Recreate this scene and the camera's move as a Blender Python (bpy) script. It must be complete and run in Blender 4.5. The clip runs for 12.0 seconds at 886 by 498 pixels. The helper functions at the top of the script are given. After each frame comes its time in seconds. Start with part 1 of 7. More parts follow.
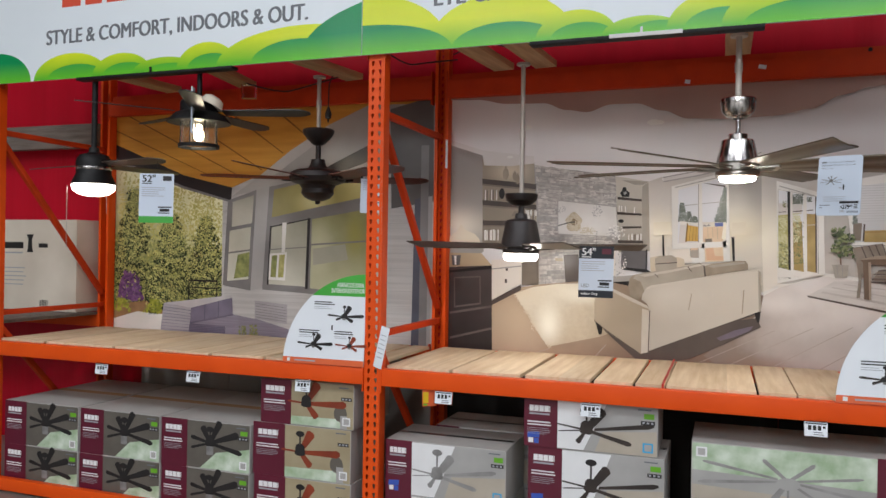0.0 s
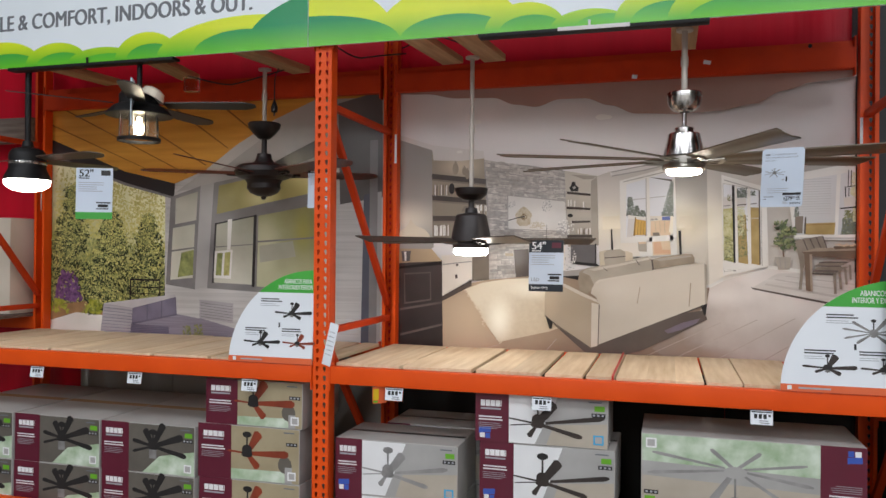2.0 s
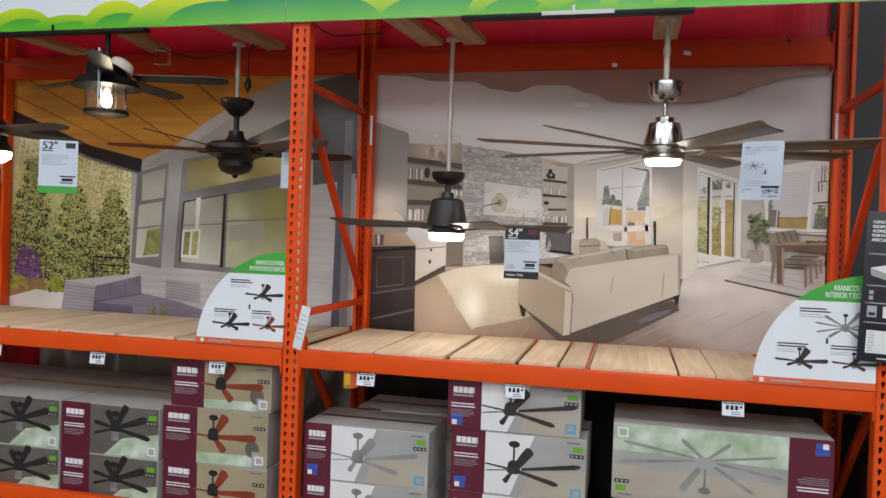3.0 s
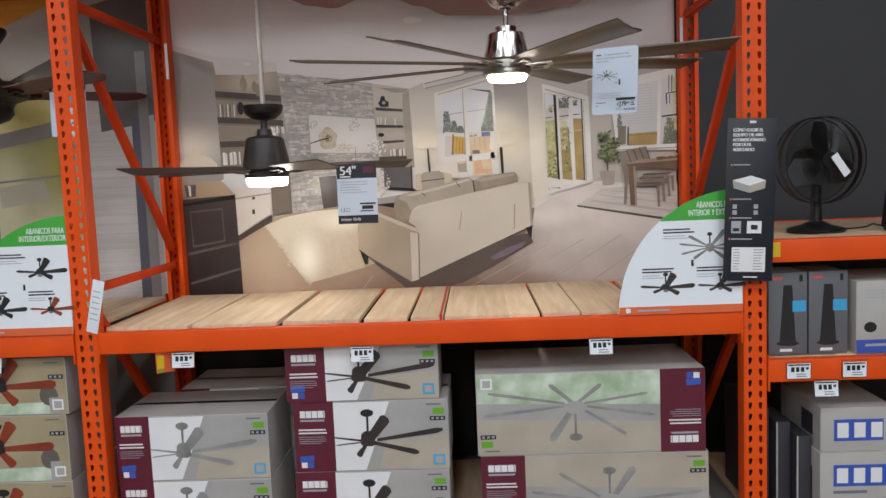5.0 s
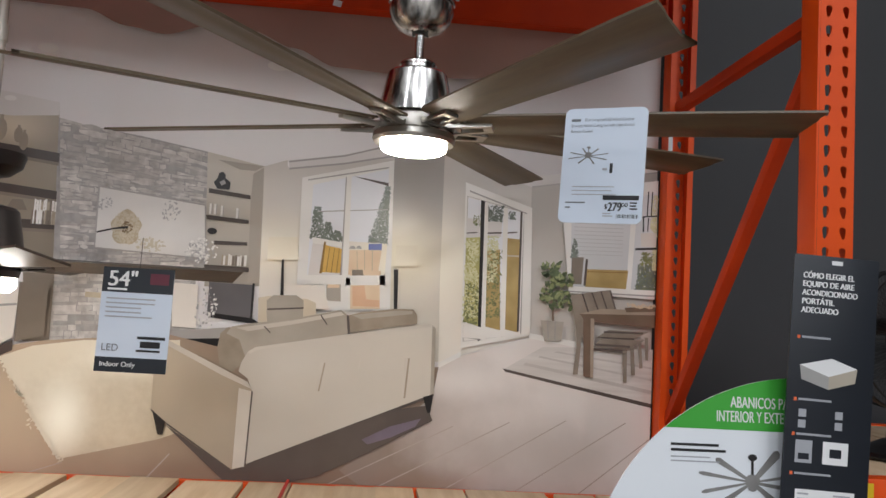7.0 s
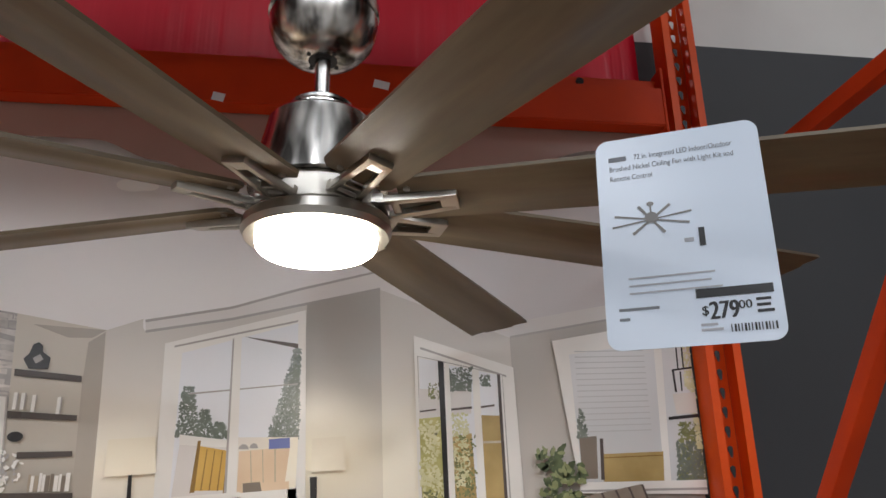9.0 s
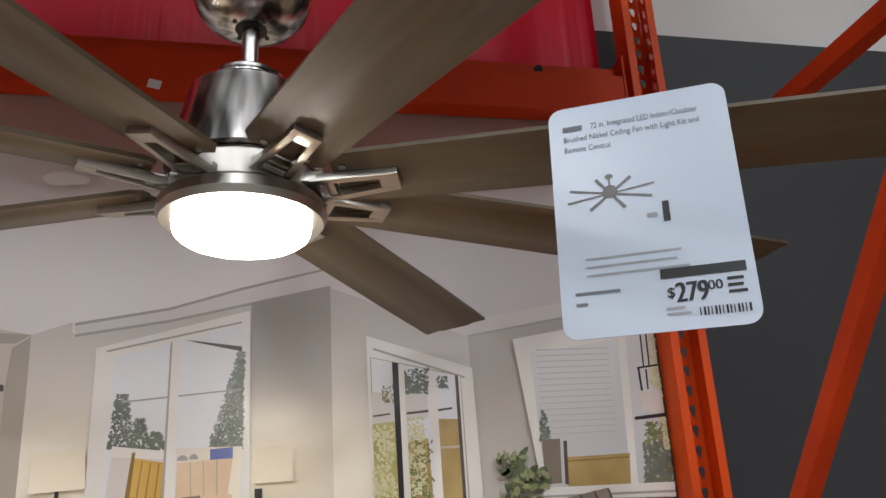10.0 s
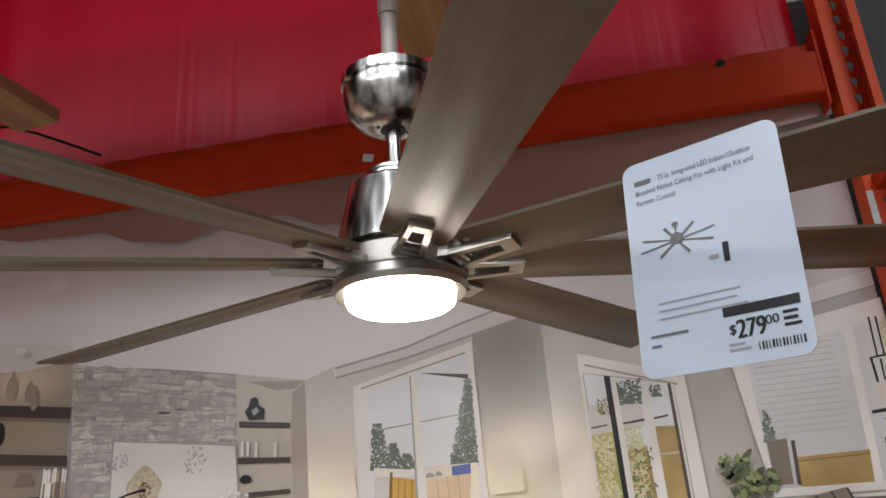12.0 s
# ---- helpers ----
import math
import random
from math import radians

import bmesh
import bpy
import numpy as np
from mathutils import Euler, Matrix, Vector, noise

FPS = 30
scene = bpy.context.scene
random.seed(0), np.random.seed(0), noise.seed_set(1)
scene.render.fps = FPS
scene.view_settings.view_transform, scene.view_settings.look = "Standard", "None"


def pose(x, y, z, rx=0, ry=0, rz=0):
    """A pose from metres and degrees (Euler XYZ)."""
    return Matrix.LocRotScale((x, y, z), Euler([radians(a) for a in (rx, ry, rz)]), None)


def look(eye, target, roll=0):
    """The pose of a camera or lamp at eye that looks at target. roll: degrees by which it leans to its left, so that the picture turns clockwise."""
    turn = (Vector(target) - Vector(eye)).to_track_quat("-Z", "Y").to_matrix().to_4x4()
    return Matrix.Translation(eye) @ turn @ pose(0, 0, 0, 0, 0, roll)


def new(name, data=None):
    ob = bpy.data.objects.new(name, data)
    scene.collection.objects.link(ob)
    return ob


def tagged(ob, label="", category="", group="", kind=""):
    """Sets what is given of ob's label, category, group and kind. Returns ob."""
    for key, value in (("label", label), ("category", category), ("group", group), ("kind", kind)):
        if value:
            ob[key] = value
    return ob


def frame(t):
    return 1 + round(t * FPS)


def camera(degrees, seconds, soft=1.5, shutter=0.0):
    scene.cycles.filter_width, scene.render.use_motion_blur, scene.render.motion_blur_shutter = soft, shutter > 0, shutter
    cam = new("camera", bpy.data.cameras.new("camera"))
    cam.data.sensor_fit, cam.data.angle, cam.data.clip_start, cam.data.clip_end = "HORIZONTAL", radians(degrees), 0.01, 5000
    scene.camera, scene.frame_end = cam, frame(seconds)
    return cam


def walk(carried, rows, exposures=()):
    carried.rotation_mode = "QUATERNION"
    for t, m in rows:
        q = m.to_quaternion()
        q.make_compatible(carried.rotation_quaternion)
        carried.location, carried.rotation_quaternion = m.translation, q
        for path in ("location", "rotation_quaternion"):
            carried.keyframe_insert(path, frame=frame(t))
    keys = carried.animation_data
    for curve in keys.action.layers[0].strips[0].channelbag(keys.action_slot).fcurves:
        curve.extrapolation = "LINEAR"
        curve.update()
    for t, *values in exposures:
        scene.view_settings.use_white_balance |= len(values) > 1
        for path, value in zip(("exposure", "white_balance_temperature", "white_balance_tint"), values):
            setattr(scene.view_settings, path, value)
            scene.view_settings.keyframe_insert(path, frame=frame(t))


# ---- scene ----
cam = camera(59.7, 12.0)
PATH = [
    (0, (0.022, 0.311, 1.741), (-0.659, 2.191, 1.746), 0.9),
    (0.5, (-0.017, 0.326, 1.733), (-0.683, 2.211, 1.731), 0.6),
    (1, (0.005, 0.336, 1.717), (-0.616, 2.237, 1.71), 1.3),
    (1.5, (0.007, 0.362, 1.707), (-0.578, 2.274, 1.71), 0.8),
    (2, (0.012, 0.36, 1.705), (-0.548, 2.28, 1.714), 0.5),
    (2.5, (-0.01, 0.382, 1.696), (-0.543, 2.31, 1.695), 1.4),
    (4.5, (-0.176, 0.66, 1.732), (-0.36, 2.646, 1.575), -1.3),
    (5, (-0.092, 0.976, 1.699), (-0.174, 2.966, 1.513), -2.4),
    (5.5, (-0.041, 1.349, 1.694), (0.035, 3.346, 1.609), 0.3),
    (6, (-0.054, 1.79, 1.714), (0.033, 3.787, 1.78), 1.4),
    (6.5, (-0.002, 2.193, 1.691), (0.16, 4.184, 1.769), 0.5),
    (7, (0.018, 2.563, 1.71), (0.179, 4.55, 1.869), 3.3),
    (7.5, (-0.024, 2.905, 1.728), (0.152, 4.87, 2.056), 2.4),
    (9.5, (0.144, 3.591, 1.761), (0.477, 5.444, 2.436), -2.3),
    (10, (0.161, 3.619, 1.764), (0.529, 5.468, 2.432), -2.8),
    (10.5, (0.245, 3.624, 1.776), (0.5, 5.497, 2.429), -2.4),
    (11, (0.333, 3.608, 1.78), (0.358, 5.502, 2.42), -2.7),
    (11.5, (0.369, 3.552, 1.78), (0.175, 5.429, 2.442), -3.2),
    (12, (0.392, 3.438, 1.785), (0.028, 5.28, 2.473), -3.8),
]
walk(cam, [(t, look(eye, target, roll)) for t, eye, target, roll in PATH], exposures=((0, 0.13, 6200, 10), (2.7, 0.13, 6200, 10), (5, 0.06, 6200, 10), (7, -0.02, 6200, 10), (9.5, 0.04, 6200, 10), (12, 0.04, 6200, 10)))

# ---- light and world ----
world = bpy.data.worlds.new("store_air")
scene.world = world
world.use_nodes = True
world.node_tree.nodes["Background"].inputs["Color"].default_value = (1.0, 0.98, 0.96, 1)
world.node_tree.nodes["Background"].inputs["Strength"].default_value = 0.05
LAMP_POWER = 112.0
LAMP_ROWS = [(x, y, z) for y, z in ((-1.4, 6.6), (-5.2, 5.5), (-8.2, 5.5)) for x in (-6.6, -3.6, -0.6, 2.4, 5.4)] + [(-1.5, 8.5, 6.3)]


# ---- small builders ----
def lin(r, g, b):
    """Linear colour from 0..255 display values."""
    def one(c):
        c /= 255.0
        return c / 12.92 if c <= 0.04045 else ((c + 0.055) / 1.055) ** 2.4
    return (one(r), one(g), one(b), 1.0)


def material(name, colour, second=None, scale=6.0, rough=0.5, metal=0.0, bump=0.0, bump_scale=60.0, stretch=(1, 1, 1),
             rough_var=0.0, spec=0.5, coat=0.0, detail=5.0, contrast=0.25, per_object=0.0, aniso=0.0):
    """A surface with coarse and fine variation between two colours, its relief and its gloss."""
    m = bpy.data.materials.new(name)
    m.use_nodes = True
    nt = m.node_tree
    bsdf = nt.nodes["Principled BSDF"]
    tc = nt.nodes.new("ShaderNodeTexCoord")
    mp = nt.nodes.new("ShaderNodeMapping")
    mp.inputs["Scale"].default_value = stretch
    nt.links.new(tc.outputs["Object"], mp.inputs["Vector"])
    src = mp.outputs["Vector"]
    if per_object:
        info = nt.nodes.new("ShaderNodeObjectInfo")
        add = nt.nodes.new("ShaderNodeVectorMath")
        sc = nt.nodes.new("ShaderNodeMath")
        sc.operation = "MULTIPLY"
        sc.inputs[1].default_value = 37.0
        nt.links.new(info.outputs["Random"], sc.inputs[0])
        nt.links.new(mp.outputs["Vector"], add.inputs[0])
        nt.links.new(sc.outputs[0], add.inputs[1])
        src = add.outputs[0]
    coarse = nt.nodes.new("ShaderNodeTexNoise")
    coarse.inputs["Scale"].default_value = scale
    coarse.inputs["Detail"].default_value = detail
    nt.links.new(src, coarse.inputs["Vector"])
    ramp = nt.nodes.new("ShaderNodeValToRGB")
    ramp.color_ramp.elements[0].position = 0.5 - contrast
    ramp.color_ramp.elements[1].position = 0.5 + contrast
    second = second or tuple(c * 0.86 for c in colour[:3]) + (1.0,)
    ramp.color_ramp.elements[0].color = second
    ramp.color_ramp.elements[1].color = colour
    nt.links.new(coarse.outputs["Fac"], ramp.inputs["Fac"])
    out = ramp.outputs["Color"]
    if per_object:
        hsv = nt.nodes.new("ShaderNodeHueSaturation")
        mr = nt.nodes.new("ShaderNodeMapRange")
        mr.inputs["To Min"].default_value = 1.0 - per_object
        mr.inputs["To Max"].default_value = 1.0 + per_object
        nt.links.new(info.outputs["Random"], mr.inputs["Value"])
        nt.links.new(mr.outputs["Result"], hsv.inputs["Value"])
        nt.links.new(out, hsv.inputs["Color"])
        out = hsv.outputs["Color"]
    nt.links.new(out, bsdf.inputs["Base Color"])
    bsdf.inputs["Roughness"].default_value = rough
    bsdf.inputs["Metallic"].default_value = metal
    bsdf.inputs["Specular IOR Level"].default_value = spec
    bsdf.inputs["Coat Weight"].default_value = coat
    if rough_var:
        rr = nt.nodes.new("ShaderNodeMapRange")
        rr.inputs["To Min"].default_value = max(0.02, rough - rough_var)
        rr.inputs["To Max"].default_value = min(1.0, rough + rough_var)
        nt.links.new(coarse.outputs["Fac"], rr.inputs["Value"])
        nt.links.new(rr.outputs["Result"], bsdf.inputs["Roughness"])
    if bump:
        fine = nt.nodes.new("ShaderNodeTexNoise")
        fine.inputs["Scale"].default_value = bump_scale
        nt.links.new(src, fine.inputs["Vector"])
        b = nt.nodes.new("ShaderNodeBump")
        b.inputs["Strength"].default_value = bump
        b.inputs["Distance"].default_value = 0.004
        nt.links.new(fine.outputs["Fac"], b.inputs["Height"])
        nt.links.new(b.outputs["Normal"], bsdf.inputs["Normal"])
    bsdf.inputs["Anisotropic"].default_value = aniso
    return m


def glowing(name, colour, strength):
    m = bpy.data.materials.new(name)
    m.use_nodes = True
    bsdf = m.node_tree.nodes["Principled BSDF"]
    bsdf.inputs["Base Color"].default_value = (0.9, 0.9, 0.88, 1)
    bsdf.inputs["Roughness"].default_value = 0.4
    bsdf.inputs["Emission Color"].default_value = colour
    bsdf.inputs["Emission Strength"].default_value = strength
    return m


def clear(name, colour=(1, 1, 1, 1), rough=0.02):
    m = bpy.data.materials.new(name)
    m.use_nodes = True
    bsdf = m.node_tree.nodes["Principled BSDF"]
    bsdf.inputs["Base Color"].default_value = colour
    bsdf.inputs["Transmission Weight"].default_value = 1.0
    bsdf.inputs["Roughness"].default_value = rough
    bsdf.inputs["IOR"].default_value = 1.3
    return m


def bm_box(bm, x0, x1, y0, y1, z0, z1, bevel=0.0, m=None):
    r = bmesh.ops.create_cube(bm, size=1.0)
    vs = r["verts"]
    for v in vs:
        v.co = Vector(((x0 + x1) / 2 + v.co.x * (x1 - x0), (y0 + y1) / 2 + v.co.y * (y1 - y0), (z0 + z1) / 2 + v.co.z * (z1 - z0)))
    if m is not None:
        bmesh.ops.transform(bm, matrix=m, verts=vs)
    if bevel:
        es = list({e for v in vs for e in v.link_edges})
        bmesh.ops.bevel(bm, geom=es, offset=bevel, segments=2, affect="EDGES", profile=0.6)
    return bm


def bm_lathe(bm, profile, seg=40, m=None):
    """Turns (radius, height) pairs about z."""
    rings = []
    for r, z in profile:
        if r < 1e-5:
            rings.append([bm.verts.new((0, 0, z))])
        else:
            rings.append([bm.verts.new((r * math.cos(2 * math.pi * i / seg), r * math.sin(2 * math.pi * i / seg), z)) for i in range(seg)])
    for a, b in zip(rings, rings[1:]):
        for i in range(seg):
            j = (i + 1) % seg
            if len(a) == 1 and len(b) > 1:
                bm.faces.new((a[0], b[i], b[j]))
            elif len(b) == 1 and len(a) > 1:
                bm.faces.new((a[i], b[0], a[j]))
            elif len(a) > 1:
                bm.faces.new((a[i], b[i], b[j], a[j]))
    if m is not None:
        bmesh.ops.transform(bm, matrix=m, verts=[v for r in rings for v in r])
    return bm


def bm_rod(bm, p0, p1, r, seg=16, r1=None):
    p0, p1 = Vector(p0), Vector(p1)
    d = p1 - p0
    m = Matrix.Translation((p0 + p1) / 2) @ d.to_track_quat("Z", "Y").to_matrix().to_4x4()
    bmesh.ops.create_cone(bm, cap_ends=True, segments=seg, radius1=r, radius2=r if r1 is None else r1, depth=d.length, matrix=m)
    return bm


def bm_tube(bm, pts, r, seg=8):
    for a, b in zip(pts, pts[1:]):
        bm_rod(bm, a, b, r, seg)
    return bm


def bm_plate(bm, pts, y=0.0):
    """A flat print in the xz plane that faces -y."""
    f = bm.faces.new([bm.verts.new((x, y, z)) for x, z in pts])
    f.normal_update()
    if f.normal.y > 0:
        f.normal_flip()
    return bm


def bm_prism(bm, pts, y0, y1):
    a = [bm.verts.new((x, y0, z)) for x, z in pts]
    b = [bm.verts.new((x, y1, z)) for x, z in pts]
    bm.faces.new(a)
    bm.faces.new(list(reversed(b)))
    n = len(pts)
    for i in range(n):
        bm.faces.new((a[i], b[i], b[(i + 1) % n], a[(i + 1) % n]))
    return bm


def rect(x0, x1, z0, z1):
    return [(x0, z0), (x1, z0), (x1, z1), (x0, z1)]


def arc(cx, cz, rx, rz, a0, a1, n=16):
    return [(cx + rx * math.cos(radians(a0 + (a1 - a0) * i / n)), cz + rz * math.sin(radians(a0 + (a1 - a0) * i / n))) for i in range(n + 1)]


def mesh_of(bm, name, mat, solid=True, smooth=True):
    if solid:
        bmesh.ops.recalc_face_normals(bm, faces=bm.faces)
    me = bpy.data.meshes.new(name)
    bm.to_mesh(me)
    bm.free()
    me.materials.append(mat)
    if smooth and solid:
        me.shade_smooth()
        me.set_sharp_from_angle(angle=radians(32))
    return me


def part(name, bm, mat, parent, label="", solid=True):
    ob = new(name, mesh_of(bm, name, mat, solid))
    ob.parent = parent
    if label:
        ob["label"] = label
    return ob


def thing(name, label, category, m=None, group="", kind=""):
    ob = new(name)
    ob.empty_display_size = 0.05
    if m is not None:
        ob.matrix_basis = m
    return tagged(ob, label, category, group, kind)


def whole(name, bm, mat, label, category, m=None, group="", kind=""):
    ob = new(name, mesh_of(bm, name, mat))
    if m is not None:
        ob.matrix_basis = m
    return tagged(ob, label, category, group, kind)


def flat(name, pts, mat, parent, y=0.0, label=""):
    return part(name, bm_plate(bmesh.new(), pts, y), mat, parent, label, solid=False)


def lettering(text, x, z, height, mat, parent, y=0.0, width=None, bold=0.0, align="LEFT", name="lettering"):
    """Printed words with their baseline's start at (x, z); height is that of a capital."""
    cu = bpy.data.curves.new(name, "FONT")
    cu.body, cu.size, cu.align_x = text, height / 0.7, align
    ob = bpy.data.objects.new(name, cu)
    me = bpy.data.meshes.new_from_object(ob)
    bpy.data.objects.remove(ob)
    me.materials.clear()
    me.materials.append(mat)
    xs = [v.co.x for v in me.vertices]
    k = width / (max(xs) - min(xs)) if width else 1.0
    for v in me.vertices:
        v.co = Vector((x + v.co.x * k, y, z + v.co.y))
    me.update()
    if bold:
        bm = bmesh.new()
        bm.from_mesh(me)
        extra = bmesh.ops.duplicate(bm, geom=bm.verts[:] + bm.edges[:] + bm.faces[:])["geom"]
        for v in extra:
            if isinstance(v, bmesh.types.BMVert):
                v.co += Vector((bold, -0.0001, bold * 0.2))
        bm.to_mesh(me)
        bm.free()
    o = new(name, me)
    o.parent = parent
    return o


# ---- materials ----
orange = material("orange_rack_paint", (0.80, 0.088, 0.003, 1), (0.70, 0.070, 0.003, 1), 5, 0.45, bump=0.08, bump_scale=25, rough_var=0.1, spec=0.3)
# same rack orange, darkened to put the shade on braces and upper beams into colour
orange_shaded = material("shaded_orange_paint", (0.60, 0.050, 0.004, 1), (0.48, 0.036, 0.004, 1), 7, 0.6, bump=0.1, bump_scale=20, rough_var=0.12, spec=0.25)
plank = material("pine_board", lin(226, 204, 174), lin(198, 168, 132), 3.0, 0.62, stretch=(9, 0.8, 9), bump=0.15, bump_scale=40, per_object=0.12, detail=8)
joist_wood = material("joist_wood", lin(196, 160, 118), lin(150, 112, 74), 3.0, 0.65, stretch=(9, 0.8, 9), bump=0.15, bump_scale=40)
old_wood = material("weathered_wood", lin(140, 128, 118), lin(96, 84, 76), 4.0, 0.8, stretch=(0.8, 9, 9), bump=0.2, bump_scale=40)
red_sheet = material("red_plastic_sheet", (0.60, 0.007, 0.028, 1), (0.52, 0.006, 0.022, 1), 1.2, 0.30, bump=0.8, bump_scale=3.0, spec=0.20, stretch=(8, 1, 0.25))
grey_wall = material("dark_grey_panel", lin(54, 55, 58), lin(48, 49, 52), 1.5, 0.55, bump=0.08, bump_scale=4)
white_wall = material("white_wall_paint", lin(225, 222, 218), lin(214, 210, 206), 2, 0.6)
concrete = material("polished_concrete", lin(132, 128, 122), lin(112, 108, 103), 1.2, 0.35, rough_var=0.12, bump=0.03)
hall_wall = material("hall_wall_paint", lin(172, 166, 160), lin(140, 134, 128), 0.8, 0.7)
ceiling_paint = material("ceiling_paint", lin(220, 220, 216), lin(206, 206, 202), 1.0, 0.8)
steel_dark = material("dark_steel", lin(36, 34, 34), lin(26, 24, 24), 9, 0.5, metal=0.6)
black_card = material("black_panel", lin(28, 26, 25), lin(20, 19, 18), 2, 0.7)
grey_card = material("grey_board_panel", lin(150, 146, 140), lin(132, 128, 122), 2, 0.7)
banner_white = material("banner_vinyl", lin(240, 247, 252), lin(234, 242, 248), 1.4, 0.42)
text_grey = material("grey_ink", lin(112, 116, 122), None, 4, 0.45)
text_red = material("red_ink", lin(226, 84, 56), None, 4, 0.45)
ink_black = material("black_ink", lin(16, 16, 19), lin(22, 22, 25), 4, 0.45)
ink_pale = material("pale_grey_ink", lin(168, 170, 176), None, 4, 0.45)
ink_white = material("white_ink", lin(236, 236, 236), None, 4, 0.45)
paper = material("white_paper", lin(232, 236, 240), lin(226, 230, 236), 3, 0.4)
gloss_card = material("laminated_paper", lin(208, 218, 232), lin(202, 213, 228), 3, 0.25)
sign_green = material("sign_green_ink", lin(60, 160, 52), lin(72, 170, 60), 3, 0.4)
sign_orange = material("sign_orange_ink", lin(226, 104, 58), None, 3, 0.4)
navy = material("dark_navy_print", lin(22, 28, 38), lin(18, 24, 33), 3, 0.4)
maroon = material("maroon_carton_print", lin(98, 26, 48), lin(88, 22, 42), 4, 0.38)
carton_white = material("white_carton", lin(184, 181, 177), lin(166, 162, 158), 3, 0.5, bump=0.06, bump_scale=14)
carton_brown = material("brown_carton", lin(176, 140, 100), lin(160, 124, 86), 3, 0.75, bump=0.1, bump_scale=20)
carton_dark = material("dark_carton", lin(58, 58, 62), lin(48, 48, 52), 3, 0.5)
photo_warm = material("pale_warm_photo", lin(192, 183, 168), lin(162, 151, 135), 4, 0.35, contrast=0.35)
photo_cool = material("pale_grey_photo", lin(186, 184, 181), lin(140, 138, 135), 3, 0.35, contrast=0.35)
photo_green = material("leafy_photo", lin(214, 224, 208), lin(138, 166, 122), 9, 0.35, contrast=0.22)
photo_beige = material("beige_ceiling_photo", lin(180, 168, 138), lin(142, 128, 98), 4, 0.35, contrast=0.35)
photo_dusk = material("grey_brown_photo", lin(114, 108, 99), lin(78, 73, 67), 4, 0.35, contrast=0.35)
label_green = material("green_label_ink", lin(110, 176, 40), None, 4, 0.4)
label_blue = material("blue_label_ink", lin(60, 90, 180), None, 4, 0.4)
label_cyan = material("cyan_label_ink", lin(70, 168, 216), None, 4, 0.4)
label_yellow = material("yellow_label_ink", lin(226, 190, 30), None, 4, 0.4)
print_steel = material("printed_steel", lin(150, 148, 146), lin(96, 94, 92), 12, 0.4)
print_blade_dark = material("printed_dark_blade", lin(62, 52, 46), lin(42, 36, 34), 8, 0.4)
print_blade_grey = material("printed_grey_blade", lin(166, 164, 162), lin(122, 120, 118), 8, 0.4)
print_blade_red = material("printed_cherry_blade", lin(150, 66, 38), lin(112, 44, 26), 8, 0.4)
print_black = material("printed_black", lin(30, 28, 28), lin(40, 38, 38), 8, 0.4)
# pale and dark upright streaks in the base colour imitate reflections of the hall
nickel = material("brushed_nickel_reflections", (0.90, 0.88, 0.85, 1), (0.16, 0.155, 0.15, 1), 7, 0.24, metal=1.0, stretch=(5, 5, 0.10), bump=0.22, bump_scale=7, rough_var=0.06, contrast=0.10, detail=2.0)
nickel_dull = material("satin_nickel", (0.55, 0.52, 0.47, 1), (0.44, 0.42, 0.38, 1), 9, 0.34, metal=1.0)
blade_brown = material("weathered_brown_blade", lin(106, 93, 73), lin(88, 76, 60), 4, 0.40, stretch=(2, 16, 2), bump=0.04, bump_scale=60, rough_var=0.06, spec=0.5)
blade_dark = material("dark_grey_wood_blade", lin(84, 72, 62), lin(58, 50, 44), 4, 0.42, stretch=(2, 16, 2), bump=0.05)
blade_red = material("reddish_brown_blade", lin(96, 42, 26), lin(58, 28, 20), 4, 0.4, stretch=(2, 16, 2), bump=0.05)
blade_black = material("black_blade", lin(44, 38, 36), lin(32, 28, 28), 5, 0.45)
bronze = material("oil_rubbed_bronze", lin(44, 36, 34), lin(30, 26, 26), 9, 0.42, metal=0.5)
graphite = material("graphite_metal", lin(66, 62, 62), lin(52, 48, 48), 9, 0.45, metal=0.4)
matte_black = material("matte_black_metal", lin(28, 27, 28), lin(20, 20, 21), 9, 0.5, spec=0.25)
pipe_white = material("galvanised_conduit", lin(198, 190, 180), lin(176, 168, 158), 9, 0.45, metal=0.2)
cable_black = material("black_cable", lin(22, 20, 20), None, 9, 0.5)
plastic_black = material("black_plastic", lin(17, 17, 18), lin(12, 12, 13), 9, 0.35)
clear_plastic = clear("clear_plastic", (0.96, 0.98, 0.98, 1), 0.06)
lantern_glass = clear("seeded_glass", (1, 0.97, 0.9, 1), 0.18)
lens_glow = glowing("lit_lens", (1.0, 0.90, 0.74, 1), 52.0)
lens_warm = glowing("lit_lens_warm", (1.0, 0.93, 0.82, 1), 24.0)
lens_soft = glowing("lit_lens_soft", (1.0, 0.93, 0.82, 1), 8.0)
bulb_glow = glowing("lit_bulb", (1.0, 0.84, 0.60, 1), 45.0)
white_glass = material("white_opal_glass", lin(236, 226, 206), None, 4, 0.25)

# ---- plan ----
FRONT, REAR = 4.36, 5.45            # faces of the rack's posts
POSTS = (-4.858, -1.868, 1.122)     # upright frames along x
DECK = 1.06                         # top of the display shelf
BACK = 5.495                        # face of the posters

# ---- building ----
def slab(name, x0, x1, y0, y1, z0, z1, mat, label, cat):
    return whole(name, bm_box(bmesh.new(), x0, x1, y0, y1, z0, z1), mat, label, cat, kind="structure")


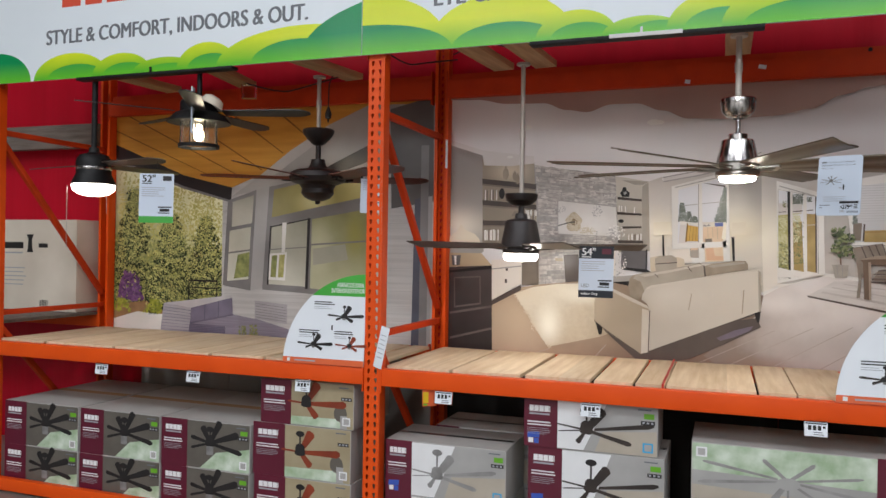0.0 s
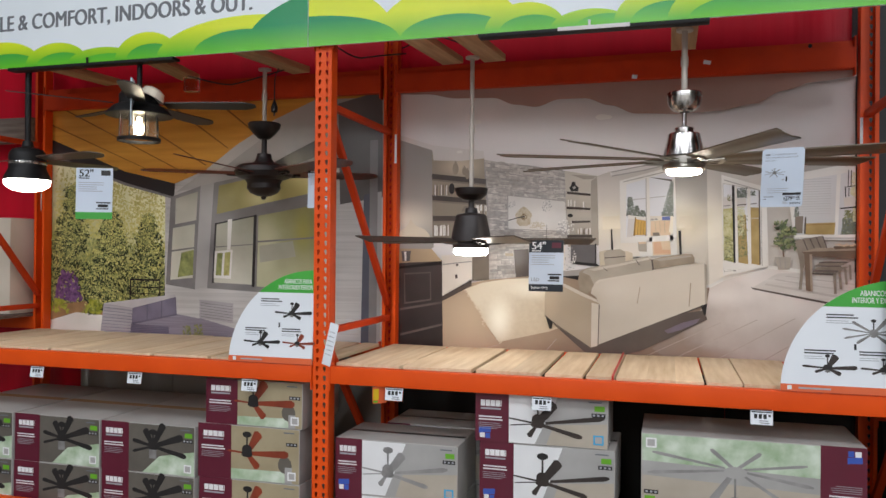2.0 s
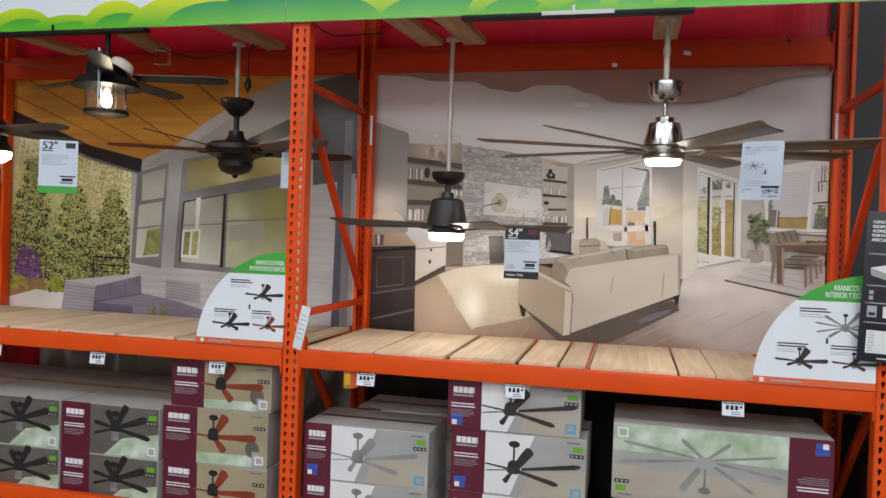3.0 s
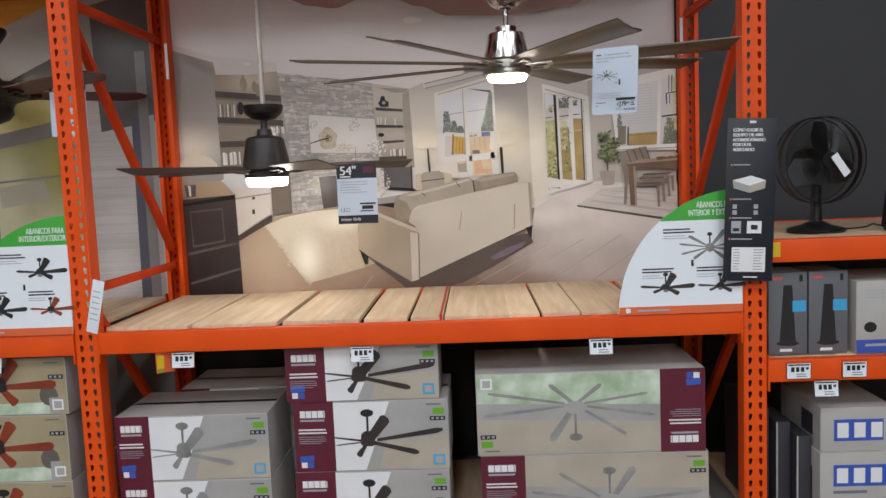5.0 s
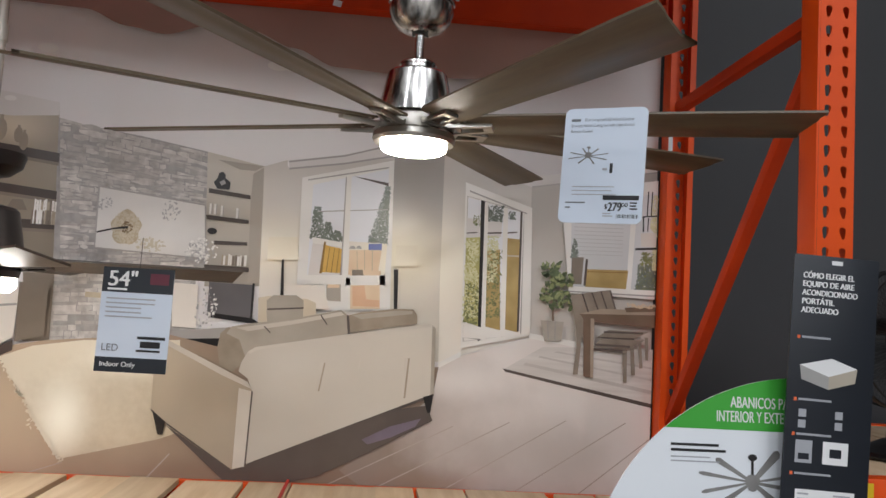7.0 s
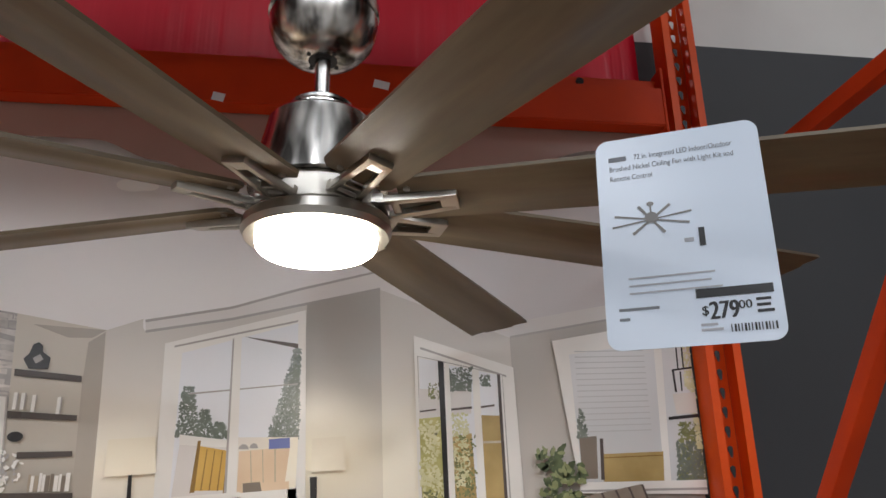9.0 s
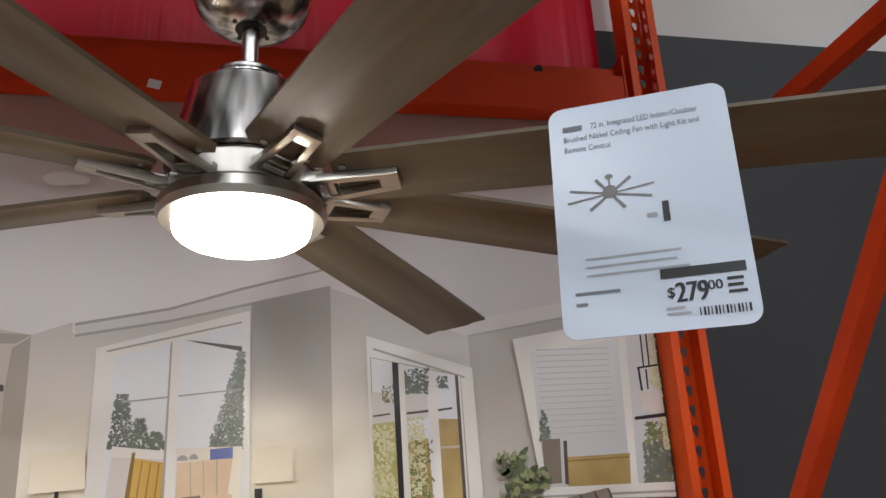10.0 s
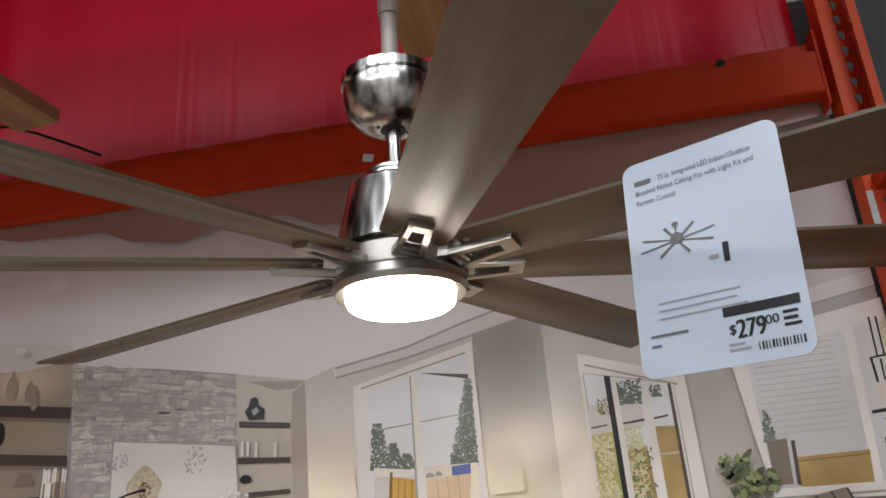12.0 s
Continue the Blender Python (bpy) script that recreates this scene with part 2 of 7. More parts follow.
slab("floor", -14, 14, -10, 12, -0.2, 0.0, concrete, "polished grey concrete shop floor", "floor")
slab("ceiling", -14, 14, -10, 12, 8.4, 8.6, ceiling_paint, "white painted warehouse ceiling high above", "ceiling")
slab("wall_south", -14, 14, -10.2, -10, 0, 8.4, hall_wall, "plain pale wall across the shop", "wall")
slab("wall_west", -14.2, -14, -10, 12, 0, 8.4, hall_wall, "plain pale side wall", "wall")
slab("wall_east", 14, 14.2, -10, 12, 0, 8.4, hall_wall, "plain pale side wall", "wall")
slab("wall_north", -14, 14, 12, 12.2, 0, 8.4, hall_wall, "plain pale wall behind the racks", "wall")
slab("wall_panel_grey", 1.085, 6.0, 5.60, 5.64, 0.0, 3.24, grey_wall, "dark grey backing panel behind the shelves", "wall panel")
slab("wall_panel_white", 1.085, 6.0, 5.66, 5.70, 0.0, 4.6, white_wall, "white backing panel above the grey one", "wall panel")

# unseen hanging luminaires of the hall, rows and heights chosen to light the rack
for x, y, z in LAMP_ROWS:
    lamp = bpy.data.lights.new("hall_lamp", "AREA")
    lamp.shape, lamp.size, lamp.size_y, lamp.energy, lamp.color = "RECTANGLE", 0.4, 2.2, LAMP_POWER, (0.97, 0.985, 1.0)
    lo = new("hall_lamp", lamp)
    lo.matrix_basis = pose(x, y, z)
    lum = thing("hall_luminaire", "long white hanging luminaire, unseen, added to light the rack", "lamp", pose(x, y, z), group="hall luminaires")
    part("housing", bm_box(bmesh.new(), -0.24, 0.24, -1.15, 1.15, 0.01, 0.10, 0.01), white_wall, lum)
    part("rod", bm_rod(bmesh.new(), (0, 0, 0.10), (0, 0, 8.4 - z), 0.01), steel_dark, lum)


# ---- rack ----
def hole_face(bm, width, z0, z1, y, thick, pitch=0.0508):
    """A post's face with two columns of keyhole slots cut through."""
    w = width / 2
    n = int((z1 - z0) / pitch)
    for k in range(n):
        zc = z0 + (k + 0.5) * pitch
        for s in (-1, 1):
            cx = s * w / 2
            h = pitch / 2
            outer = [(-w / 2, -h), (0, -h), (w / 2, -h), (w / 2, 0), (w / 2, h), (0, h), (-w / 2, h), (-w / 2, 0)]
            inner = [(-0.0035 + s * 0.002, -0.015), (s * 0.002, -0.017), (0.0035 + s * 0.002, -0.015), (0.0085, 0.003), (0.0075, 0.011), (0, 0.0145), (-0.0075, 0.011), (-0.0085, 0.003)]
            vo = [bm.verts.new((cx + a, y, zc + b)) for a, b in outer]
            vi = [bm.verts.new((cx + a, y, zc + b)) for a, b in inner]
            vb = [bm.verts.new((cx + a, y + thick, zc + b)) for a, b in inner]
            for i in range(8):
                j = (i + 1) % 8
                bm.faces.new((vo[i], vo[j], vi[j], vi[i]))
                bm.faces.new((vi[i], vi[j], vb[j], vb[i]))


def post_mesh(front):
    """A C-shaped post; its holed face is outward, the open side towards the other post."""
    bm = bmesh.new()
    w, d, z1 = 0.100, 0.078, 4.7
    s = 1 if front else -1
    hole_face(bm, w - 0.012, 0.0, z1, 0, s * 0.003)
    for e in (-1, 1):
        bm_box(bm, e * w / 2 - 0.006 if e > 0 else -w / 2, w / 2 if e > 0 else -w / 2 + 0.006, min(0, s * d), max(0, s * d), 0, z1, 0.0015)
        bm_box(bm, e * w / 2 - 0.022 if e > 0 else -w / 2, w / 2 if e > 0 else -w / 2 + 0.022, min(s * (d - 0.003), s * d), max(s * (d - 0.003), s * d), 0, z1)
    bmesh.ops.remove_doubles(bm, verts=bm.verts, dist=1e-5)
    return mesh_of(bm, "post", orange)


FRONT_POST, REAR_POST = post_mesh(True), post_mesh(False)
BRACES = [(2.54, 2.54), (2.48, 1.345), (1.25, 1.25), (1.16, 0.10)]


def upright(x, dx):
    f = thing("rack_upright", "orange perforated steel rack upright with welded braces", "rack upright", pose(x, 0, 0), group="rack uprights")
    a = new("post", FRONT_POST)
    a.parent, a.matrix_basis = f, pose(0, FRONT, 0)
    b = new("post", REAR_POST)
    b.parent, b.matrix_basis = f, pose(dx, REAR + 0.03, 0)
    for z0, z1 in BRACES:
        y0, y1 = FRONT + 0.07, REAR - 0.04
        L = math.hypot(y1 - y0, z1 - z0)
        bm = bm_box(bmesh.new(), -0.019, 0.019, -L / 2, L / 2, -0.019, 0.019, 0.003)
        br = part("brace", bm, orange_shaded, f)
        br.matrix_basis = pose(dx / 2, (y0 + y1) / 2, (z0 + z1) / 2, math.degrees(math.atan2(z1 - z0, y1 - y0)), 0, 0)
    bm = bm_box(bmesh.new(), -0.06, 0.06, FRONT - 0.02, FRONT + 0.11, 0, 0.008)
    part("foot_plate", bm, orange, f)
    return f


for x in POSTS:
    upright(x, 0.02)


def beam(x0, x1, y0, y1, z0, z1, mat=orange, step=False, label="orange steel rack beam"):
    t = thing("rack_beam", label, "rack beam", pose((x0 + x1) / 2, 0, 0), group="rack beams")
    w = (x1 - x0) / 2
    bm = bmesh.new()
    if step:
        zs = z1 - 0.045
        pts = [(y0, z0), (y1, z0), (y1, z1), (y0 + 0.035, z1), (y0 + 0.035, zs), (y0, zs)]
        va = [bm.verts.new((-w, a, b)) for a, b in pts]
        vb = [bm.verts.new((w, a, b)) for a, b in pts]
        bm.faces.new(va), bm.faces.new(list(reversed(vb)))
        for i in range(6):
            bm.faces.new((va[i], vb[i], vb[(i + 1) % 6], va[(i + 1) % 6]))
        bmesh.ops.bevel(bm, geom=list(bm.edges), offset=0.004, segments=2, affect="EDGES")
    else:
        bm_box(bm, -w, w, y0, y1, z0, z1, 0.006)
    part("rail", bm, mat, t)
    for s in (-1, 1):
        bm = bm_box(bmesh.new(), s * w - 0.004, s * w + 0.004, y0 - 0.004, y1, z0 - 0.04, z1 + 0.02, 0.002)
        part("end_plate", bm, mat, t)
    return t


for x0, x1 in ((POSTS[0], POSTS[1]), (POSTS[1], POSTS[2])):
    a, b = x0 + 0.058, x1 - 0.058
    beam(a, b, FRONT - 0.004, FRONT + 0.05, DECK - 0.100, DECK - 0.002)
    beam(a, b, REAR - 0.03, REAR + 0.01, DECK - 0.10, DECK - 0.002)
    beam(a, b, REAR - 0.055, REAR + 0.005, 2.815, 2.985, orange_shaded, True)
    beam(a, b, FRONT, FRONT + 0.05, 2.885, 2.985, orange_shaded)
    beam(a, b, FRONT, FRONT + 0.05, 0.015, 0.10, orange)
# next bay to the right, with shelves of its own, and the one to the left
for z in (1.368, 0.838):
    beam(POSTS[2] + 0.058, 3.95, FRONT - 0.004, FRONT + 0.05, z - 0.100, z)
    beam(POSTS[2] + 0.078, 3.95, REAR - 0.02, REAR + 0.03, z - 0.100, z)
beam(-7.6, POSTS[0] - 0.058, FRONT, FRONT + 0.05, 1.06, 1.16)
beam(-7.6, POSTS[0] - 0.038, REAR - 0.02, REAR + 0.03, 1.06, 1.16)


def decking(name, x0, x1, y0, y1, z, widths, label, mat=plank, thick=0.022):
    d = thing(name, label, "shelf deck")
    rnd = random.Random(int(abs(x0) * 100))
    x, k = x0, 0
    while x < x1 - 0.03:
        w = min(widths[k % len(widths)] * rnd.uniform(0.93, 1.07), x1 - x)
        gap = rnd.choice((0.0015, 0.002, 0.003, 0.004))
        skew = rnd.uniform(-0.004, 0.004)
        bm = bm_box(bmesh.new(), -w / 2 + gap, w / 2 - gap, y0 + rnd.uniform(0, 0.01), y1 - rnd.uniform(0, 0.02), -thick, 0, 0.003)
        b = part("board", bm, mat, d)
        b.matrix_basis = pose(x + w / 2, 0, z + rnd.uniform(-0.004, 0.0), 0, rnd.uniform(-0.5, 0.5), math.degrees(skew))
        x += w
        k += 1
    return d


decking("shelf_deck", POSTS[1] + 0.05, -0.262, FRONT + 0.052, REAR - 0.06, DECK + 0.014, (0.215, 0.20, 0.225, 0.17, 0.20, 0.165), "bare pine boards laid across the display shelf")
decking("shelf_deck", -0.252, POSTS[2] - 0.03, FRONT + 0.052, REAR - 0.06, DECK + 0.014, (0.165, 0.155, 0.150, 0.160), "bare pine boards laid across the display shelf")
decking("shelf_deck", POSTS[0] + 0.05, POSTS[1] - 0.05, FRONT + 0.052, REAR - 0.06, DECK + 0.012, (0.19, 0.21, 0.18), "bare pine boards laid across the display shelf")
decking("shelf_deck", POSTS[2] + 0.06, 3.9, FRONT + 0.052, REAR - 0.02, 1.366, (0.3,), "pale wooden boards on the side shelf")
decking("shelf_deck", POSTS[2] + 0.06, 3.9, FRONT + 0.052, REAR - 0.02, 0.84, (0.3,), "pale wooden boards on the lower side shelf")
decking("shelf_deck", -7.5, POSTS[0] - 0.06, FRONT, REAR - 0.0, 1.185, (0.3,), "pale wooden boards under a carton", old_wood)
for x0, x1 in ((POSTS[0] + 0.06, POSTS[1] - 0.06), (POSTS[1] + 0.06, POSTS[2] - 0.06), (POSTS[2] + 0.06, 3.9)):
    decking("base_deck", x0, x1, FRONT + 0.055, REAR, 0.024, (0.3,), "plain boards at the foot of the rack")
whole("cross_bar", bm_box(bmesh.new(), -0.005, 0.005, FRONT + 0.052, REAR - 0.04, DECK - 0.03, DECK + 0.019), material("red_bar_paint", (0.5, 0.02, 0.01, 1), None, 5, 0.5),
      "thin red steel cross bar between the boards", "cross bar", pose(-0.257, 0, 0))

# boards across the top, from which the fans hang
for x, turn in ((-3.90, -6), (-3.10, 9), (-2.45, -10), (-1.36, -6), (-1.08, -5), (0.088, 0)):
    whole("joist", bm_box(bmesh.new(), -0.068, 0.068, 0.0, 0.62, 2.890, 2.930, 0.003), joist_wood, "rough pine board fixed to the top beam", "joist",
          pose(x, FRONT + 0.058, 0, 0, 0, turn), group="top boards")

# unseen deck added high over the display to darken its upper part
whole("storage_deck", bm_box(bmesh.new(), -8.0, 6.0, FRONT - 0.02, REAR + 0.12, 4.70, 4.76), old_wood, "plain wooden deck, unseen, added to shade the display", "storage deck")
# backs of the bays
red = whole("red_backing_sheet", bm_box(bmesh.new(), -9.0, 1.08, 5.580, 5.584, 0.0, 4.7), red_sheet, "glossy red plastic sheet hung behind the rack", "backing sheet")
def back_panel(x0, x1, z1, mat, label):
    """Boards side by side closing the back of a bay."""
    t = thing("back_panel", label, "back panel")
    n = max(2, round((x1 - x0) / 0.75))
    for k in range(n):
        w = (x1 - x0) / n
        part("board", bm_box(bmesh.new(), x0 + k * w + 0.002, x0 + (k + 1) * w - 0.002, 5.50, 5.52, 0.02, z1, 0.002), mat, t)


back_panel(POSTS[0] + 0.35, POSTS[1] - 0.06, 1.0, grey_card, "grey boards closing the back under the shelf")
back_panel(POSTS[1] + 0.06, POSTS[2] - 0.04, 1.0, black_card, "black boards closing the back under the shelf")
back_panel(POSTS[2] + 0.12, 3.9, 1.2, black_card, "black boards closing the back under the side shelf")



# ---- fans ----
def blade_mesh(name, r0, r1, w0, w1, mat, cut=0.03, thick=0.006, ridge=0.0, round_tip=False):
    """A blade along +x; the tip is cut at a slant or rounded."""
    bm = bmesh.new()
    xs = [r0, r0 + 0.012, r0 + 0.3 * (r1 - r0), r0 + 0.6 * (r1 - r0), r1 - 0.08, r1 - 0.04, r1]
    tops, bots = [], []
    for i, x in enumerate(xs):
        f = (x - r0) / (r1 - r0)
        w = w0 + (w1 - w0) * min(1.0, f * 1.25)
        if i == 0:
            w *= 0.82
        if round_tip and f > 0.8:
            w *= math.sqrt(max(0.08, 1 - ((f - 0.8) / 0.205) ** 2))
        row_t, row_b = [], []
        for k, s in enumerate((-0.5, -0.27, -0.225, 0.225, 0.27, 0.5)):
            xx = x + (cut * (0.5 - s) - cut if i == len(xs) - 1 and not round_tip else 0)
            zz = -ridge if abs(s) < 0.25 else 0.0
            row_t.append(bm.verts.new((xx, s * w, zz + thick / 2)))
            row_b.append(bm.verts.new((xx, s * w, zz - thick / 2)))
        tops.append(row_t)
        bots.append(row_b)
    for i in range(len(xs) - 1):
        for k in range(5):
            bm.faces.new((tops[i][k], tops[i + 1][k], tops[i + 1][k + 1], tops[i][k + 1]))
            bm.faces.new((bots[i][k], bots[i][k + 1], bots[i + 1][k + 1], bots[i + 1][k]))
        for k in (0, 5):
            bm.faces.new((tops[i][k], tops[i + 1][k], bots[i + 1][k], bots[i][k]))
    for i in (0, len(xs) - 1):
        for k in range(5):
            bm.faces.new((tops[i][k], tops[i][k + 1], bots[i][k + 1], bots[i][k]))
    bmesh.ops.bevel(bm, geom=[e for e in bm.edges if e.is_manifold and e.calc_face_angle(0) > 1.0], offset=0.0015, segments=1, affect="EDGES")
    return mesh_of(bm, name, mat)


def bracket_mesh(r0, r1, mat):
    """A forked arm with a window in it, screwed under a blade."""
    bm = bmesh.new()
    for s in (-1, 1):
        a, b = Vector((r0, s * 0.021, -0.016)), Vector((r1, s * 0.013, -0.010))
        L = (b - a).length
        bm_box(bm, -L / 2, L / 2, -0.005, 0.005, -0.006, 0.006, 0.002,
               Matrix.Translation((a + b) / 2) @ (b - a).to_track_quat("X", "Z").to_matrix().to_4x4())
    bm_box(bm, r1 - 0.022, r1 + 0.004, -0.019, 0.019, -0.016, -0.003, 0.003)
    bm_box(bm, r0 + 0.018, r0 + 0.03, -0.018, 0.018, -0.018, -0.008, 0.002)
    bm_box(bm, r0 - 0.02, r0 + 0.01, -0.026, 0.026, -0.020, -0.004, 0.003)
    for sx, sy in ((0.4, 0.028), (0.4, -0.028), (0.95, 0.0)):
        bm_rod(bm, (r0 + sx * (r1 - r0), sy, -0.006), (r0 + sx * (r1 - r0), sy, -0.001), 0.005, 10)
    return mesh_of(bm, "blade_arm", mat)


def pipe(parent, z0, z1, mat, r=0.0135):
    p = part("downrod_pipe", bm_rod(bmesh.new(), (0, 0, z0), (0, 0, z1), r, 20), mat, parent, "pale conduit pipe")
    bm = bm_rod(bmesh.new(), (0, 0, z0 + 0.42 * (z1 - z0)), (0, 0, z0 + 0.42 * (z1 - z0) + 0.05), r + 0.004, 20)
    part("coupling", bm, mat, p)
    bm = bm_rod(bmesh.new(), (0, 0, z1 - 0.012), (0, 0, z1), r + 0.028, 20)
    part("mount_plate", bm, mat, p)


def add_blades(fan, mesh, arm, angles, pitch, z, rise=0.0, reach=()):
    """Blades at these bearings; rise lifts the tips, in degrees; reach lengthens each."""
    for k, a in enumerate(angles):
        b = new("blade", mesh)
        b.parent = fan
        b.matrix_basis = pose(0, 0, z, 0, 0, a) @ pose(0, 0, 0, pitch, -rise, 0) @ Matrix.Diagonal((reach[k] if reach else 1.0, 1, 1, 1))
        if arm:
            a = new("blade_arm", arm)
            a.parent = b


# large brushed nickel fan with eight blades
F72 = (0.088, 4.60)
Z72 = 2.190
fan = thing("ceiling_fan", "brushed nickel ceiling fan with long brown blades and a lit lamp", "ceiling fan", pose(F72[0], F72[1], 0))
bm = bm_lathe(bmesh.new(), [(0.0, 2.555), (0.084, 2.555), (0.090, 2.550), (0.090, 2.534), (0.084, 2.532), (0.084, 2.527), (0.088, 2.524), (0.087, 2.508), (0.079, 2.484), (0.063, 2.465), (0.045, 2.456), (0.030, 2.452), (0.0, 2.452)], 48)
part("canopy", bm, nickel, fan)
part("downrod", bm_rod(bmesh.new(), (0, 0, 2.36), (0, 0, 2.456), 0.0125, 20), nickel, fan)
# flat black discs stand in for the shade inside the canopy's hole and slots
part("canopy_socket", bm_lathe(bmesh.new(), [(0.0, 2.4522), (0.023, 2.4522), (0.023, 2.4508), (0.0, 2.4508)], 24), ink_black, fan, "black disc for the shade in the socket round the rod")
for a in (40, 130, 220, 310):
    sl = bm_lathe(bmesh.new(), [(0.0, 2.4522), (0.0035, 2.4522), (0.0035, 2.4505), (0.0, 2.4505)], 10)
    bmesh.ops.translate(sl, verts=sl.verts, vec=(0.0285 * math.cos(radians(a)), 0.0285 * math.sin(radians(a)), 0))
    part("screw_slot", sl, ink_black, fan)
bm = bm_lathe(bmesh.new(), [(0.0, 2.370), (0.046, 2.370), (0.0505, 2.366), (0.051, 2.361), (0.0485, 2.359), (0.0485, 2.342), (0.076, 2.340), (0.0805, 2.335), (0.0815, 2.328), (0.1025, 2.238), (0.105, 2.222), (0.0, 2.222)], 56)
part("motor_housing", bm, nickel, fan)
bm = bm_lathe(bmesh.new(), [(0.0, 2.221), (0.090, 2.221), (0.094, 2.215), (0.094, 2.180), (0.088, 2.176), (0.0, 2.176)], 48)
part("blade_hub", bm, nickel_dull, fan)
bm = bm_lathe(bmesh.new(), [(0.0, 2.177), (0.104, 2.177), (0.109, 2.172), (0.111, 2.158), (0.106, 2.148), (0.0905, 2.147), (0.0905, 2.154), (0.0, 2.154)], 64)
part("lamp_ring", bm, nickel_dull, fan)
bm = bm_lathe(bmesh.new(), [(0.0, 2.1535), (0.0885, 2.1535), (0.0895, 2.145), (0.089, 2.138), (0.086, 2.131), (0.079, 2.126), (0.062, 2.123), (0.0, 2.121)], 64)
part("lamp_lens", bm, lens_glow, fan, "glowing round diffuser")
add_blades(fan, blade_mesh("blade", 0.125, 0.985, 0.105, 0.137, blade_brown, cut=0.055, ridge=0.003), bracket_mesh(0.095, 0.205, nickel_dull), (158.5, 203, 239, 295, 342, 16, 60), -12.0, Z72 + 0.012, reach=(1.0, 1.0, 0.96, 0.96, 1.02, 0.985, 0.92))
pipe(fan, 2.55, 2.889, pipe_white, 0.0155)

# graphite fan
fan = thing("ceiling_fan", "graphite ceiling fan with dark blades and a lit lamp", "ceiling fan", pose(-1.132, 4.885, 0))
part("canopy", bm_lathe(bmesh.new(), [(0, 2.095), (0.098, 2.095), (0.100, 2.085), (0.092, 2.055), (0.060, 2.028), (0.030, 2.020), (0, 2.020)], 40), bronze, fan)
part("downrod", bm_rod(bmesh.new(), (0, 0, 1.95), (0, 0, 2.03), 0.018, 20), graphite, fan)
part("motor_housing", bm_lathe(bmesh.new(), [(0, 1.975), (0.035, 1.975), (0.040, 1.945), (0.085, 1.935), (0.095, 1.925), (0.120, 1.795), (0.120, 1.775), (0.095, 1.760), (0, 1.760)], 48), graphite, fan)
part("lamp_ring", bm_lathe(bmesh.new(), [(0, 1.765), (0.100, 1.765), (0.112, 1.752), (0.108, 1.733), (0, 1.733)], 48), graphite, fan)
part("lamp_lens", bm_lathe(bmesh.new(), [(0, 1.732), (0.104, 1.732), (0.104, 1.705), (0.090, 1.690), (0, 1.684)], 48), lens_warm, fan, "glowing round diffuser")
add_blades(fan, blade_mesh("blade", 0.12, 0.74, 0.10, 0.125, blade_dark, cut=0.03), bracket_mesh(0.10, 0.20, graphite), (10, 82, 154, 228, 306), -15.0, 1.778)
pipe(fan, 2.09, 2.889, pipe_white)

# bronze fan with five reddish blades and no lamp
fan = thing("ceiling_fan", "dark bronze ceiling fan with five reddish brown blades", "ceiling fan", pose(-2.515, 4.85, 0))
part("canopy", bm_lathe(bmesh.new(), [(0, 2.535), (0.100, 2.535), (0.106, 2.525), (0.098, 2.500), (0.070, 2.465), (0.045, 2.440), (0.030, 2.430), (0, 2.430)], 40), bronze, fan)
part("downrod", bm_rod(bmesh.new(), (0, 0, 2.30), (0, 0, 2.44), 0.018, 20), bronze, fan)
part("motor_housing", bm_lathe(bmesh.new(), [(0, 2.335), (0.045, 2.335), (0.052, 2.300), (0.070, 2.275), (0.150, 2.262), (0.180, 2.245), (0.190, 2.215), (0.175, 2.185), (0.120, 2.165), (0.105, 2.140), (0.108, 2.110), (0.085, 2.080), (0.045, 2.062), (0.018, 2.058), (0.014, 2.040), (0, 2.036)], 48), bronze, fan)
add_blades(fan, blade_mesh("blade", 0.17, 0.82, 0.11, 0.145, blade_red, round_tip=True), bracket_mesh(0.13, 0.24, bronze), [264 + 72 * k for k in range(5)], -13.0, 2.205, 2.0)
pipe(fan, 2.53, 2.889, pipe_white)

# lantern fan in black
fan = thing("ceiling_fan", "black ceiling fan with a lit caged glass lantern", "ceiling fan", pose(-3.125, 4.40, 0))
part("downrod", bm_rod(bmesh.new(), (0, 0, 2.66), (0, 0, 2.886), 0.016, 20), matte_black, fan)
part("motor_housing", bm_lathe(bmesh.new(), [(0, 2.69), (0.06, 2.69), (0.105, 2.675), (0.118, 2.655), (0.118, 2.600), (0.150, 2.585), (0.195, 2.540), (0.198, 2.530), (0.190, 2.528), (0, 2.540)], 48), matte_black, fan)
gl = part("lantern", bm_lathe(bmesh.new(), [(0.106, 2.535), (0.112, 2.400), (0.108, 2.400), (0.102, 2.535)], 40), lantern_glass, fan, "clear seeded glass lantern")
gl.visible_shadow = False
for i in range(8):
    a = math.radians(45 * i + 10)
    part("cage_bar", bm_rod(bmesh.new(), (0.114 * math.cos(a), 0.114 * math.sin(a), 2.535), (0.119 * math.cos(a), 0.119 * math.sin(a), 2.385), 0.0035, 8), matte_black, fan)
part("cage_ring", bm_lathe(bmesh.new(), [(0.113, 2.393), (0.127, 2.393), (0.127, 2.372), (0.113, 2.372), (0.113, 2.393)], 40), matte_black, fan)
part("bulb", bm_lathe(bmesh.new(), [(0, 2.525), (0.014, 2.52), (0.015, 2.50), (0.030, 2.462), (0.029, 2.435), (0.014, 2.416), (0, 2.413)], 20), bulb_glow, fan, "glowing warm bulb")
add_blades(fan, blade_mesh("blade", 0.16, 0.72, 0.10, 0.13, blade_black, round_tip=True), None, [15 + 72 * k for k in range(5)], -10.0, 2.595)
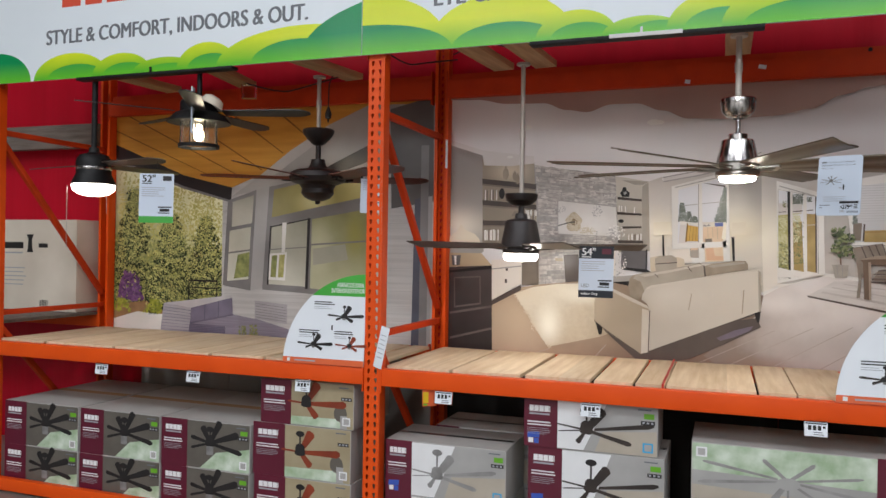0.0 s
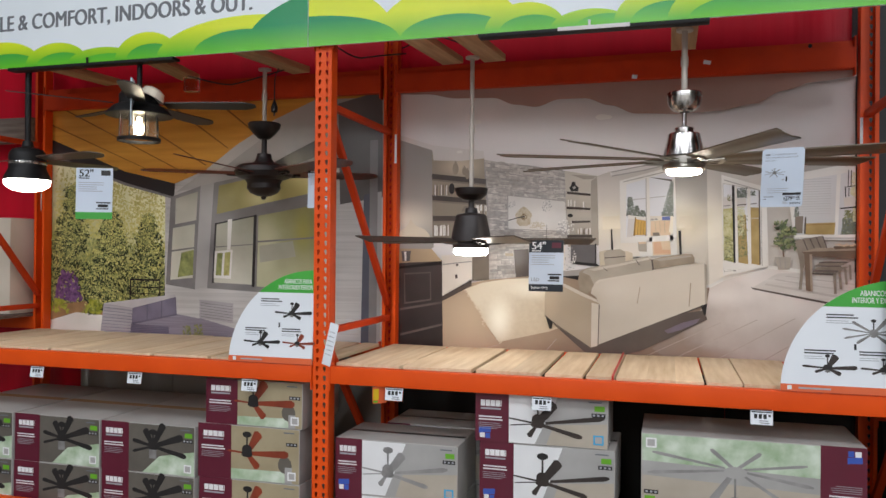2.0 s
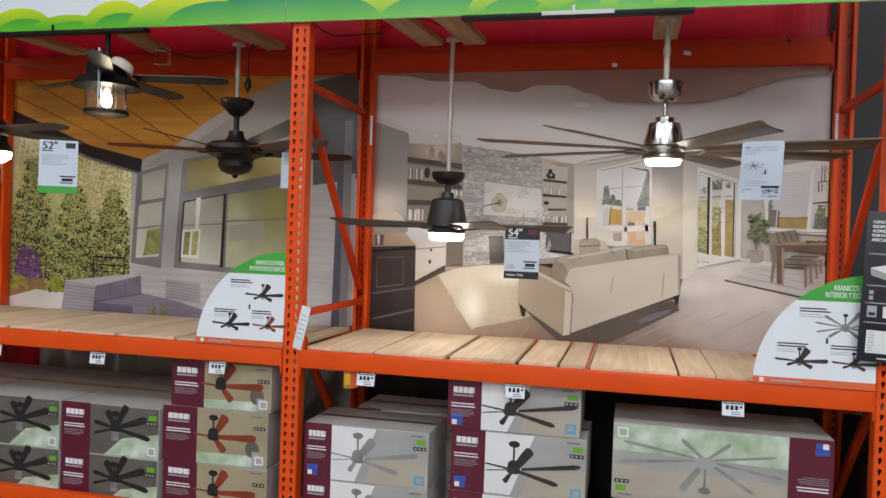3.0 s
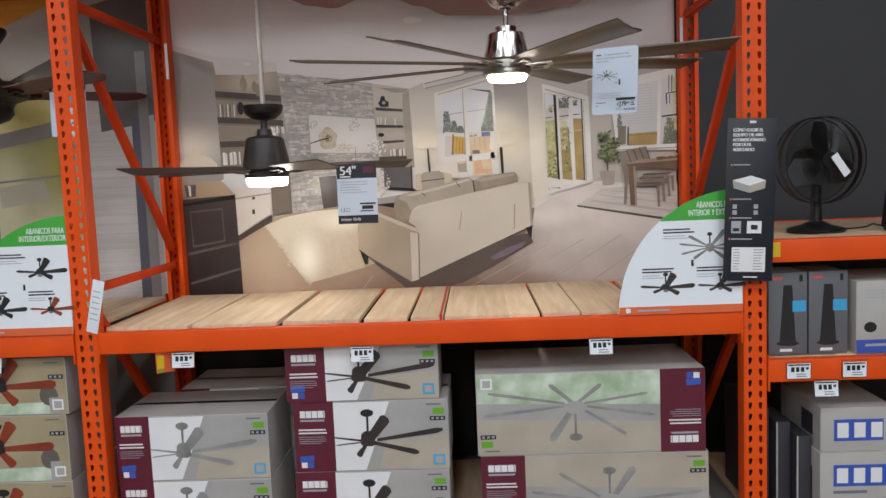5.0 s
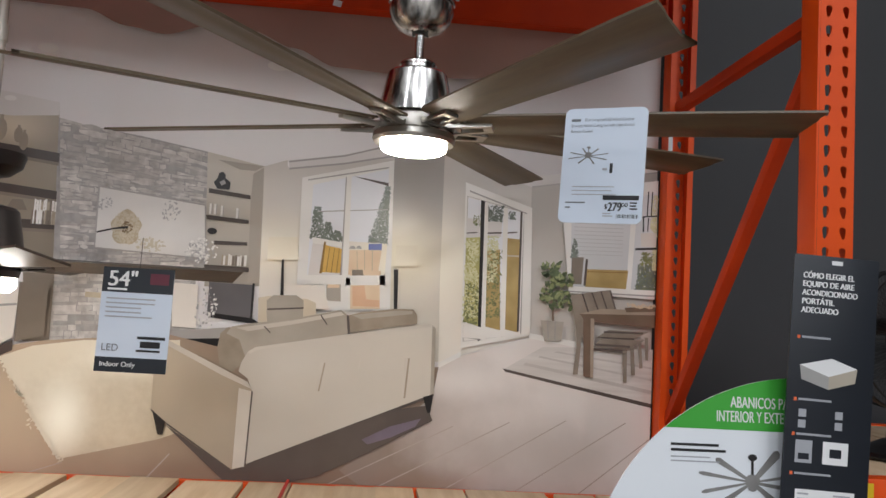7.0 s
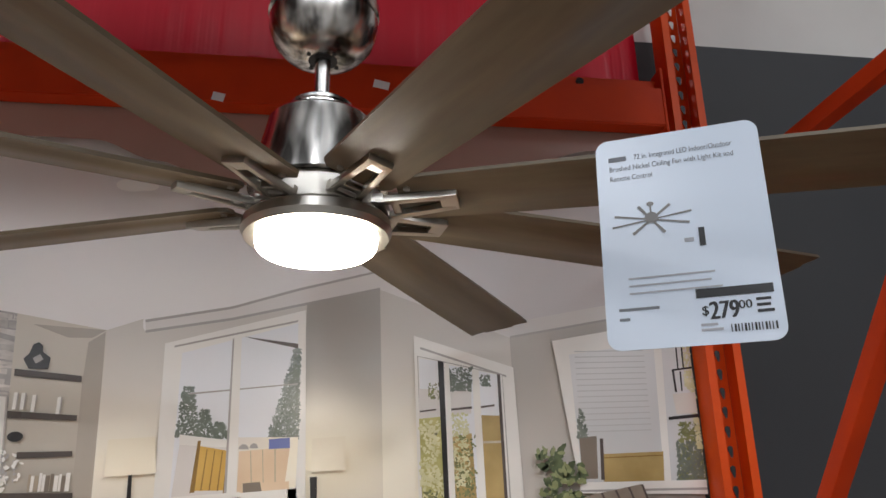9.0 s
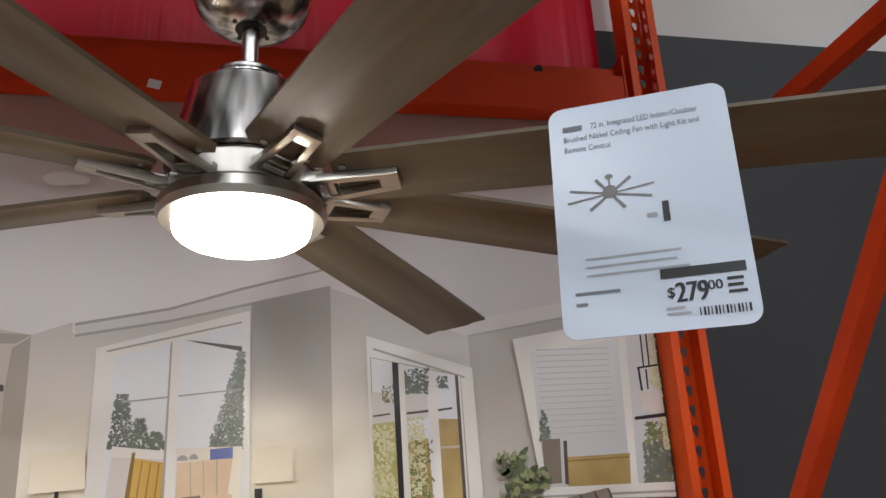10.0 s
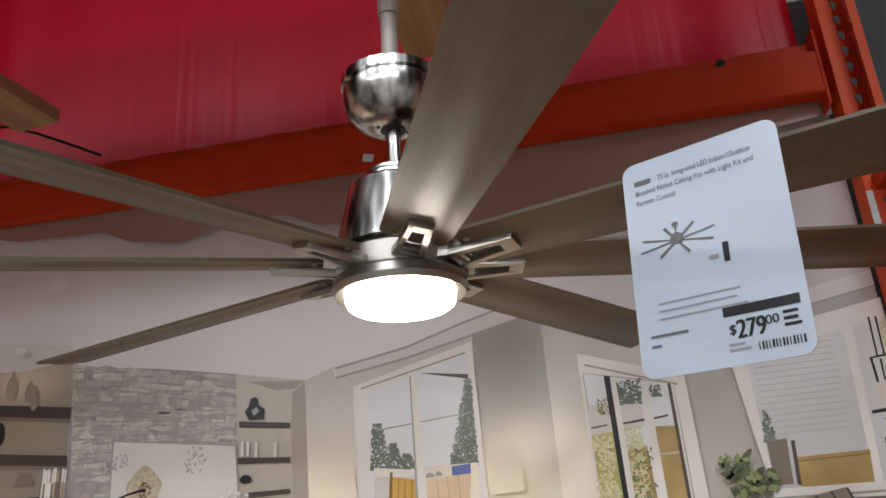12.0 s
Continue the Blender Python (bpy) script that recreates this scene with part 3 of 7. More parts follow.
card = part("hang_tag", bm_box(bmesh.new(), -0.004, 0.004, -0.045, 0.045, 2.44, 2.72, 0.001), gloss_card, fan, "narrow white hang tag seen edge on")
card.matrix_basis = pose(0.075, -0.16, 0, 0, 0, 28)
bowl = part("spare_shade", bm_lathe(bmesh.new(), [(0, 0), (0.05, 0.0), (0.085, 0.02), (0.105, 0.075), (0.108, 0.085), (0.10, 0.083), (0, 0.07)], 32), white_glass, fan, "white opal glass bowl")
bowl.matrix_basis = pose(0.135, -0.02, 2.685, 165, 22, 0) @ Matrix.Scale(0.72, 4)

# black barn-style fan with a lit bowl
fan = thing("ceiling_fan", "black ceiling fan with a lit opal bowl on a black rod", "ceiling fan", pose(-3.972, 4.40, 0))
part("downrod", bm_rod(bmesh.new(), (0, 0, 2.36), (0, 0, 2.886), 0.019, 20), matte_black, fan)
part("motor_housing", bm_lathe(bmesh.new(), [(0, 2.40), (0.030, 2.40), (0.036, 2.365), (0.092, 2.345), (0.106, 2.325), (0.111, 2.300), (0.111, 2.225), (0.114, 2.215), (0.138, 2.165), (0.142, 2.150), (0, 2.150)], 48), matte_black, fan)
part("trim_band", bm_lathe(bmesh.new(), [(0.111, 2.268), (0.1135, 2.264), (0.1135, 2.252), (0.111, 2.248)], 48), nickel, fan, "bright narrow metal band")
part("lamp_lens", bm_lathe(bmesh.new(), [(0, 2.152), (0.135, 2.152), (0.138, 2.140), (0.130, 2.112), (0.095, 2.086), (0.045, 2.074), (0, 2.072)], 48), lens_soft, fan, "glowing opal bowl")
add_blades(fan, blade_mesh("blade", 0.14, 0.70, 0.10, 0.13, blade_dark, round_tip=True), None, (-11, 79, 169), -10.0, 2.285)
for dx, dz in ((-0.19, 1.72), (0.15, 1.95)):
    part("pull_chain", bm_rod(bmesh.new(), (dx, -0.04, dz), (dx, -0.04, 2.15), 0.0018, 6), nickel_dull, fan)


# ---- price cards on the fans ----
def bars(parent, x0, x1, z1, rows, step, mat, y, height=None, seed=1, name="text_bar"):
    """Lines of print that cannot be read."""
    rnd = random.Random(seed)
    bm = bmesh.new()
    for i in range(rows):
        h = height or step * 0.5
        bm_plate(bm, rect(x0, x0 + (x1 - x0) * rnd.uniform(0.7, 1.0), z1 - i * step - h, z1 - i * step), y)
    return part(name, bm, mat, parent, solid=False)


def rounded(x0, x1, z0, z1, r):
    return arc(x1 - r, z1 - r, r, r, 0, 90, 5) + arc(x0 + r, z1 - r, r, r, 90, 180, 5) + arc(x0 + r, z0 + r, r, r, 180, 270, 5) + arc(x1 - r, z0 + r, r, r, 270, 360, 5)


def mini_fan(parent, cx, cz, size, mat, y, tilt=0.32, count=8, hub=None, name="printed_fan", thick=1.0):
    """A small printed picture of a fan."""
    fp = flat(name, arc(cx, cz + size * 0.02, size * 0.17, size * 0.12, 0, 350, 14), hub or mat, parent, y - 0.0006)
    for i in range(count):
        a = 2 * math.pi * i / count + 0.3
        d = Vector((math.cos(a), math.sin(a) * tilt))
        n = Vector((-d.y, d.x)).normalized() * size * thick * (0.026 + 0.04 * abs(math.sin(a)))
        e = d * size
        s = d * size * 0.12
        flat("printed_blade", [(cx + s.x - n.x * 0.7, cz + s.y - n.y * 0.7), (cx + e.x - n.x, cz + e.y - n.y), (cx + e.x + n.x, cz + e.y + n.y), (cx + s.x + n.x * 0.7, cz + s.y + n.y * 0.7)], mat, fp, y - 0.00003 * i)
    flat("printed_motor", arc(cx, cz + size * 0.06, size * 0.16, size * 0.14, 0, 350, 14), hub or mat, fp, y - 0.0005)
    flat("printed_canopy", arc(cx, cz + size * 0.42, size * 0.09, size * 0.06, 0, 350, 10), hub or mat, fp, y - 0.0005)
    flat("printed_rod", rect(cx - size * 0.02, cx + size * 0.02, cz + size * 0.1, cz + size * 0.4), hub or mat, fp, y - 0.0004)
    return fp


card = thing("price_card", "white laminated price card hanging from a fan blade", "price card", pose(0.530, 4.337, 2.076, -4, 1.0, -28.3))
w, h = 0.099, 0.141
part("sheet", bm_prism(bmesh.new(), rounded(-w, w, -h, h, 0.016), 0, 0.0015), gloss_card, card)
bars(card, -w + 0.016, -w + 0.045, h - 0.026, 1, 0.012, text_grey, -0.0008, 0.0065, 3)
lettering("72 in. Integrated LED Indoor/Outdoor", -w + 0.048, h - 0.0325, 0.0072, text_grey, card, -0.0008, 0.118)
lettering("Brushed Nickel Ceiling Fan with Light Kit and", -w + 0.016, h - 0.0465, 0.0072, text_grey, card, -0.0008, 0.150)
lettering("Remote Control", -w + 0.016, h - 0.0605, 0.0072, text_grey, card, -0.0008, 0.052)
mini_fan(card, -0.036, 0.022, 0.050, print_steel, -0.0008, tilt=0.40, thick=0.6)
flat("printed_remote", rect(0.017, 0.024, -0.020, 0.004), ink_black, card, -0.0008)
flat("printed_note", rect(0.000, 0.011, -0.013, -0.008), ink_pale, card, -0.0008)
bars(card, -w + 0.030, 0.06, -0.052, 3, 0.0095, ink_pale, -0.0008, 0.0022, 4)
bars(card, -w + 0.016, -0.030, -0.090, 1, 0.012, text_grey, -0.0008, 0.0034, 5)
bars(card, -w + 0.016, -0.070, -0.102, 1, 0.012, text_grey, -0.0008, 0.0034, 6)
flat("price_band", rect(0.006, 0.090, -0.085, -0.074), ink_black, card, -0.0008)
lettering("$", 0.010, -0.106, 0.011, ink_black, card, -0.0008, bold=0.0005)
lettering("279", 0.018, -0.1115, 0.021, ink_black, card, -0.0008, 0.031, bold=0.0018)
lettering("00", 0.0505, -0.1015, 0.010, ink_black, card, -0.0008, 0.014, bold=0.0005)
bars(card, 0.070, 0.090, -0.090, 3, 0.007, ink_black, -0.0008, 0.0035, 7)
bm = bmesh.new()
for i in range(14):
    bm_plate(bm, rect(0.040 + i * 0.0036, 0.040 + i * 0.0036 + (0.0012, 0.0022, 0.0016)[i % 3], -0.128, -0.119), -0.0008)
part("barcode", bm, ink_black, card, solid=False)
bars(card, 0.008, 0.032, -0.116, 2, 0.006, ink_pale, -0.0008, 0.003, 8)


def size_card(x, y, z, rz, inch, head, foot, w=0.1015, h=0.150, note=""):
    c = thing("price_card", "printed price card with a size in inches hanging under a fan", "price card", pose(x, y, z, -2, 0, rz))
    part("sheet", bm_prism(bmesh.new(), rounded(-w, w, -h, h, 0.005), 0, 0.0015), gloss_card, c)
    if head:
        flat("head_band", rect(-w, w, h - 0.072, h), navy, c, -0.0006)
    if foot:
        flat("foot_band", rect(-w, w, -h, -h + 0.042), navy if head else sign_green, c, -0.0006)
    ink = ink_white if head else ink_black
    lettering(inch, -w + 0.014, h - 0.054, 0.044, ink, c, -0.0012, bold=0.003)
    flat("brand_block", rect(w - 0.068, w - 0.014, h - 0.046, h - 0.014), maroon if head else print_black, c, -0.0012)
    bars(c, -w + 0.016, -0.01, h - 0.060, 1, 0.012, ink, -0.0012, 0.006, 1)
    bars(c, -w + 0.016, 0.055, h - 0.088, 5, 0.013, ink_pale, -0.0012, 0.004, 2)
    if note:
        lettering("LED", -w + 0.014, -h + 0.060, 0.020, text_grey, c, -0.0012)
        lettering(note, -w + 0.014, -h + 0.016, 0.014, ink_white, c, -0.0012, bold=0.0005)
    flat("price_band", rect(0.012, w - 0.010, -h + 0.096, -h + 0.104), ink_black, c, -0.0012)
    bars(c, 0.022, w - 0.012, -h + 0.090, 1, 0.02, ink_black, -0.0012, 0.018, 9, "price_bar")
    bars(c, 0.012, w - 0.012, -h + 0.066, 1, 0.02, ink_black, -0.0012, 0.006, 10)
    part("string", bm_rod(bmesh.new(), (0, 0.003, h - 0.01), (0, 0.003, h + 0.09), 0.001, 6), cable_black, c)
    return c


size_card(-0.673, 4.862, 1.632, -2, '54"', True, True, note="Indoor Only")
size_card(-3.34, 4.27, 2.045, 24, '52"', False, True, 0.106, 0.156)
size_card(-2.045, 4.72, 2.118, -2, '60"', True, False, 0.092, 0.145)


# ---- posters ----
def wavy(m, rough=0.28):
    """The gentle waves and gloss of hung vinyl."""
    nt = m.node_tree
    bs = nt.nodes["Principled BSDF"]
    bs.inputs["Roughness"].default_value = rough
    tc = [n for n in nt.nodes if n.type == "TEX_COORD"][0]
    nz = nt.nodes.new("ShaderNodeTexNoise")
    nz.inputs["Scale"].default_value, nz.inputs["Detail"].default_value = 2.6, 2
    b = nt.nodes.new("ShaderNodeBump")
    b.inputs["Strength"].default_value, b.inputs["Distance"].default_value = 0.35, 0.03
    nt.links.new(tc.outputs["Object"], nz.inputs["Vector"])
    nt.links.new(nz.outputs["Fac"], b.inputs["Height"])
    nt.links.new(b.outputs["Normal"], bs.inputs["Normal"])
    return m


def ink(name, a, b=None, scale=3.0, contrast=0.3, stretch=(1, 1, 1), rough=0.34):
    return wavy(material("printed_" + name, lin(*a), lin(*(b or tuple(max(0, c - 14) for c in a))), scale, rough, contrast=contrast, stretch=stretch, detail=6))


def fade(name, a, b, p0, p1, scale=4.0, amount=0.08):
    """Print that runs from colour a at p0 to colour b at p1 (x, z), with a little mottling."""
    m = bpy.data.materials.new("printed_" + name)
    m.use_nodes = True
    nt = m.node_tree
    bs = nt.nodes["Principled BSDF"]
    bs.inputs["Roughness"].default_value = 0.34
    tc = nt.nodes.new("ShaderNodeTexCoord")
    dot = nt.nodes.new("ShaderNodeVectorMath")
    dot.operation = "DOT_PRODUCT"
    dx, dz = p1[0] - p0[0], p1[1] - p0[1]
    q = dx * dx + dz * dz
    dot.inputs[1].default_value = (dx / q, 0, dz / q)
    nt.links.new(tc.outputs["Object"], dot.inputs[0])
    off = nt.nodes.new("ShaderNodeMath")
    off.operation = "SUBTRACT"
    off.inputs[1].default_value = (p0[0] * dx + p0[1] * dz) / q
    nt.links.new(dot.outputs["Value"], off.inputs[0])
    nz = nt.nodes.new("ShaderNodeTexNoise")
    nz.inputs["Scale"].default_value = scale
    nz.inputs["Detail"].default_value = 6
    nt.links.new(tc.outputs["Object"], nz.inputs["Vector"])
    mix = nt.nodes.new("ShaderNodeMath")
    mix.operation = "MULTIPLY_ADD"
    mix.inputs[1].default_value = amount * 6
    nt.links.new(nz.outputs["Fac"], mix.inputs[0])
    nt.links.new(off.outputs[0], mix.inputs[2])
    sub = nt.nodes.new("ShaderNodeMath")
    sub.operation = "SUBTRACT"
    sub.inputs[1].default_value = amount * 3
    nt.links.new(mix.outputs[0], sub.inputs[0])
    ramp = nt.nodes.new("ShaderNodeValToRGB")
    ramp.color_ramp.elements[0].color, ramp.color_ramp.elements[1].color = lin(*a), lin(*b)
    nt.links.new(sub.outputs[0], ramp.inputs["Fac"])
    nt.links.new(ramp.outputs["Color"], bs.inputs["Base Color"])
    return wavy(m)


class Print:
    """Flat printed shapes on a board, each a hair in front of the last."""

    def __init__(self, thing_ob, y):
        self.t, self.y, self.k = thing_ob, y, 0

    def shape(self, name, mat, pts):
        self.k += 1
        return flat("printed_" + name, pts, mat, self.t, self.y - 0.00012 * self.k)

    def many(self, name, mat, shapes):
        self.k += 1
        bm = bmesh.new()
        for pts in shapes:
            bm_plate(bm, pts, self.y - 0.00012 * self.k)
        return tagged(part("printed_" + name, bm, mat, self.t, solid=False), kind="stuff")


def dabs(name, mat, x0, x1, z0, z1, count, size, taper=0.8, lean=0, oval=False):
    """Foliage as many small printed dabs, narrowing upwards or in an oval; lean keeps them to one side."""
    rd = random.Random(count + int(abs(x0) * 1000))
    shapes = []
    for _ in range(count):
        f = rd.random() ** 1.3
        half = (x1 - x0) / 2 * (1 - taper * f)
        cx = (x0 + x1) / 2 + lean * ((x1 - x0) / 2 - half)
        a, e = rd.uniform(0, 180), rd.uniform(0.35, 0.9)
        x, z, s = cx + rd.uniform(-half, half), z0 + (z1 - z0) * f, size * rd.uniform(0.6, 1.3)
        c, d = math.cos(radians(a)), math.sin(radians(a))
        if oval:
            b, q = rd.uniform(0, 2 * math.pi), rd.random() ** 0.6
            x, z = (x0 + x1) / 2 + (x1 - x0) / 2 * q * math.cos(b), (z0 + z1) / 2 + (z1 - z0) / 2 * q * math.sin(b)
        shapes.append([(x + s * (u * c - v * e * d), z + s * (u * d + v * e * c)) for u, v in ((1, 0), (0.4, 0.8), (-0.6, 0.7), (-1, -0.1), (-0.3, -0.9), (0.6, -0.6))])
    p.k += 1
    bm = bmesh.new()
    for i, pts in enumerate(shapes):
        bm_plate(bm, pts, p.y - 0.00012 * p.k - 0.0000001 * i)
    return tagged(part("printed_" + name, bm, mat, p.t, solid=False), kind="stuff")


def photo(name, a, b, p0, p1, spots=(), scale=4.0, amount=0.06, stretch=(1, 1, 1)):
    """Print that runs from colour a at p0 to b at p1 (x, z), with soft patches (x, z, rx, rz, colour, strength)."""
    m = fade(name, a, b, p0, p1, scale, amount)
    nt = m.node_tree
    bs = nt.nodes["Principled BSDF"]
    out = bs.inputs["Base Color"].links[0].from_socket
    tc = [n for n in nt.nodes if n.type == "TEX_COORD"][0]
    for x, z, rx, rz, colour, strength in spots:
        sub = nt.nodes.new("ShaderNodeVectorMath")
        sub.operation = "SUBTRACT"
        sub.inputs[1].default_value = (x, BACK, z)
        mul = nt.nodes.new("ShaderNodeVectorMath")
        mul.operation = "MULTIPLY"
        mul.inputs[1].default_value = (1 / rx, 0, 1 / rz)
        ln = nt.nodes.new("ShaderNodeVectorMath")
        ln.operation = "LENGTH"
        mr = nt.nodes.new("ShaderNodeMapRange")
        mr.interpolation_type = "SMOOTHSTEP"
        mr.inputs["From Min"].default_value, mr.inputs["From Max"].default_value = 1.0, 0.0
        mr.inputs["To Min"].default_value, mr.inputs["To Max"].default_value = 0.0, strength
        mix = nt.nodes.new("ShaderNodeMix")
        mix.data_type = "RGBA"
        mix.inputs["B"].default_value = lin(*colour)
        nt.links.new(tc.outputs["Object"], sub.inputs[0])
        nt.links.new(sub.outputs[0], mul.inputs[0])
        nt.links.new(mul.outputs[0], ln.inputs[0])
        nt.links.new(ln.outputs["Value"], mr.inputs["Value"])
        nt.links.new(mr.outputs["Result"], mix.inputs["Factor"])
        nt.links.new(out, mix.inputs["A"])
        out = mix.outputs["Result"]
    nt.links.new(out, bs.inputs["Base Color"])
    return m


def island_print(name, a, b, noise):
    """Print whose pieces differ in tone, with mottling inside each."""
    m = ink(name, (255, 253, 250), (206, 202, 198), noise, 0.22)
    nt = m.node_tree
    bs = nt.nodes["Principled BSDF"]
    src = bs.inputs["Base Color"].links[0].from_socket
    geo = nt.nodes.new("ShaderNodeNewGeometry")
    ramp = nt.nodes.new("ShaderNodeValToRGB")
    ramp.color_ramp.elements[0].color, ramp.color_ramp.elements[1].color = lin(*a), lin(*b)
    mix = nt.nodes.new("ShaderNodeMix")
    mix.data_type, mix.blend_type = "RGBA", "MULTIPLY"
    mix.inputs["Factor"].default_value = 1.0
    nt.links.new(geo.outputs["Random Per Island"], ramp.inputs["Fac"])
    nt.links.new(ramp.outputs["Color"], mix.inputs["A"])
    nt.links.new(src, mix.inputs["B"])
    nt.links.new(mix.outputs["Result"], bs.inputs["Base Color"])
    return m


def stone_courses(pr, bl, tl, br, tr, rows):
    """Printed ragged stone courses between four corners, each stone with its own tone."""
    r = random.Random(rows)
    pr.k += 1
    bm = bmesh.new()
    cuts = [0.0]
    while cuts[-1] < 1.0:
        cuts.append(cuts[-1] + r.choice((0.7, 1.0, 1.0, 1.5)) / rows)
    k = 1.0 / cuts[-1]

    def at(u, v):
        x = (bl[0] * (1 - u) + br[0] * u) * (1 - v) + (tl[0] * (1 - u) + tr[0] * u) * v
        z = (bl[1] * (1 - u) + br[1] * u) * (1 - v) + (tl[1] * (1 - u) + tr[1] * u) * v
        return x, z

    for v0, v1 in zip(cuts, cuts[1:]):
        u = -r.uniform(0, 0.06)
        while u < 1.0:
            w = r.uniform(0.04, 0.20)
            if r.random() > 0.14:
                j = [r.uniform(-0.009, 0.009) for _ in range(4)]
                u0, u1 = max(0.0, u + 0.003), min(1.0, u + w - 0.003)
                if u1 - u0 > 0.012:
                    um = (u0 + u1) / 2
                    bm_plate(bm, [at(u0, v0 * k + 0.003 + j[0]), at(um, v0 * k + 0.001 + j[3]), at(u1, v0 * k + 0.003 + j[1]), at(u1, v1 * k - 0.003 + j[2]), at(um, v1 * k - 0.001 + j[0]), at(u0, v1 * k - 0.003 + j[3])], pr.y - 0.00012 * pr.k)
            u += w
    return tagged(part("printed_stonework", bm, i_stone, pr.t, solid=False), kind="stuff")


def row_of_books(pr, x0, x1, z0, z1):
    """Pictured books side by side, of uneven height and tone."""
    r = random.Random(int(abs(x0) * 1000))
    pr.k += 1
    x = x0
    while x < x1:
        w = r.uniform(0.005, 0.011)
        flat("printed_book", rect(x, x + w * 0.88, z0, z1 - r.uniform(0, 0.18) * (z1 - z0)), r.choice((i_white, i_white, i_vase, i_shade_warm)), pr.t, pr.y - 0.00012 * pr.k)
        x += w


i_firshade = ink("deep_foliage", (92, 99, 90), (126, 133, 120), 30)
i_ceiling = photo("ceiling", (204, 196, 195), (232, 227, 226), (0, 2.75), (-0.2, 2.25), ((-0.25, 2.30, 0.9, 0.22, (244, 240, 238), 0.7), (-1.4, 2.45, 0.5, 0.2, (226, 219, 216), 0.5)), 2, 0.06)
i_band = ink("brown_band", (176, 146, 136), (158, 128, 119), 2)
LAMPS = ((-0.36, 1.90, 0.26, 0.20, (250, 240, 218), 0.8), (0.115, 1.90, 0.26, 0.22, (252, 242, 218), 0.95))
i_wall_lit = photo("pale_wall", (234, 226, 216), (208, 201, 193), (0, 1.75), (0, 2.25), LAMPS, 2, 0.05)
i_pier = photo("pier_wall", (218, 210, 197), (172, 166, 159), (0, 1.85), (0, 2.15), ((0.10, 1.90, 0.30, 0.20, (252, 242, 218), 1.0),), 2, 0.03)
i_door_wall = photo("door_wall", (240, 232, 221), (204, 197, 189), (0, 1.75), (0, 2.22), ((0.25, 1.88, 0.25, 0.26, (252, 245, 226), 0.9),), 2, 0.04)
i_far_wall = photo("grey_wall", (214, 206, 198), (184, 177, 169), (0, 1.65), (0, 2.15), (), 2, 0.04)
i_wall_left = photo("left_wall", (170, 163, 155), (164, 158, 152), (0, 1.7), (0, 2.4), ((-1.75, 1.93, 0.32, 0.18, (236, 226, 208), 0.9),), 2, 0.04)
i_cornice = ink("cornice_white", (226, 220, 216), (216, 210, 205), 3)
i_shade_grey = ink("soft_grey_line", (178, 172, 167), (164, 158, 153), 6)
i_line_soft = ink("pale_line", (203, 201, 200), (192, 190, 189), 6)
i_van = ink("blue_van", (112, 124, 186), (96, 108, 170), 6)
i_shade_soft = ink("soft_shade", (182, 172, 159), (166, 157, 145), 5)
i_shade_warm = ink("warm_shade", (140, 128, 114), (118, 106, 94), 6)
i_white = ink("white_trim", (241, 237, 232), (230, 226, 220), 3)
i_niche = photo("niche", (130, 119, 105), (172, 159, 140), (0, 1.8), (0, 2.35), ((-1.37, 2.30, 0.2, 0.12, (232, 218, 194), 0.8),), 5, 0.05)
i_niche_right = photo("niche_right", (172, 163, 150), (208, 200, 187), (0, 1.8), (0, 2.2), (), 5, 0.05)
i_shelf = ink("dark_shelf", (86, 75, 68), (62, 54, 49), 6)
i_stone_base = ink("stone_joint", (178, 173, 169), (150, 145, 142), 30, 0.25)
i_stone = island_print("stone", (188, 183, 180), (230, 226, 222), 34)
i_canvas = ink("canvas", (226, 222, 217), (212, 207, 202), 7, 0.3)
i_tan = ink("tan_flower", (198, 184, 158), (180, 165, 138), 40, 0.3)
i_tan_light = ink("pale_tan_flower", (210, 200, 180), (192, 180, 156), 40, 0.3)
i_tan_deep = ink("dark_tan_flower", (140, 118, 88), (112, 92, 68), 40, 0.3)
i_bloom = ink("grey_bloom", (164, 161, 160), (186, 182, 180), 40, 0.3)
i_vase = ink("clay_vase", (186, 172, 152), (158, 144, 126), 9)
i_screen = ink("grey_screen", (112, 108, 108), (92, 88, 90), 4)
i_fine = ink("fine_foliage", (150, 156, 146), (96, 104, 94), 60, 0.2)
i_glow = photo("lit_lamp_shade", (252, 242, 220), (240, 229, 206), (0, 1.875), (0, 1.945), (), 5, 0.03)
i_glass = ink("window_sky", (238, 238, 241), (226, 226, 230), 2)
i_tree = ink("far_trees", (112, 120, 114), (160, 166, 160), 34, 0.2)
i_gate = ink("gate_wood", (222, 184, 100), (200, 156, 70), 12)
i_gate_dark = ink("dark_gate_wood", (156, 122, 60), (130, 98, 46), 12)
i_peach = ink("peach_fence", (236, 214, 184), (222, 192, 158), 9)
i_orange_board = ink("orange_board", (230, 190, 156), (218, 172, 136), 9)
i_yellow = ink("yellow_wood", (196, 170, 112), (158, 132, 76), 12)
i_hedge = ink("hedge", (206, 198, 132), (158, 154, 88), 26, 0.25)
i_hedge_light = ink("light_leaves", (230, 226, 190), (196, 194, 140), 40, 0.25)
i_garden = ink("garden", (150, 150, 96), (92, 98, 62), 46, 0.2)
i_siding_far = photo("far_siding", (206, 206, 206), (226, 224, 224), (0, 1.9), (0, 2.2), (), 3, 0.05)
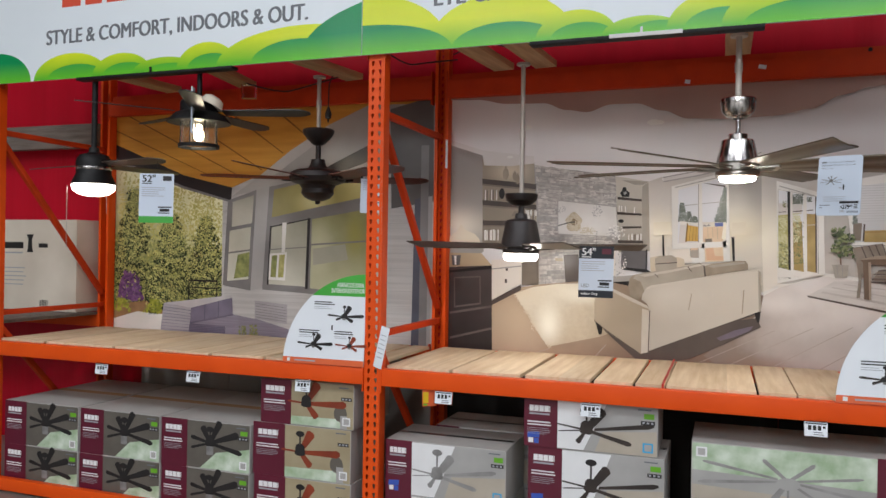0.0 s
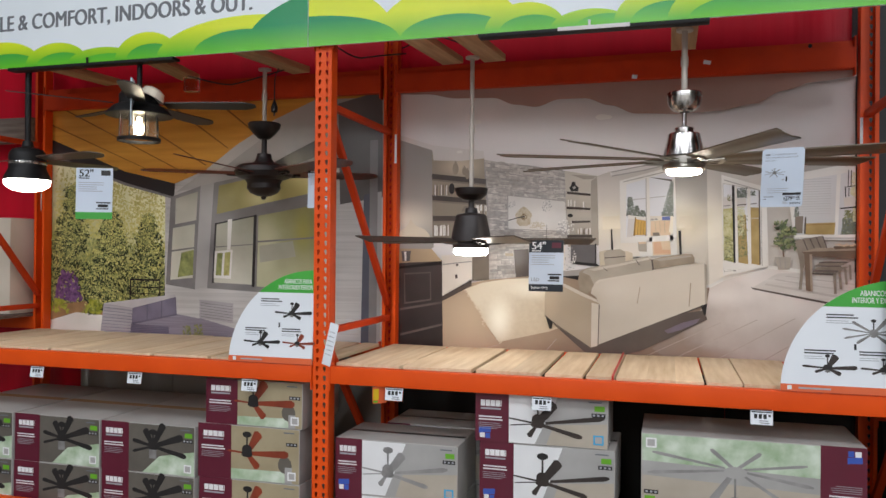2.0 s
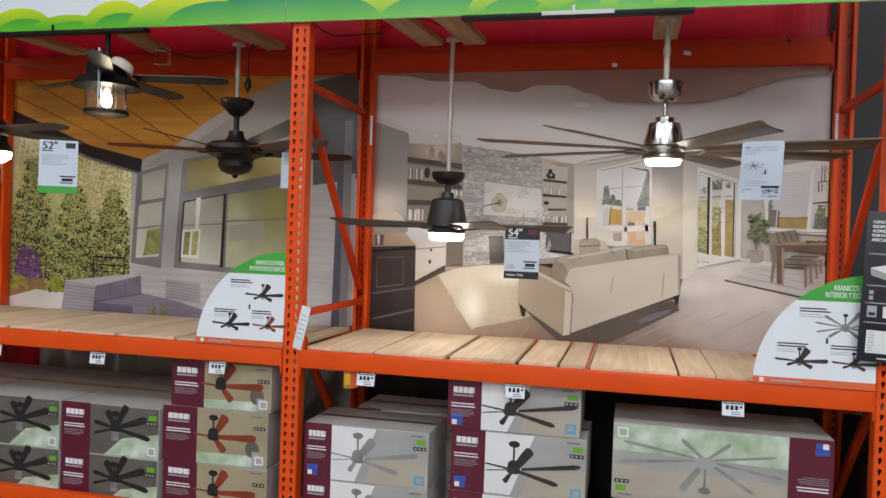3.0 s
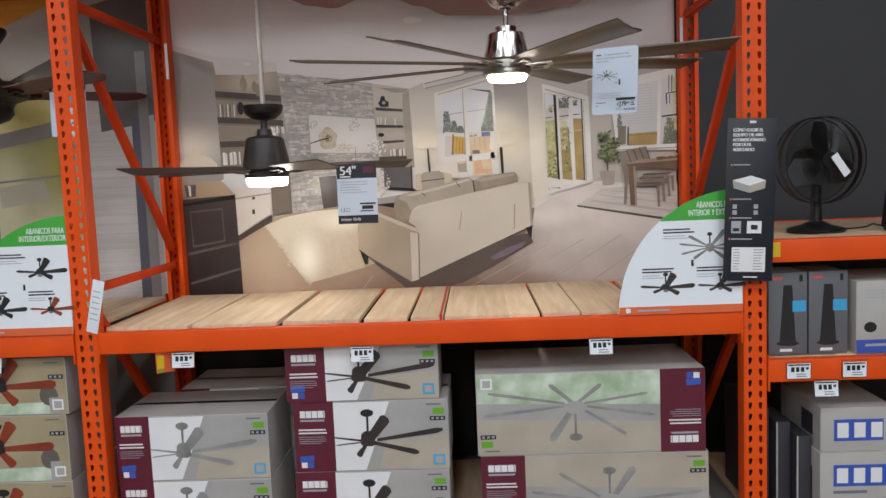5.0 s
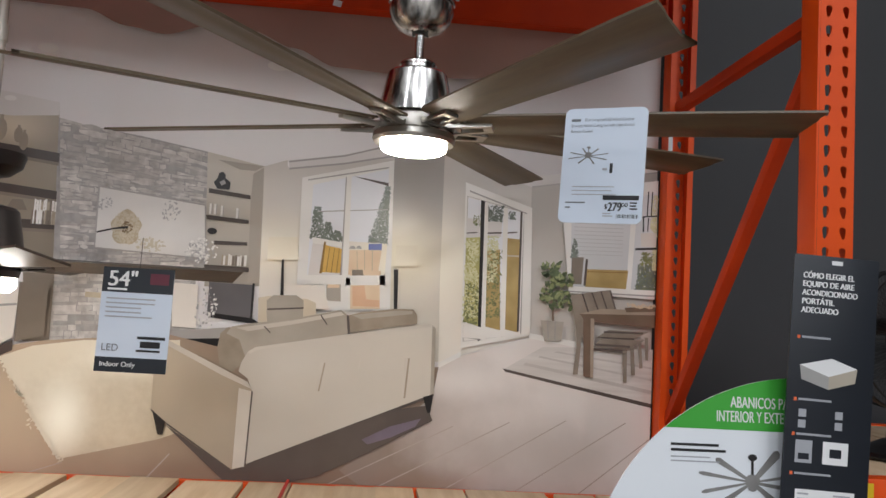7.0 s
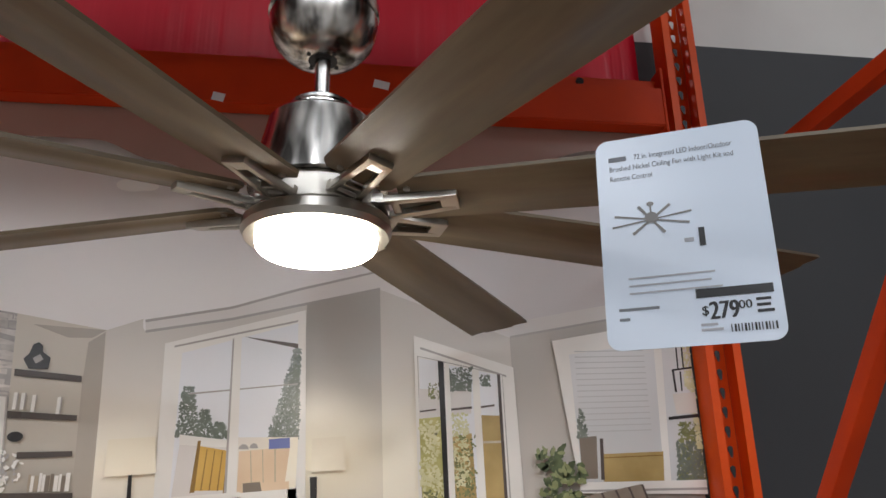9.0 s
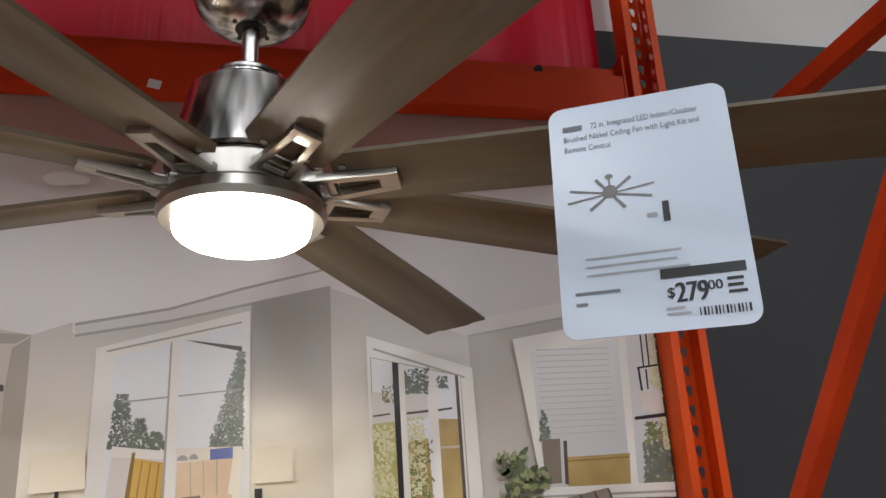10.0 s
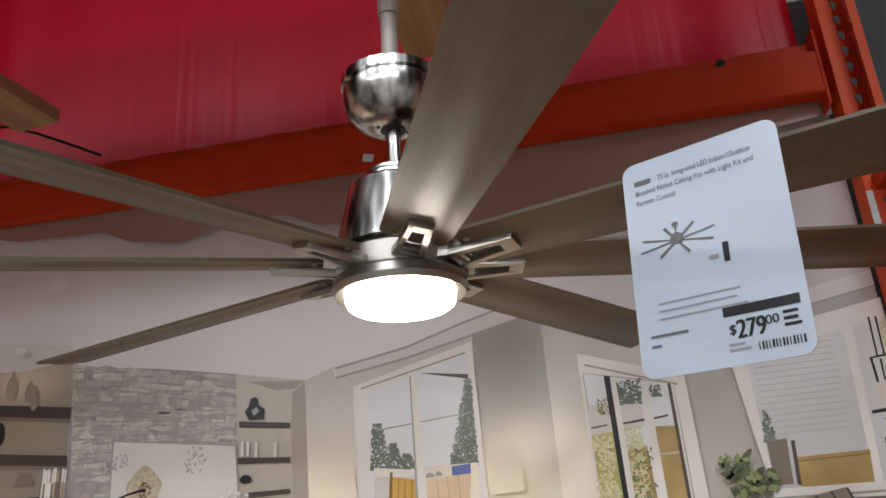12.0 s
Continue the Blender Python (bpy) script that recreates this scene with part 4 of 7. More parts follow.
i_floor = photo("plank_floor", (188, 165, 140), (138, 117, 101), (-1.25, 1.35), (-0.4, 1.05), ((-1.30, 1.30, 0.25, 0.25, (204, 183, 156), 0.7), (-0.45, 1.08, 0.5, 0.10, (140, 116, 98), 0.7)), 5, 0.08)
i_floor2 = photo("pale_floor", (228, 220, 215), (146, 129, 118), (0.55, 1.52), (0.15, 1.08), ((0.75, 1.20, 0.45, 0.22, (188, 177, 171), 0.7), (0.35, 1.45, 0.28, 0.10, (236, 229, 224), 0.7), (0.25, 1.07, 0.3, 0.08, (146, 122, 104), 0.6)), 6, 0.10)
i_joint = ink("floor_seam", (186, 172, 162), (168, 154, 144), 6)
i_rug = photo("shaggy_rug", (232, 221, 200), (200, 184, 158), (-1.0, 1.50), (-0.85, 1.14), ((-1.08, 1.26, 0.13, 0.22, (255, 249, 232), 1.0), (-0.86, 1.47, 0.22, 0.10, (255, 248, 230), 0.9)), 34, 0.10)
i_dark = photo("dark_chest", (78, 69, 68), (46, 40, 40), (-1.5, 1.6), (-1.7, 1.1), (), 8, 0.08)
i_chest_light = ink("chest_moulding", (112, 102, 98), (88, 80, 77), 8)
i_chest_top = photo("chest_top", (170, 148, 120), (206, 184, 152), (-1.82, 1.66), (-1.52, 1.68), (), 9, 0.08)
i_dark2 = ink("dark_line", (38, 33, 32))
i_sofa = photo("sofa_back", (212, 203, 190), (188, 179, 166), (0.2, 1.6), (-0.45, 1.15), ((-0.30, 1.45, 0.25, 0.2, (218, 210, 198), 0.5),), 8, 0.05)
i_sofa2 = photo("sofa_arm", (186, 171, 150), (164, 149, 130), (-0.7, 1.5), (-0.45, 1.15), ((-0.76, 1.40, 0.12, 0.2, (204, 188, 163), 0.6),), 8, 0.05)
i_sofa_light = ink("sofa_light", (212, 203, 191), (198, 189, 176), 8)
i_sofa_dark = ink("dark_cushion", (166, 152, 134), (138, 125, 108), 14)
i_cushion = ink("cushion", (184, 174, 160), (160, 150, 136), 8)
i_lamp_dome = photo("warm_cream", (226, 214, 192), (198, 184, 160), (0, 1.85), (0, 1.60), (), 5, 0.03)
i_lilac = ink("lilac_gleam", (124, 112, 128), (104, 92, 102), 12)
i_shadow = ink("floor_shade", (100, 88, 81), (80, 70, 66), 5)
i_table = ink("table_wood", (132, 110, 92), (108, 88, 73), 8)
i_table_light = ink("light_table_wood", (186, 168, 150), (160, 142, 124), 8)
i_chair = ink("slatted_chair", (164, 152, 138), (128, 115, 103), 14)
i_rug2 = ink("striped_rug", (222, 216, 211), (206, 199, 193), 9, 0.2, (0.3, 1, 6))
i_rug_stripe = ink("rug_stripe", (206, 198, 193), (190, 182, 176), 9)
i_leaf = ink("house_plant", (100, 112, 76), (62, 72, 48), 40, 0.2)
i_leaf_light = ink("light_house_plant", (160, 166, 120), (120, 128, 84), 40, 0.2)
i_pot = ink("pot", (196, 188, 176), (166, 157, 146), 20)

X0, X1, Z0, Z1 = -1.825, 1.085, 1.034, 2.858
po = thing("poster", "large glossy poster of a living room behind the fans", "poster")
part("board", bm_box(bmesh.new(), X0, X1, BACK, BACK + 0.006, Z0, Z1), i_ceiling, po)
# black strip stands in for the shaded gap under the poster
part("edge_strip", bm_box(bmesh.new(), X0, X1, BACK - 0.006, BACK, Z0 - 0.006, Z0 + 0.006), i_dark2, po, "thin black strip for the shade in the gap under the poster")
p = Print(po, BACK)
# walls and cornices
p.shape("left_wall", i_wall_left, [(-1.825, 1.6), (-1.553, 1.74), (-1.57, 2.416), (-1.825, 2.5)])
p.shape("cornice", i_cornice, [(-1.825, 2.5), (-1.57, 2.416), (-1.2, 2.373), (-1.201, 2.399), (-1.571, 2.451), (-1.825, 2.535)])
p.shape("niche", i_niche, [(-1.57, 2.416), (-1.2, 2.373), (-1.17, 1.787), (-1.562, 1.779)])
p.shape("niche_ceiling", i_cornice, [(-1.57, 2.416), (-1.2, 2.373), (-1.2, 2.35), (-1.366, 2.336), (-1.56, 2.345)])
p.shape("stone_wall", i_stone_base, [(-1.2, 2.342), (-1.143, 2.325), (-0.895, 2.295), (-0.651, 2.254), (-0.647, 2.181), (-0.627, 1.801), (-1.171, 1.768), (-1.169, 1.768)])
stone_courses(p, (-1.143, 1.769), (-1.196, 2.342), (-0.627, 1.805), (-0.65, 2.249), 40)
p.shape("hearth_wall", i_stone_base, [(-1.167, 1.772), (-0.659, 1.795), (-0.639, 1.551), (-1.159, 1.518)])
stone_courses(p, (-1.159, 1.518), (-1.166, 1.764), (-0.639, 1.551), (-0.659, 1.795), 16)
p.shape("niche_right", i_niche_right, [(-0.651, 2.254), (-0.437, 2.214), (-0.415, 1.762), (-0.623, 1.749)])
p.shape("niche_soffit", i_shade_soft, [(-0.611, 2.227), (-0.437, 2.214), (-0.469, 2.194), (-0.525, 2.194)])
p.shape("niche_side", i_shade_soft, [(-0.476, 2.183), (-0.439, 2.209), (-0.42, 1.772), (-0.468, 1.769), (-0.479, 2.086)])
p.shape("jamb", i_wall_lit, [(-0.437, 2.214), (-0.353, 2.244), (-0.314, 1.652), (-0.42, 1.625)])
p.shape("window_wall", i_wall_lit, [(-0.353, 2.224), (-0.344, 2.211), (0.241, 2.332), (0.267, 1.547), (-0.322, 1.568)])
p.shape("crown", i_cornice, [(-0.348, 2.242), (-0.138, 2.28), (0.029, 2.332), (0.241, 2.387), (0.241, 2.332), (-0.136, 2.247), (-0.344, 2.211)])
p.shape("crown_line", i_shade_grey, [(-0.348, 2.242), (-0.138, 2.28), (0.029, 2.332), (0.241, 2.387), (0.241, 2.381), (0.03, 2.325), (-0.138, 2.273), (-0.347, 2.235)])
p.shape("crown_line", i_shade_grey, [(-0.345, 2.215), (-0.136, 2.25), (0.241, 2.338), (0.241, 2.331), (-0.136, 2.243), (-0.344, 2.208)])
p.shape("pier", i_pier, [(0.051, 2.291), (0.241, 2.332), (0.268, 1.515), (0.078, 1.537), (0.05, 1.972)])
p.shape("door_wall", i_door_wall, [(0.241, 2.332), (0.587, 2.206), (0.61, 1.631), (0.344, 1.544), (0.263, 1.498), (0.251, 1.812)])
p.shape("crown_far", i_cornice, [(0.241, 2.387), (0.59, 2.247), (0.587, 2.206), (0.241, 2.332)])
p.shape("far_wall", i_far_wall, [(0.587, 2.206), (1.085, 2.298), (1.085, 1.559), (0.6, 1.624)])
p.shape("crown_far", i_cornice, [(0.59, 2.247), (1.085, 2.343), (1.085, 2.298), (0.587, 2.206)])
p.shape("crown_line", i_shade_grey, [(0.588, 2.21), (1.085, 2.303), (1.085, 2.297), (0.587, 2.204)])
# shelves of the left niche
for pts in ([(-1.57, 2.252), (-1.184, 2.208), (-1.184, 2.173), (-1.569, 2.217)], [(-1.566, 2.103), (-1.181, 2.066), (-1.18, 2.035), (-1.565, 2.068)], [(-1.562, 1.959), (-1.178, 1.955), (-1.177, 1.924), (-1.561, 1.924)]):
    p.shape("shelf", i_shelf, pts)
    p.shape("shelf_front", i_shade_warm, [pts[3], pts[2], (pts[2][0], pts[2][1] - 0.012), (pts[3][0], pts[3][1] - 0.012)])
for x, z, w, h in ((-1.4, 2.27, 0.022, 0.042), (-1.336, 2.254, 0.016, 0.030), (-1.315, 2.231, 0.016, 0.034)):
    p.shape("vase", i_vase, arc(x, z + 0.012, w, h, 0, 350, 14))
    p.shape("vase_neck", i_vase, rect(x - w * 0.3, x + w * 0.3, z + h * 0.7, z + h * 1.6))
for b in ((-1.556, -1.448, 2.1, 2.178), (-1.549, -1.449, 1.82, 1.901), (-1.255, -1.182, 1.955, 2.035), (-1.262, -1.183, 1.941, 1.994)):
    row_of_books(p, *b)
p.shape("globe", i_dark2, arc(-1.425, 2.146, 0.020, 0.038, 0, 350, 14))
p.shape("bowl", i_shade_warm, [(-1.357, 1.988), (-1.334, 2.027), (-1.298, 2.027), (-1.278, 1.989)])
# picture over the hearth
p.shape("picture_edge", i_shade_grey, [(-1.035, 2.098), (-0.641, 2.054), (-0.624, 1.85), (-1.03, 1.864)])
p.shape("picture", i_canvas, [(-1.028, 2.092), (-0.645, 2.049), (-0.629, 1.854), (-1.026, 1.87)])
cx, cz = -0.922, 1.948
p.shape("dandelion", i_tan, [(cx + (0.064 + 0.007 * math.sin(7 * a)) * math.cos(a) * 0.82, cz + (0.064 + 0.006 * math.sin(5 * a)) * math.sin(a)) for a in [k * 0.1963 for k in range(32)]])
dabs("dandelion_rim", i_tan_light, cx - 0.050, cx + 0.050, cz - 0.060, cz + 0.060, 260, 0.005, 0.0, oval=True)
dabs("dandelion_heart", i_tan_deep, cx - 0.018, cx + 0.022, cz - 0.02, cz + 0.022, 60, 0.004, 0.0, oval=True)
p.shape("stem", i_dark2, [(-1.026, 1.928), (-0.967, 1.945), (-0.915, 1.955), (-0.914, 1.946), (-0.966, 1.939), (-1.025, 1.922)])
dabs("low_bloom", i_tan_light, -0.887, -0.777, 1.863, 1.915, 60, 0.006, 0.0, oval=True)
dabs("grey_bloom", i_bloom, -0.798, -0.729, 1.98, 2.06, 40, 0.005, 0.0, oval=True)
dabs("far_bloom", i_bloom, -1.033, -0.976, 2.005, 2.058, 24, 0.005, 0.0, oval=True)
# right niche
for pts in ([(-0.635, 2.116), (-0.48, 2.099), (-0.479, 2.084), (-0.634, 2.099)], [(-0.636, 2.016), (-0.479, 2.005), (-0.479, 1.992), (-0.634, 1.999)], [(-0.601, 1.921), (-0.479, 1.922), (-0.478, 1.91), (-0.6, 1.906)]):
    p.shape("shelf", i_shelf, pts)
p.shape("figurine", i_dark2, [(-0.604, 2.116), (-0.619, 2.14), (-0.607, 2.154), (-0.601, 2.176), (-0.589, 2.181), (-0.578, 2.173), (-0.577, 2.158), (-0.557, 2.143), (-0.559, 2.115)])
p.shape("figurine_light", i_shade_grey, [(-0.598, 2.142), (-0.582, 2.152), (-0.573, 2.139), (-0.589, 2.128)])
for x, z in ((-0.622, 2.019), (-0.605, 2.018), (-0.58, 2.013), (-0.523, 2.008)):
    p.shape("glassware", i_white, rect(x - 0.005, x + 0.005, z, z + 0.040))
    p.shape("glassware_shade", i_shade_grey, rect(x + 0.003, x + 0.006, z, z + 0.040))
p.shape("black_jar", i_dark2, arc(-0.61, 1.956, 0.018, 0.012, 0, 350, 12))
row_of_books(p, -0.567, -0.475, 1.832, 1.874)
p.shape("shelf_low", i_shelf, [(-0.629, 1.83), (-0.466, 1.828), (-0.465, 1.811), (-0.627, 1.81)])
dabs("twigs", i_bloom, -0.704, -0.594, 1.824, 1.922, 70, 0.0055, 0.0, oval=True)
dabs("blossom", i_white, -0.7, -0.582, 1.833, 1.927, 60, 0.006, 0.0, oval=True)
# hearth and what stands about it
p.shape("hearth_shadow", i_shade_warm, [(-1.269, 1.762), (-1.159, 1.768), (-1.155, 1.519), (-1.249, 1.514)])
p.shape("fire_mouth", i_shadow, [(-0.987, 1.727), (-0.887, 1.733), (-0.87, 1.538), (-0.97, 1.533)])
p.shape("log_box", i_tan, [(-1.045, 1.705), (-0.989, 1.704), (-0.988, 1.684), (-1.044, 1.685)])
p.shape("hearth_side", i_wall_lit, [(-0.74, 1.757), (-0.645, 1.754), (-0.64, 1.592), (-0.726, 1.596)])
p.shape("screen", i_screen, [(-0.605, 1.767), (-0.44, 1.764), (-0.443, 1.636), (-0.604, 1.644)])
p.shape("screen_edge", i_dark2, [(-0.447, 1.77), (-0.439, 1.771), (-0.439, 1.632), (-0.447, 1.632)])
p.shape("screen_foot", i_dark2, [(-0.586, 1.653), (-0.439, 1.641), (-0.405, 1.622), (-0.45, 1.623), (-0.591, 1.636)])
dabs("table_flowers", i_white, -0.654, -0.571, 1.585, 1.758, 50, 0.006, 0.0, oval=True)
dabs("table_flower_shade", i_bloom, -0.649, -0.571, 1.585, 1.748, 30, 0.005, 0.0, oval=True)
p.shape("side_table_top", i_shade_grey, [(-0.725, 1.579), (-0.531, 1.602), (-0.387, 1.606), (-0.538, 1.556), (-0.73, 1.55)])
p.shape("side_table", i_dark2, [(-0.73, 1.55), (-0.538, 1.562), (-0.539, 1.494), (-0.604, 1.491)])
# window with the street behind
p.shape("window_casing", i_white, [(-0.293, 2.18), (0.049, 2.271), (0.068, 1.699), (-0.283, 1.679)])
p.shape("casing_line", i_shade_grey, [(-0.27, 2.175), (0.03, 2.244), (0.03, 2.239), (-0.27, 2.17)])
p.shape("window_glass", i_glass, [(-0.25, 2.156), (0.031, 2.236), (0.04, 1.829), (-0.25, 1.812)])
for b, n in (((-0.25, -0.188, 1.952, 2.072), 420), ((-0.203, -0.154, 1.951, 2.017), 200), ((-0.164, -0.117, 1.95, 1.986), 170)):
    dabs("far_tree", i_tree, *b, n, 0.0042, 0.6, -0.5)
    dabs("far_tree_shade", i_firshade, *b, n, 0.0034, 0.7, -0.5)
dabs("window_fir", i_tree, -0.034, 0.043, 1.945, 2.17, 640, 0.0044, 0.8, 0.9)
dabs("window_fir_sprig", i_fine, -0.028, 0.042, 1.945, 2.154, 420, 0.0034, 0.8, 0.9)
dabs("window_fir_shade", i_firshade, -0.02, 0.042, 1.945, 2.127, 420, 0.0034, 0.8, 0.9)
p.shape("wire", i_shade_grey, [(-0.227, 2.057), (0.037, 2.082), (0.037, 2.079), (-0.226, 2.053)])
p.shape("eave", i_shadow, [(-0.101, 2.199), (0.033, 2.182), (0.033, 2.17), (-0.068, 2.191)])
p.shape("snowy_roof", i_white, [(-0.239, 1.958), (-0.116, 1.943), (-0.115, 1.926), (-0.237, 1.934)])
p.shape("far_house", i_cornice, [(-0.237, 1.934), (-0.115, 1.926), (-0.12, 1.82), (-0.246, 1.812)])
p.shape("gate", i_gate, [(-0.191, 1.931), (-0.118, 1.918), (-0.123, 1.828), (-0.199, 1.828)])
p.shape("gate_post", i_gate_dark, [(-0.195, 1.943), (-0.188, 1.943), (-0.194, 1.824), (-0.205, 1.823)])
p.shape("gate_post", i_gate_dark, [(-0.124, 1.928), (-0.116, 1.928), (-0.118, 1.82), (-0.129, 1.819)])
p.many("gate_gap", i_gate_dark, [[(-0.173, 1.923), (-0.171, 1.923), (-0.178, 1.829), (-0.181, 1.829)], [(-0.155, 1.92), (-0.153, 1.92), (-0.159, 1.828), (-0.162, 1.828)], [(-0.137, 1.919), (-0.135, 1.919), (-0.14, 1.827), (-0.143, 1.827)]])
p.shape("pale_wall_far", i_wall_lit, [(-0.101, 1.95), (0.042, 1.95), (0.04, 1.829), (-0.097, 1.821)])
p.shape("pale_fence", i_peach, [(-0.097, 1.917), (0.023, 1.927), (0.013, 1.828), (-0.097, 1.821)])
p.many("pale_fence_gap", i_tan, [[(-0.071, 1.918), (-0.069, 1.918), (-0.061, 1.823), (-0.064, 1.823)], [(-0.043, 1.921), (-0.041, 1.921), (-0.034, 1.825), (-0.036, 1.825)], [(-0.014, 1.924), (-0.011, 1.924), (-0.006, 1.827), (-0.009, 1.826)]])
p.shape("parked_van", i_van, [(-0.028, 1.945), (0.022, 1.949), (0.023, 1.924), (-0.027, 1.922)])
p.shape("parked_car", i_shade_grey, arc(-0.087, 1.922, 0.012, 0.012, 0, 180, 8))
p.shape("parked_car", i_shade_grey, arc(-0.063, 1.924, 0.010, 0.012, 0, 180, 8))
p.shape("mullion", i_white, [(-0.13, 2.193), (-0.108, 2.197), (-0.097, 1.813), (-0.126, 1.811)])
p.shape("mullion_shade", i_shade_grey, [(-0.13, 2.193), (-0.126, 2.193), (-0.12, 1.811), (-0.126, 1.811)])
p.shape("sill_rail", i_white, [(-0.282, 1.812), (0.059, 1.833), (0.061, 1.797), (-0.283, 1.776)])
p.shape("lower_pane", i_shade_soft, [(-0.175, 1.782), (-0.122, 1.786), (-0.118, 1.722), (-0.171, 1.723)])
p.shape("lower_fence", i_peach, [(-0.171, 1.783), (-0.126, 1.785), (-0.126, 1.773), (-0.17, 1.77)])
p.shape("lower_pane", i_peach, [(-0.09, 1.843), (0.024, 1.846), (0.033, 1.703), (-0.081, 1.697)])
p.shape("orange_board", i_orange_board, [(-0.078, 1.782), (-0.034, 1.789), (-0.024, 1.736), (0.027, 1.735), (0.029, 1.71), (-0.073, 1.708)])
p.shape("dark_board", i_shade_warm, [(-0.084, 1.843), (-0.044, 1.846), (-0.038, 1.82), (-0.082, 1.818)])
p.many("lower_bars", i_white, [[(-0.105, 1.812), (-0.088, 1.813), (-0.081, 1.697), (-0.097, 1.696)], [(0.021, 1.828), (0.042, 1.83), (0.05, 1.704), (0.029, 1.703)], [(-0.11, 1.82), (0.042, 1.83), (0.045, 1.793), (-0.107, 1.784)]])
# floor lamps
for q, st in (([(-0.4, 1.947), (-0.294, 1.953), (-0.284, 1.869), (-0.4, 1.862)], [(-0.346, 1.865), (-0.338, 1.866), (-0.33, 1.731), (-0.342, 1.73)]), ([(0.076, 1.946), (0.157, 1.951), (0.159, 1.87), (0.075, 1.867)], [(0.073, 1.855), (0.09, 1.856), (0.095, 1.705), (0.082, 1.704)])):
    p.shape("lamp_shade", i_glow, q)
    p.shape("lamp_stand", i_dark2, st)
# garden door
p.shape("door_casing", i_white, [(0.328, 2.206), (0.59, 2.124), (0.606, 1.635), (0.342, 1.572)])
p.shape("casing_line", i_shade_grey, [(0.345, 2.176), (0.57, 2.103), (0.57, 2.098), (0.345, 2.17)])
p.shape("door_frame", i_shade_grey, [(0.337, 2.153), (0.56, 2.106), (0.571, 1.638), (0.349, 1.598)])
p.shape("door_leaf", i_white, [(0.339, 2.151), (0.559, 2.103), (0.566, 1.637), (0.352, 1.6)])
for q in ([(0.341, 2.146), (0.405, 2.136), (0.413, 1.655), (0.35, 1.675)], [(0.419, 2.129), (0.479, 2.118), (0.489, 1.648), (0.428, 1.66)], [(0.495, 2.115), (0.553, 2.102), (0.559, 1.643), (0.507, 1.653)]):
    p.shape("door_pane", i_glass, q)
p.shape("far_house", i_cornice, [(0.34, 2.068), (0.398, 2.065), (0.396, 1.994), (0.34, 1.991)])
p.shape("far_house", i_cornice, [(0.418, 2.06), (0.476, 2.066), (0.474, 2.005), (0.418, 2)])
p.shape("hedge", i_hedge, [(0.34, 1.992), (0.401, 1.998), (0.413, 1.655), (0.35, 1.675)])
p.shape("door_fence", i_yellow, [(0.424, 1.947), (0.473, 1.956), (0.489, 1.648), (0.428, 1.66)])
p.shape("door_fence", i_yellow, [(0.496, 2.001), (0.55, 1.999), (0.559, 1.643), (0.507, 1.653)])
dabs("hedge_light", i_hedge_light, 0.342, 0.392, 1.831, 1.988, 240, 0.0050, 0.0)
dabs("hedge_light", i_hedge_light, 0.343, 0.407, 1.693, 1.861, 220, 0.0055, 0.0)
dabs("hedge_shade", i_garden, 0.346, 0.408, 1.667, 1.818, 200, 0.0045, 0.2)
dabs("shrub", i_hedge_light, 0.422, 0.467, 1.828, 2.006, 260, 0.0048, 0.1)
dabs("shrub_shade", i_garden, 0.415, 0.485, 1.697, 1.952, 260, 0.0046, 0.1)
dabs("door_foliage", i_firshade, 0.421, 0.475, 2.063, 2.122, 280, 0.0040, -0.2)
dabs("door_foliage", i_firshade, 0.499, 0.526, 2.076, 2.104, 60, 0.0040, 0.0)
dabs("door_foliage", i_garden, 0.365, 0.405, 2.04, 2.082, 60, 0.0040, 0.0)
p.many("roof_line", i_shadow, [[(0.418, 2.017), (0.476, 2.023), (0.476, 2.017), (0.418, 2.012)], [(0.496, 2.023), (0.535, 2.028), (0.535, 2.023), (0.495, 2.018)], [(0.342, 2.012), (0.383, 2.017), (0.383, 2.013), (0.342, 2.008)]])
p.shape("fence_rail", i_tan_light, [(0.497, 1.936), (0.551, 1.937), (0.551, 1.931), (0.497, 1.93)])
p.shape("porch_post", i_dark2, [(0.39, 2.14), (0.408, 2.136), (0.42, 1.608), (0.405, 1.603)])
p.shape("porch_post", i_shadow, [(0.545, 2.106), (0.553, 2.104), (0.561, 1.648), (0.553, 1.647)])
p.shape("door_stile", i_white, [(0.405, 2.136), (0.419, 2.129), (0.433, 1.609), (0.416, 1.608)])
p.shape("door_stile", i_white, [(0.479, 2.118), (0.497, 2.115), (0.508, 1.63), (0.49, 1.629)])
p.shape("door_step", i_shade_grey, [(0.348, 1.668), (0.414, 1.65), (0.416, 1.608), (0.349, 1.613)])
p.many("bottom_rail", i_white, [[(0.347, 1.672), (0.415, 1.655), (0.418, 1.612), (0.349, 1.613)], [(0.426, 1.658), (0.492, 1.646), (0.493, 1.621), (0.428, 1.621)], [(0.504, 1.653), (0.568, 1.642), (0.569, 1.633), (0.506, 1.621)]])
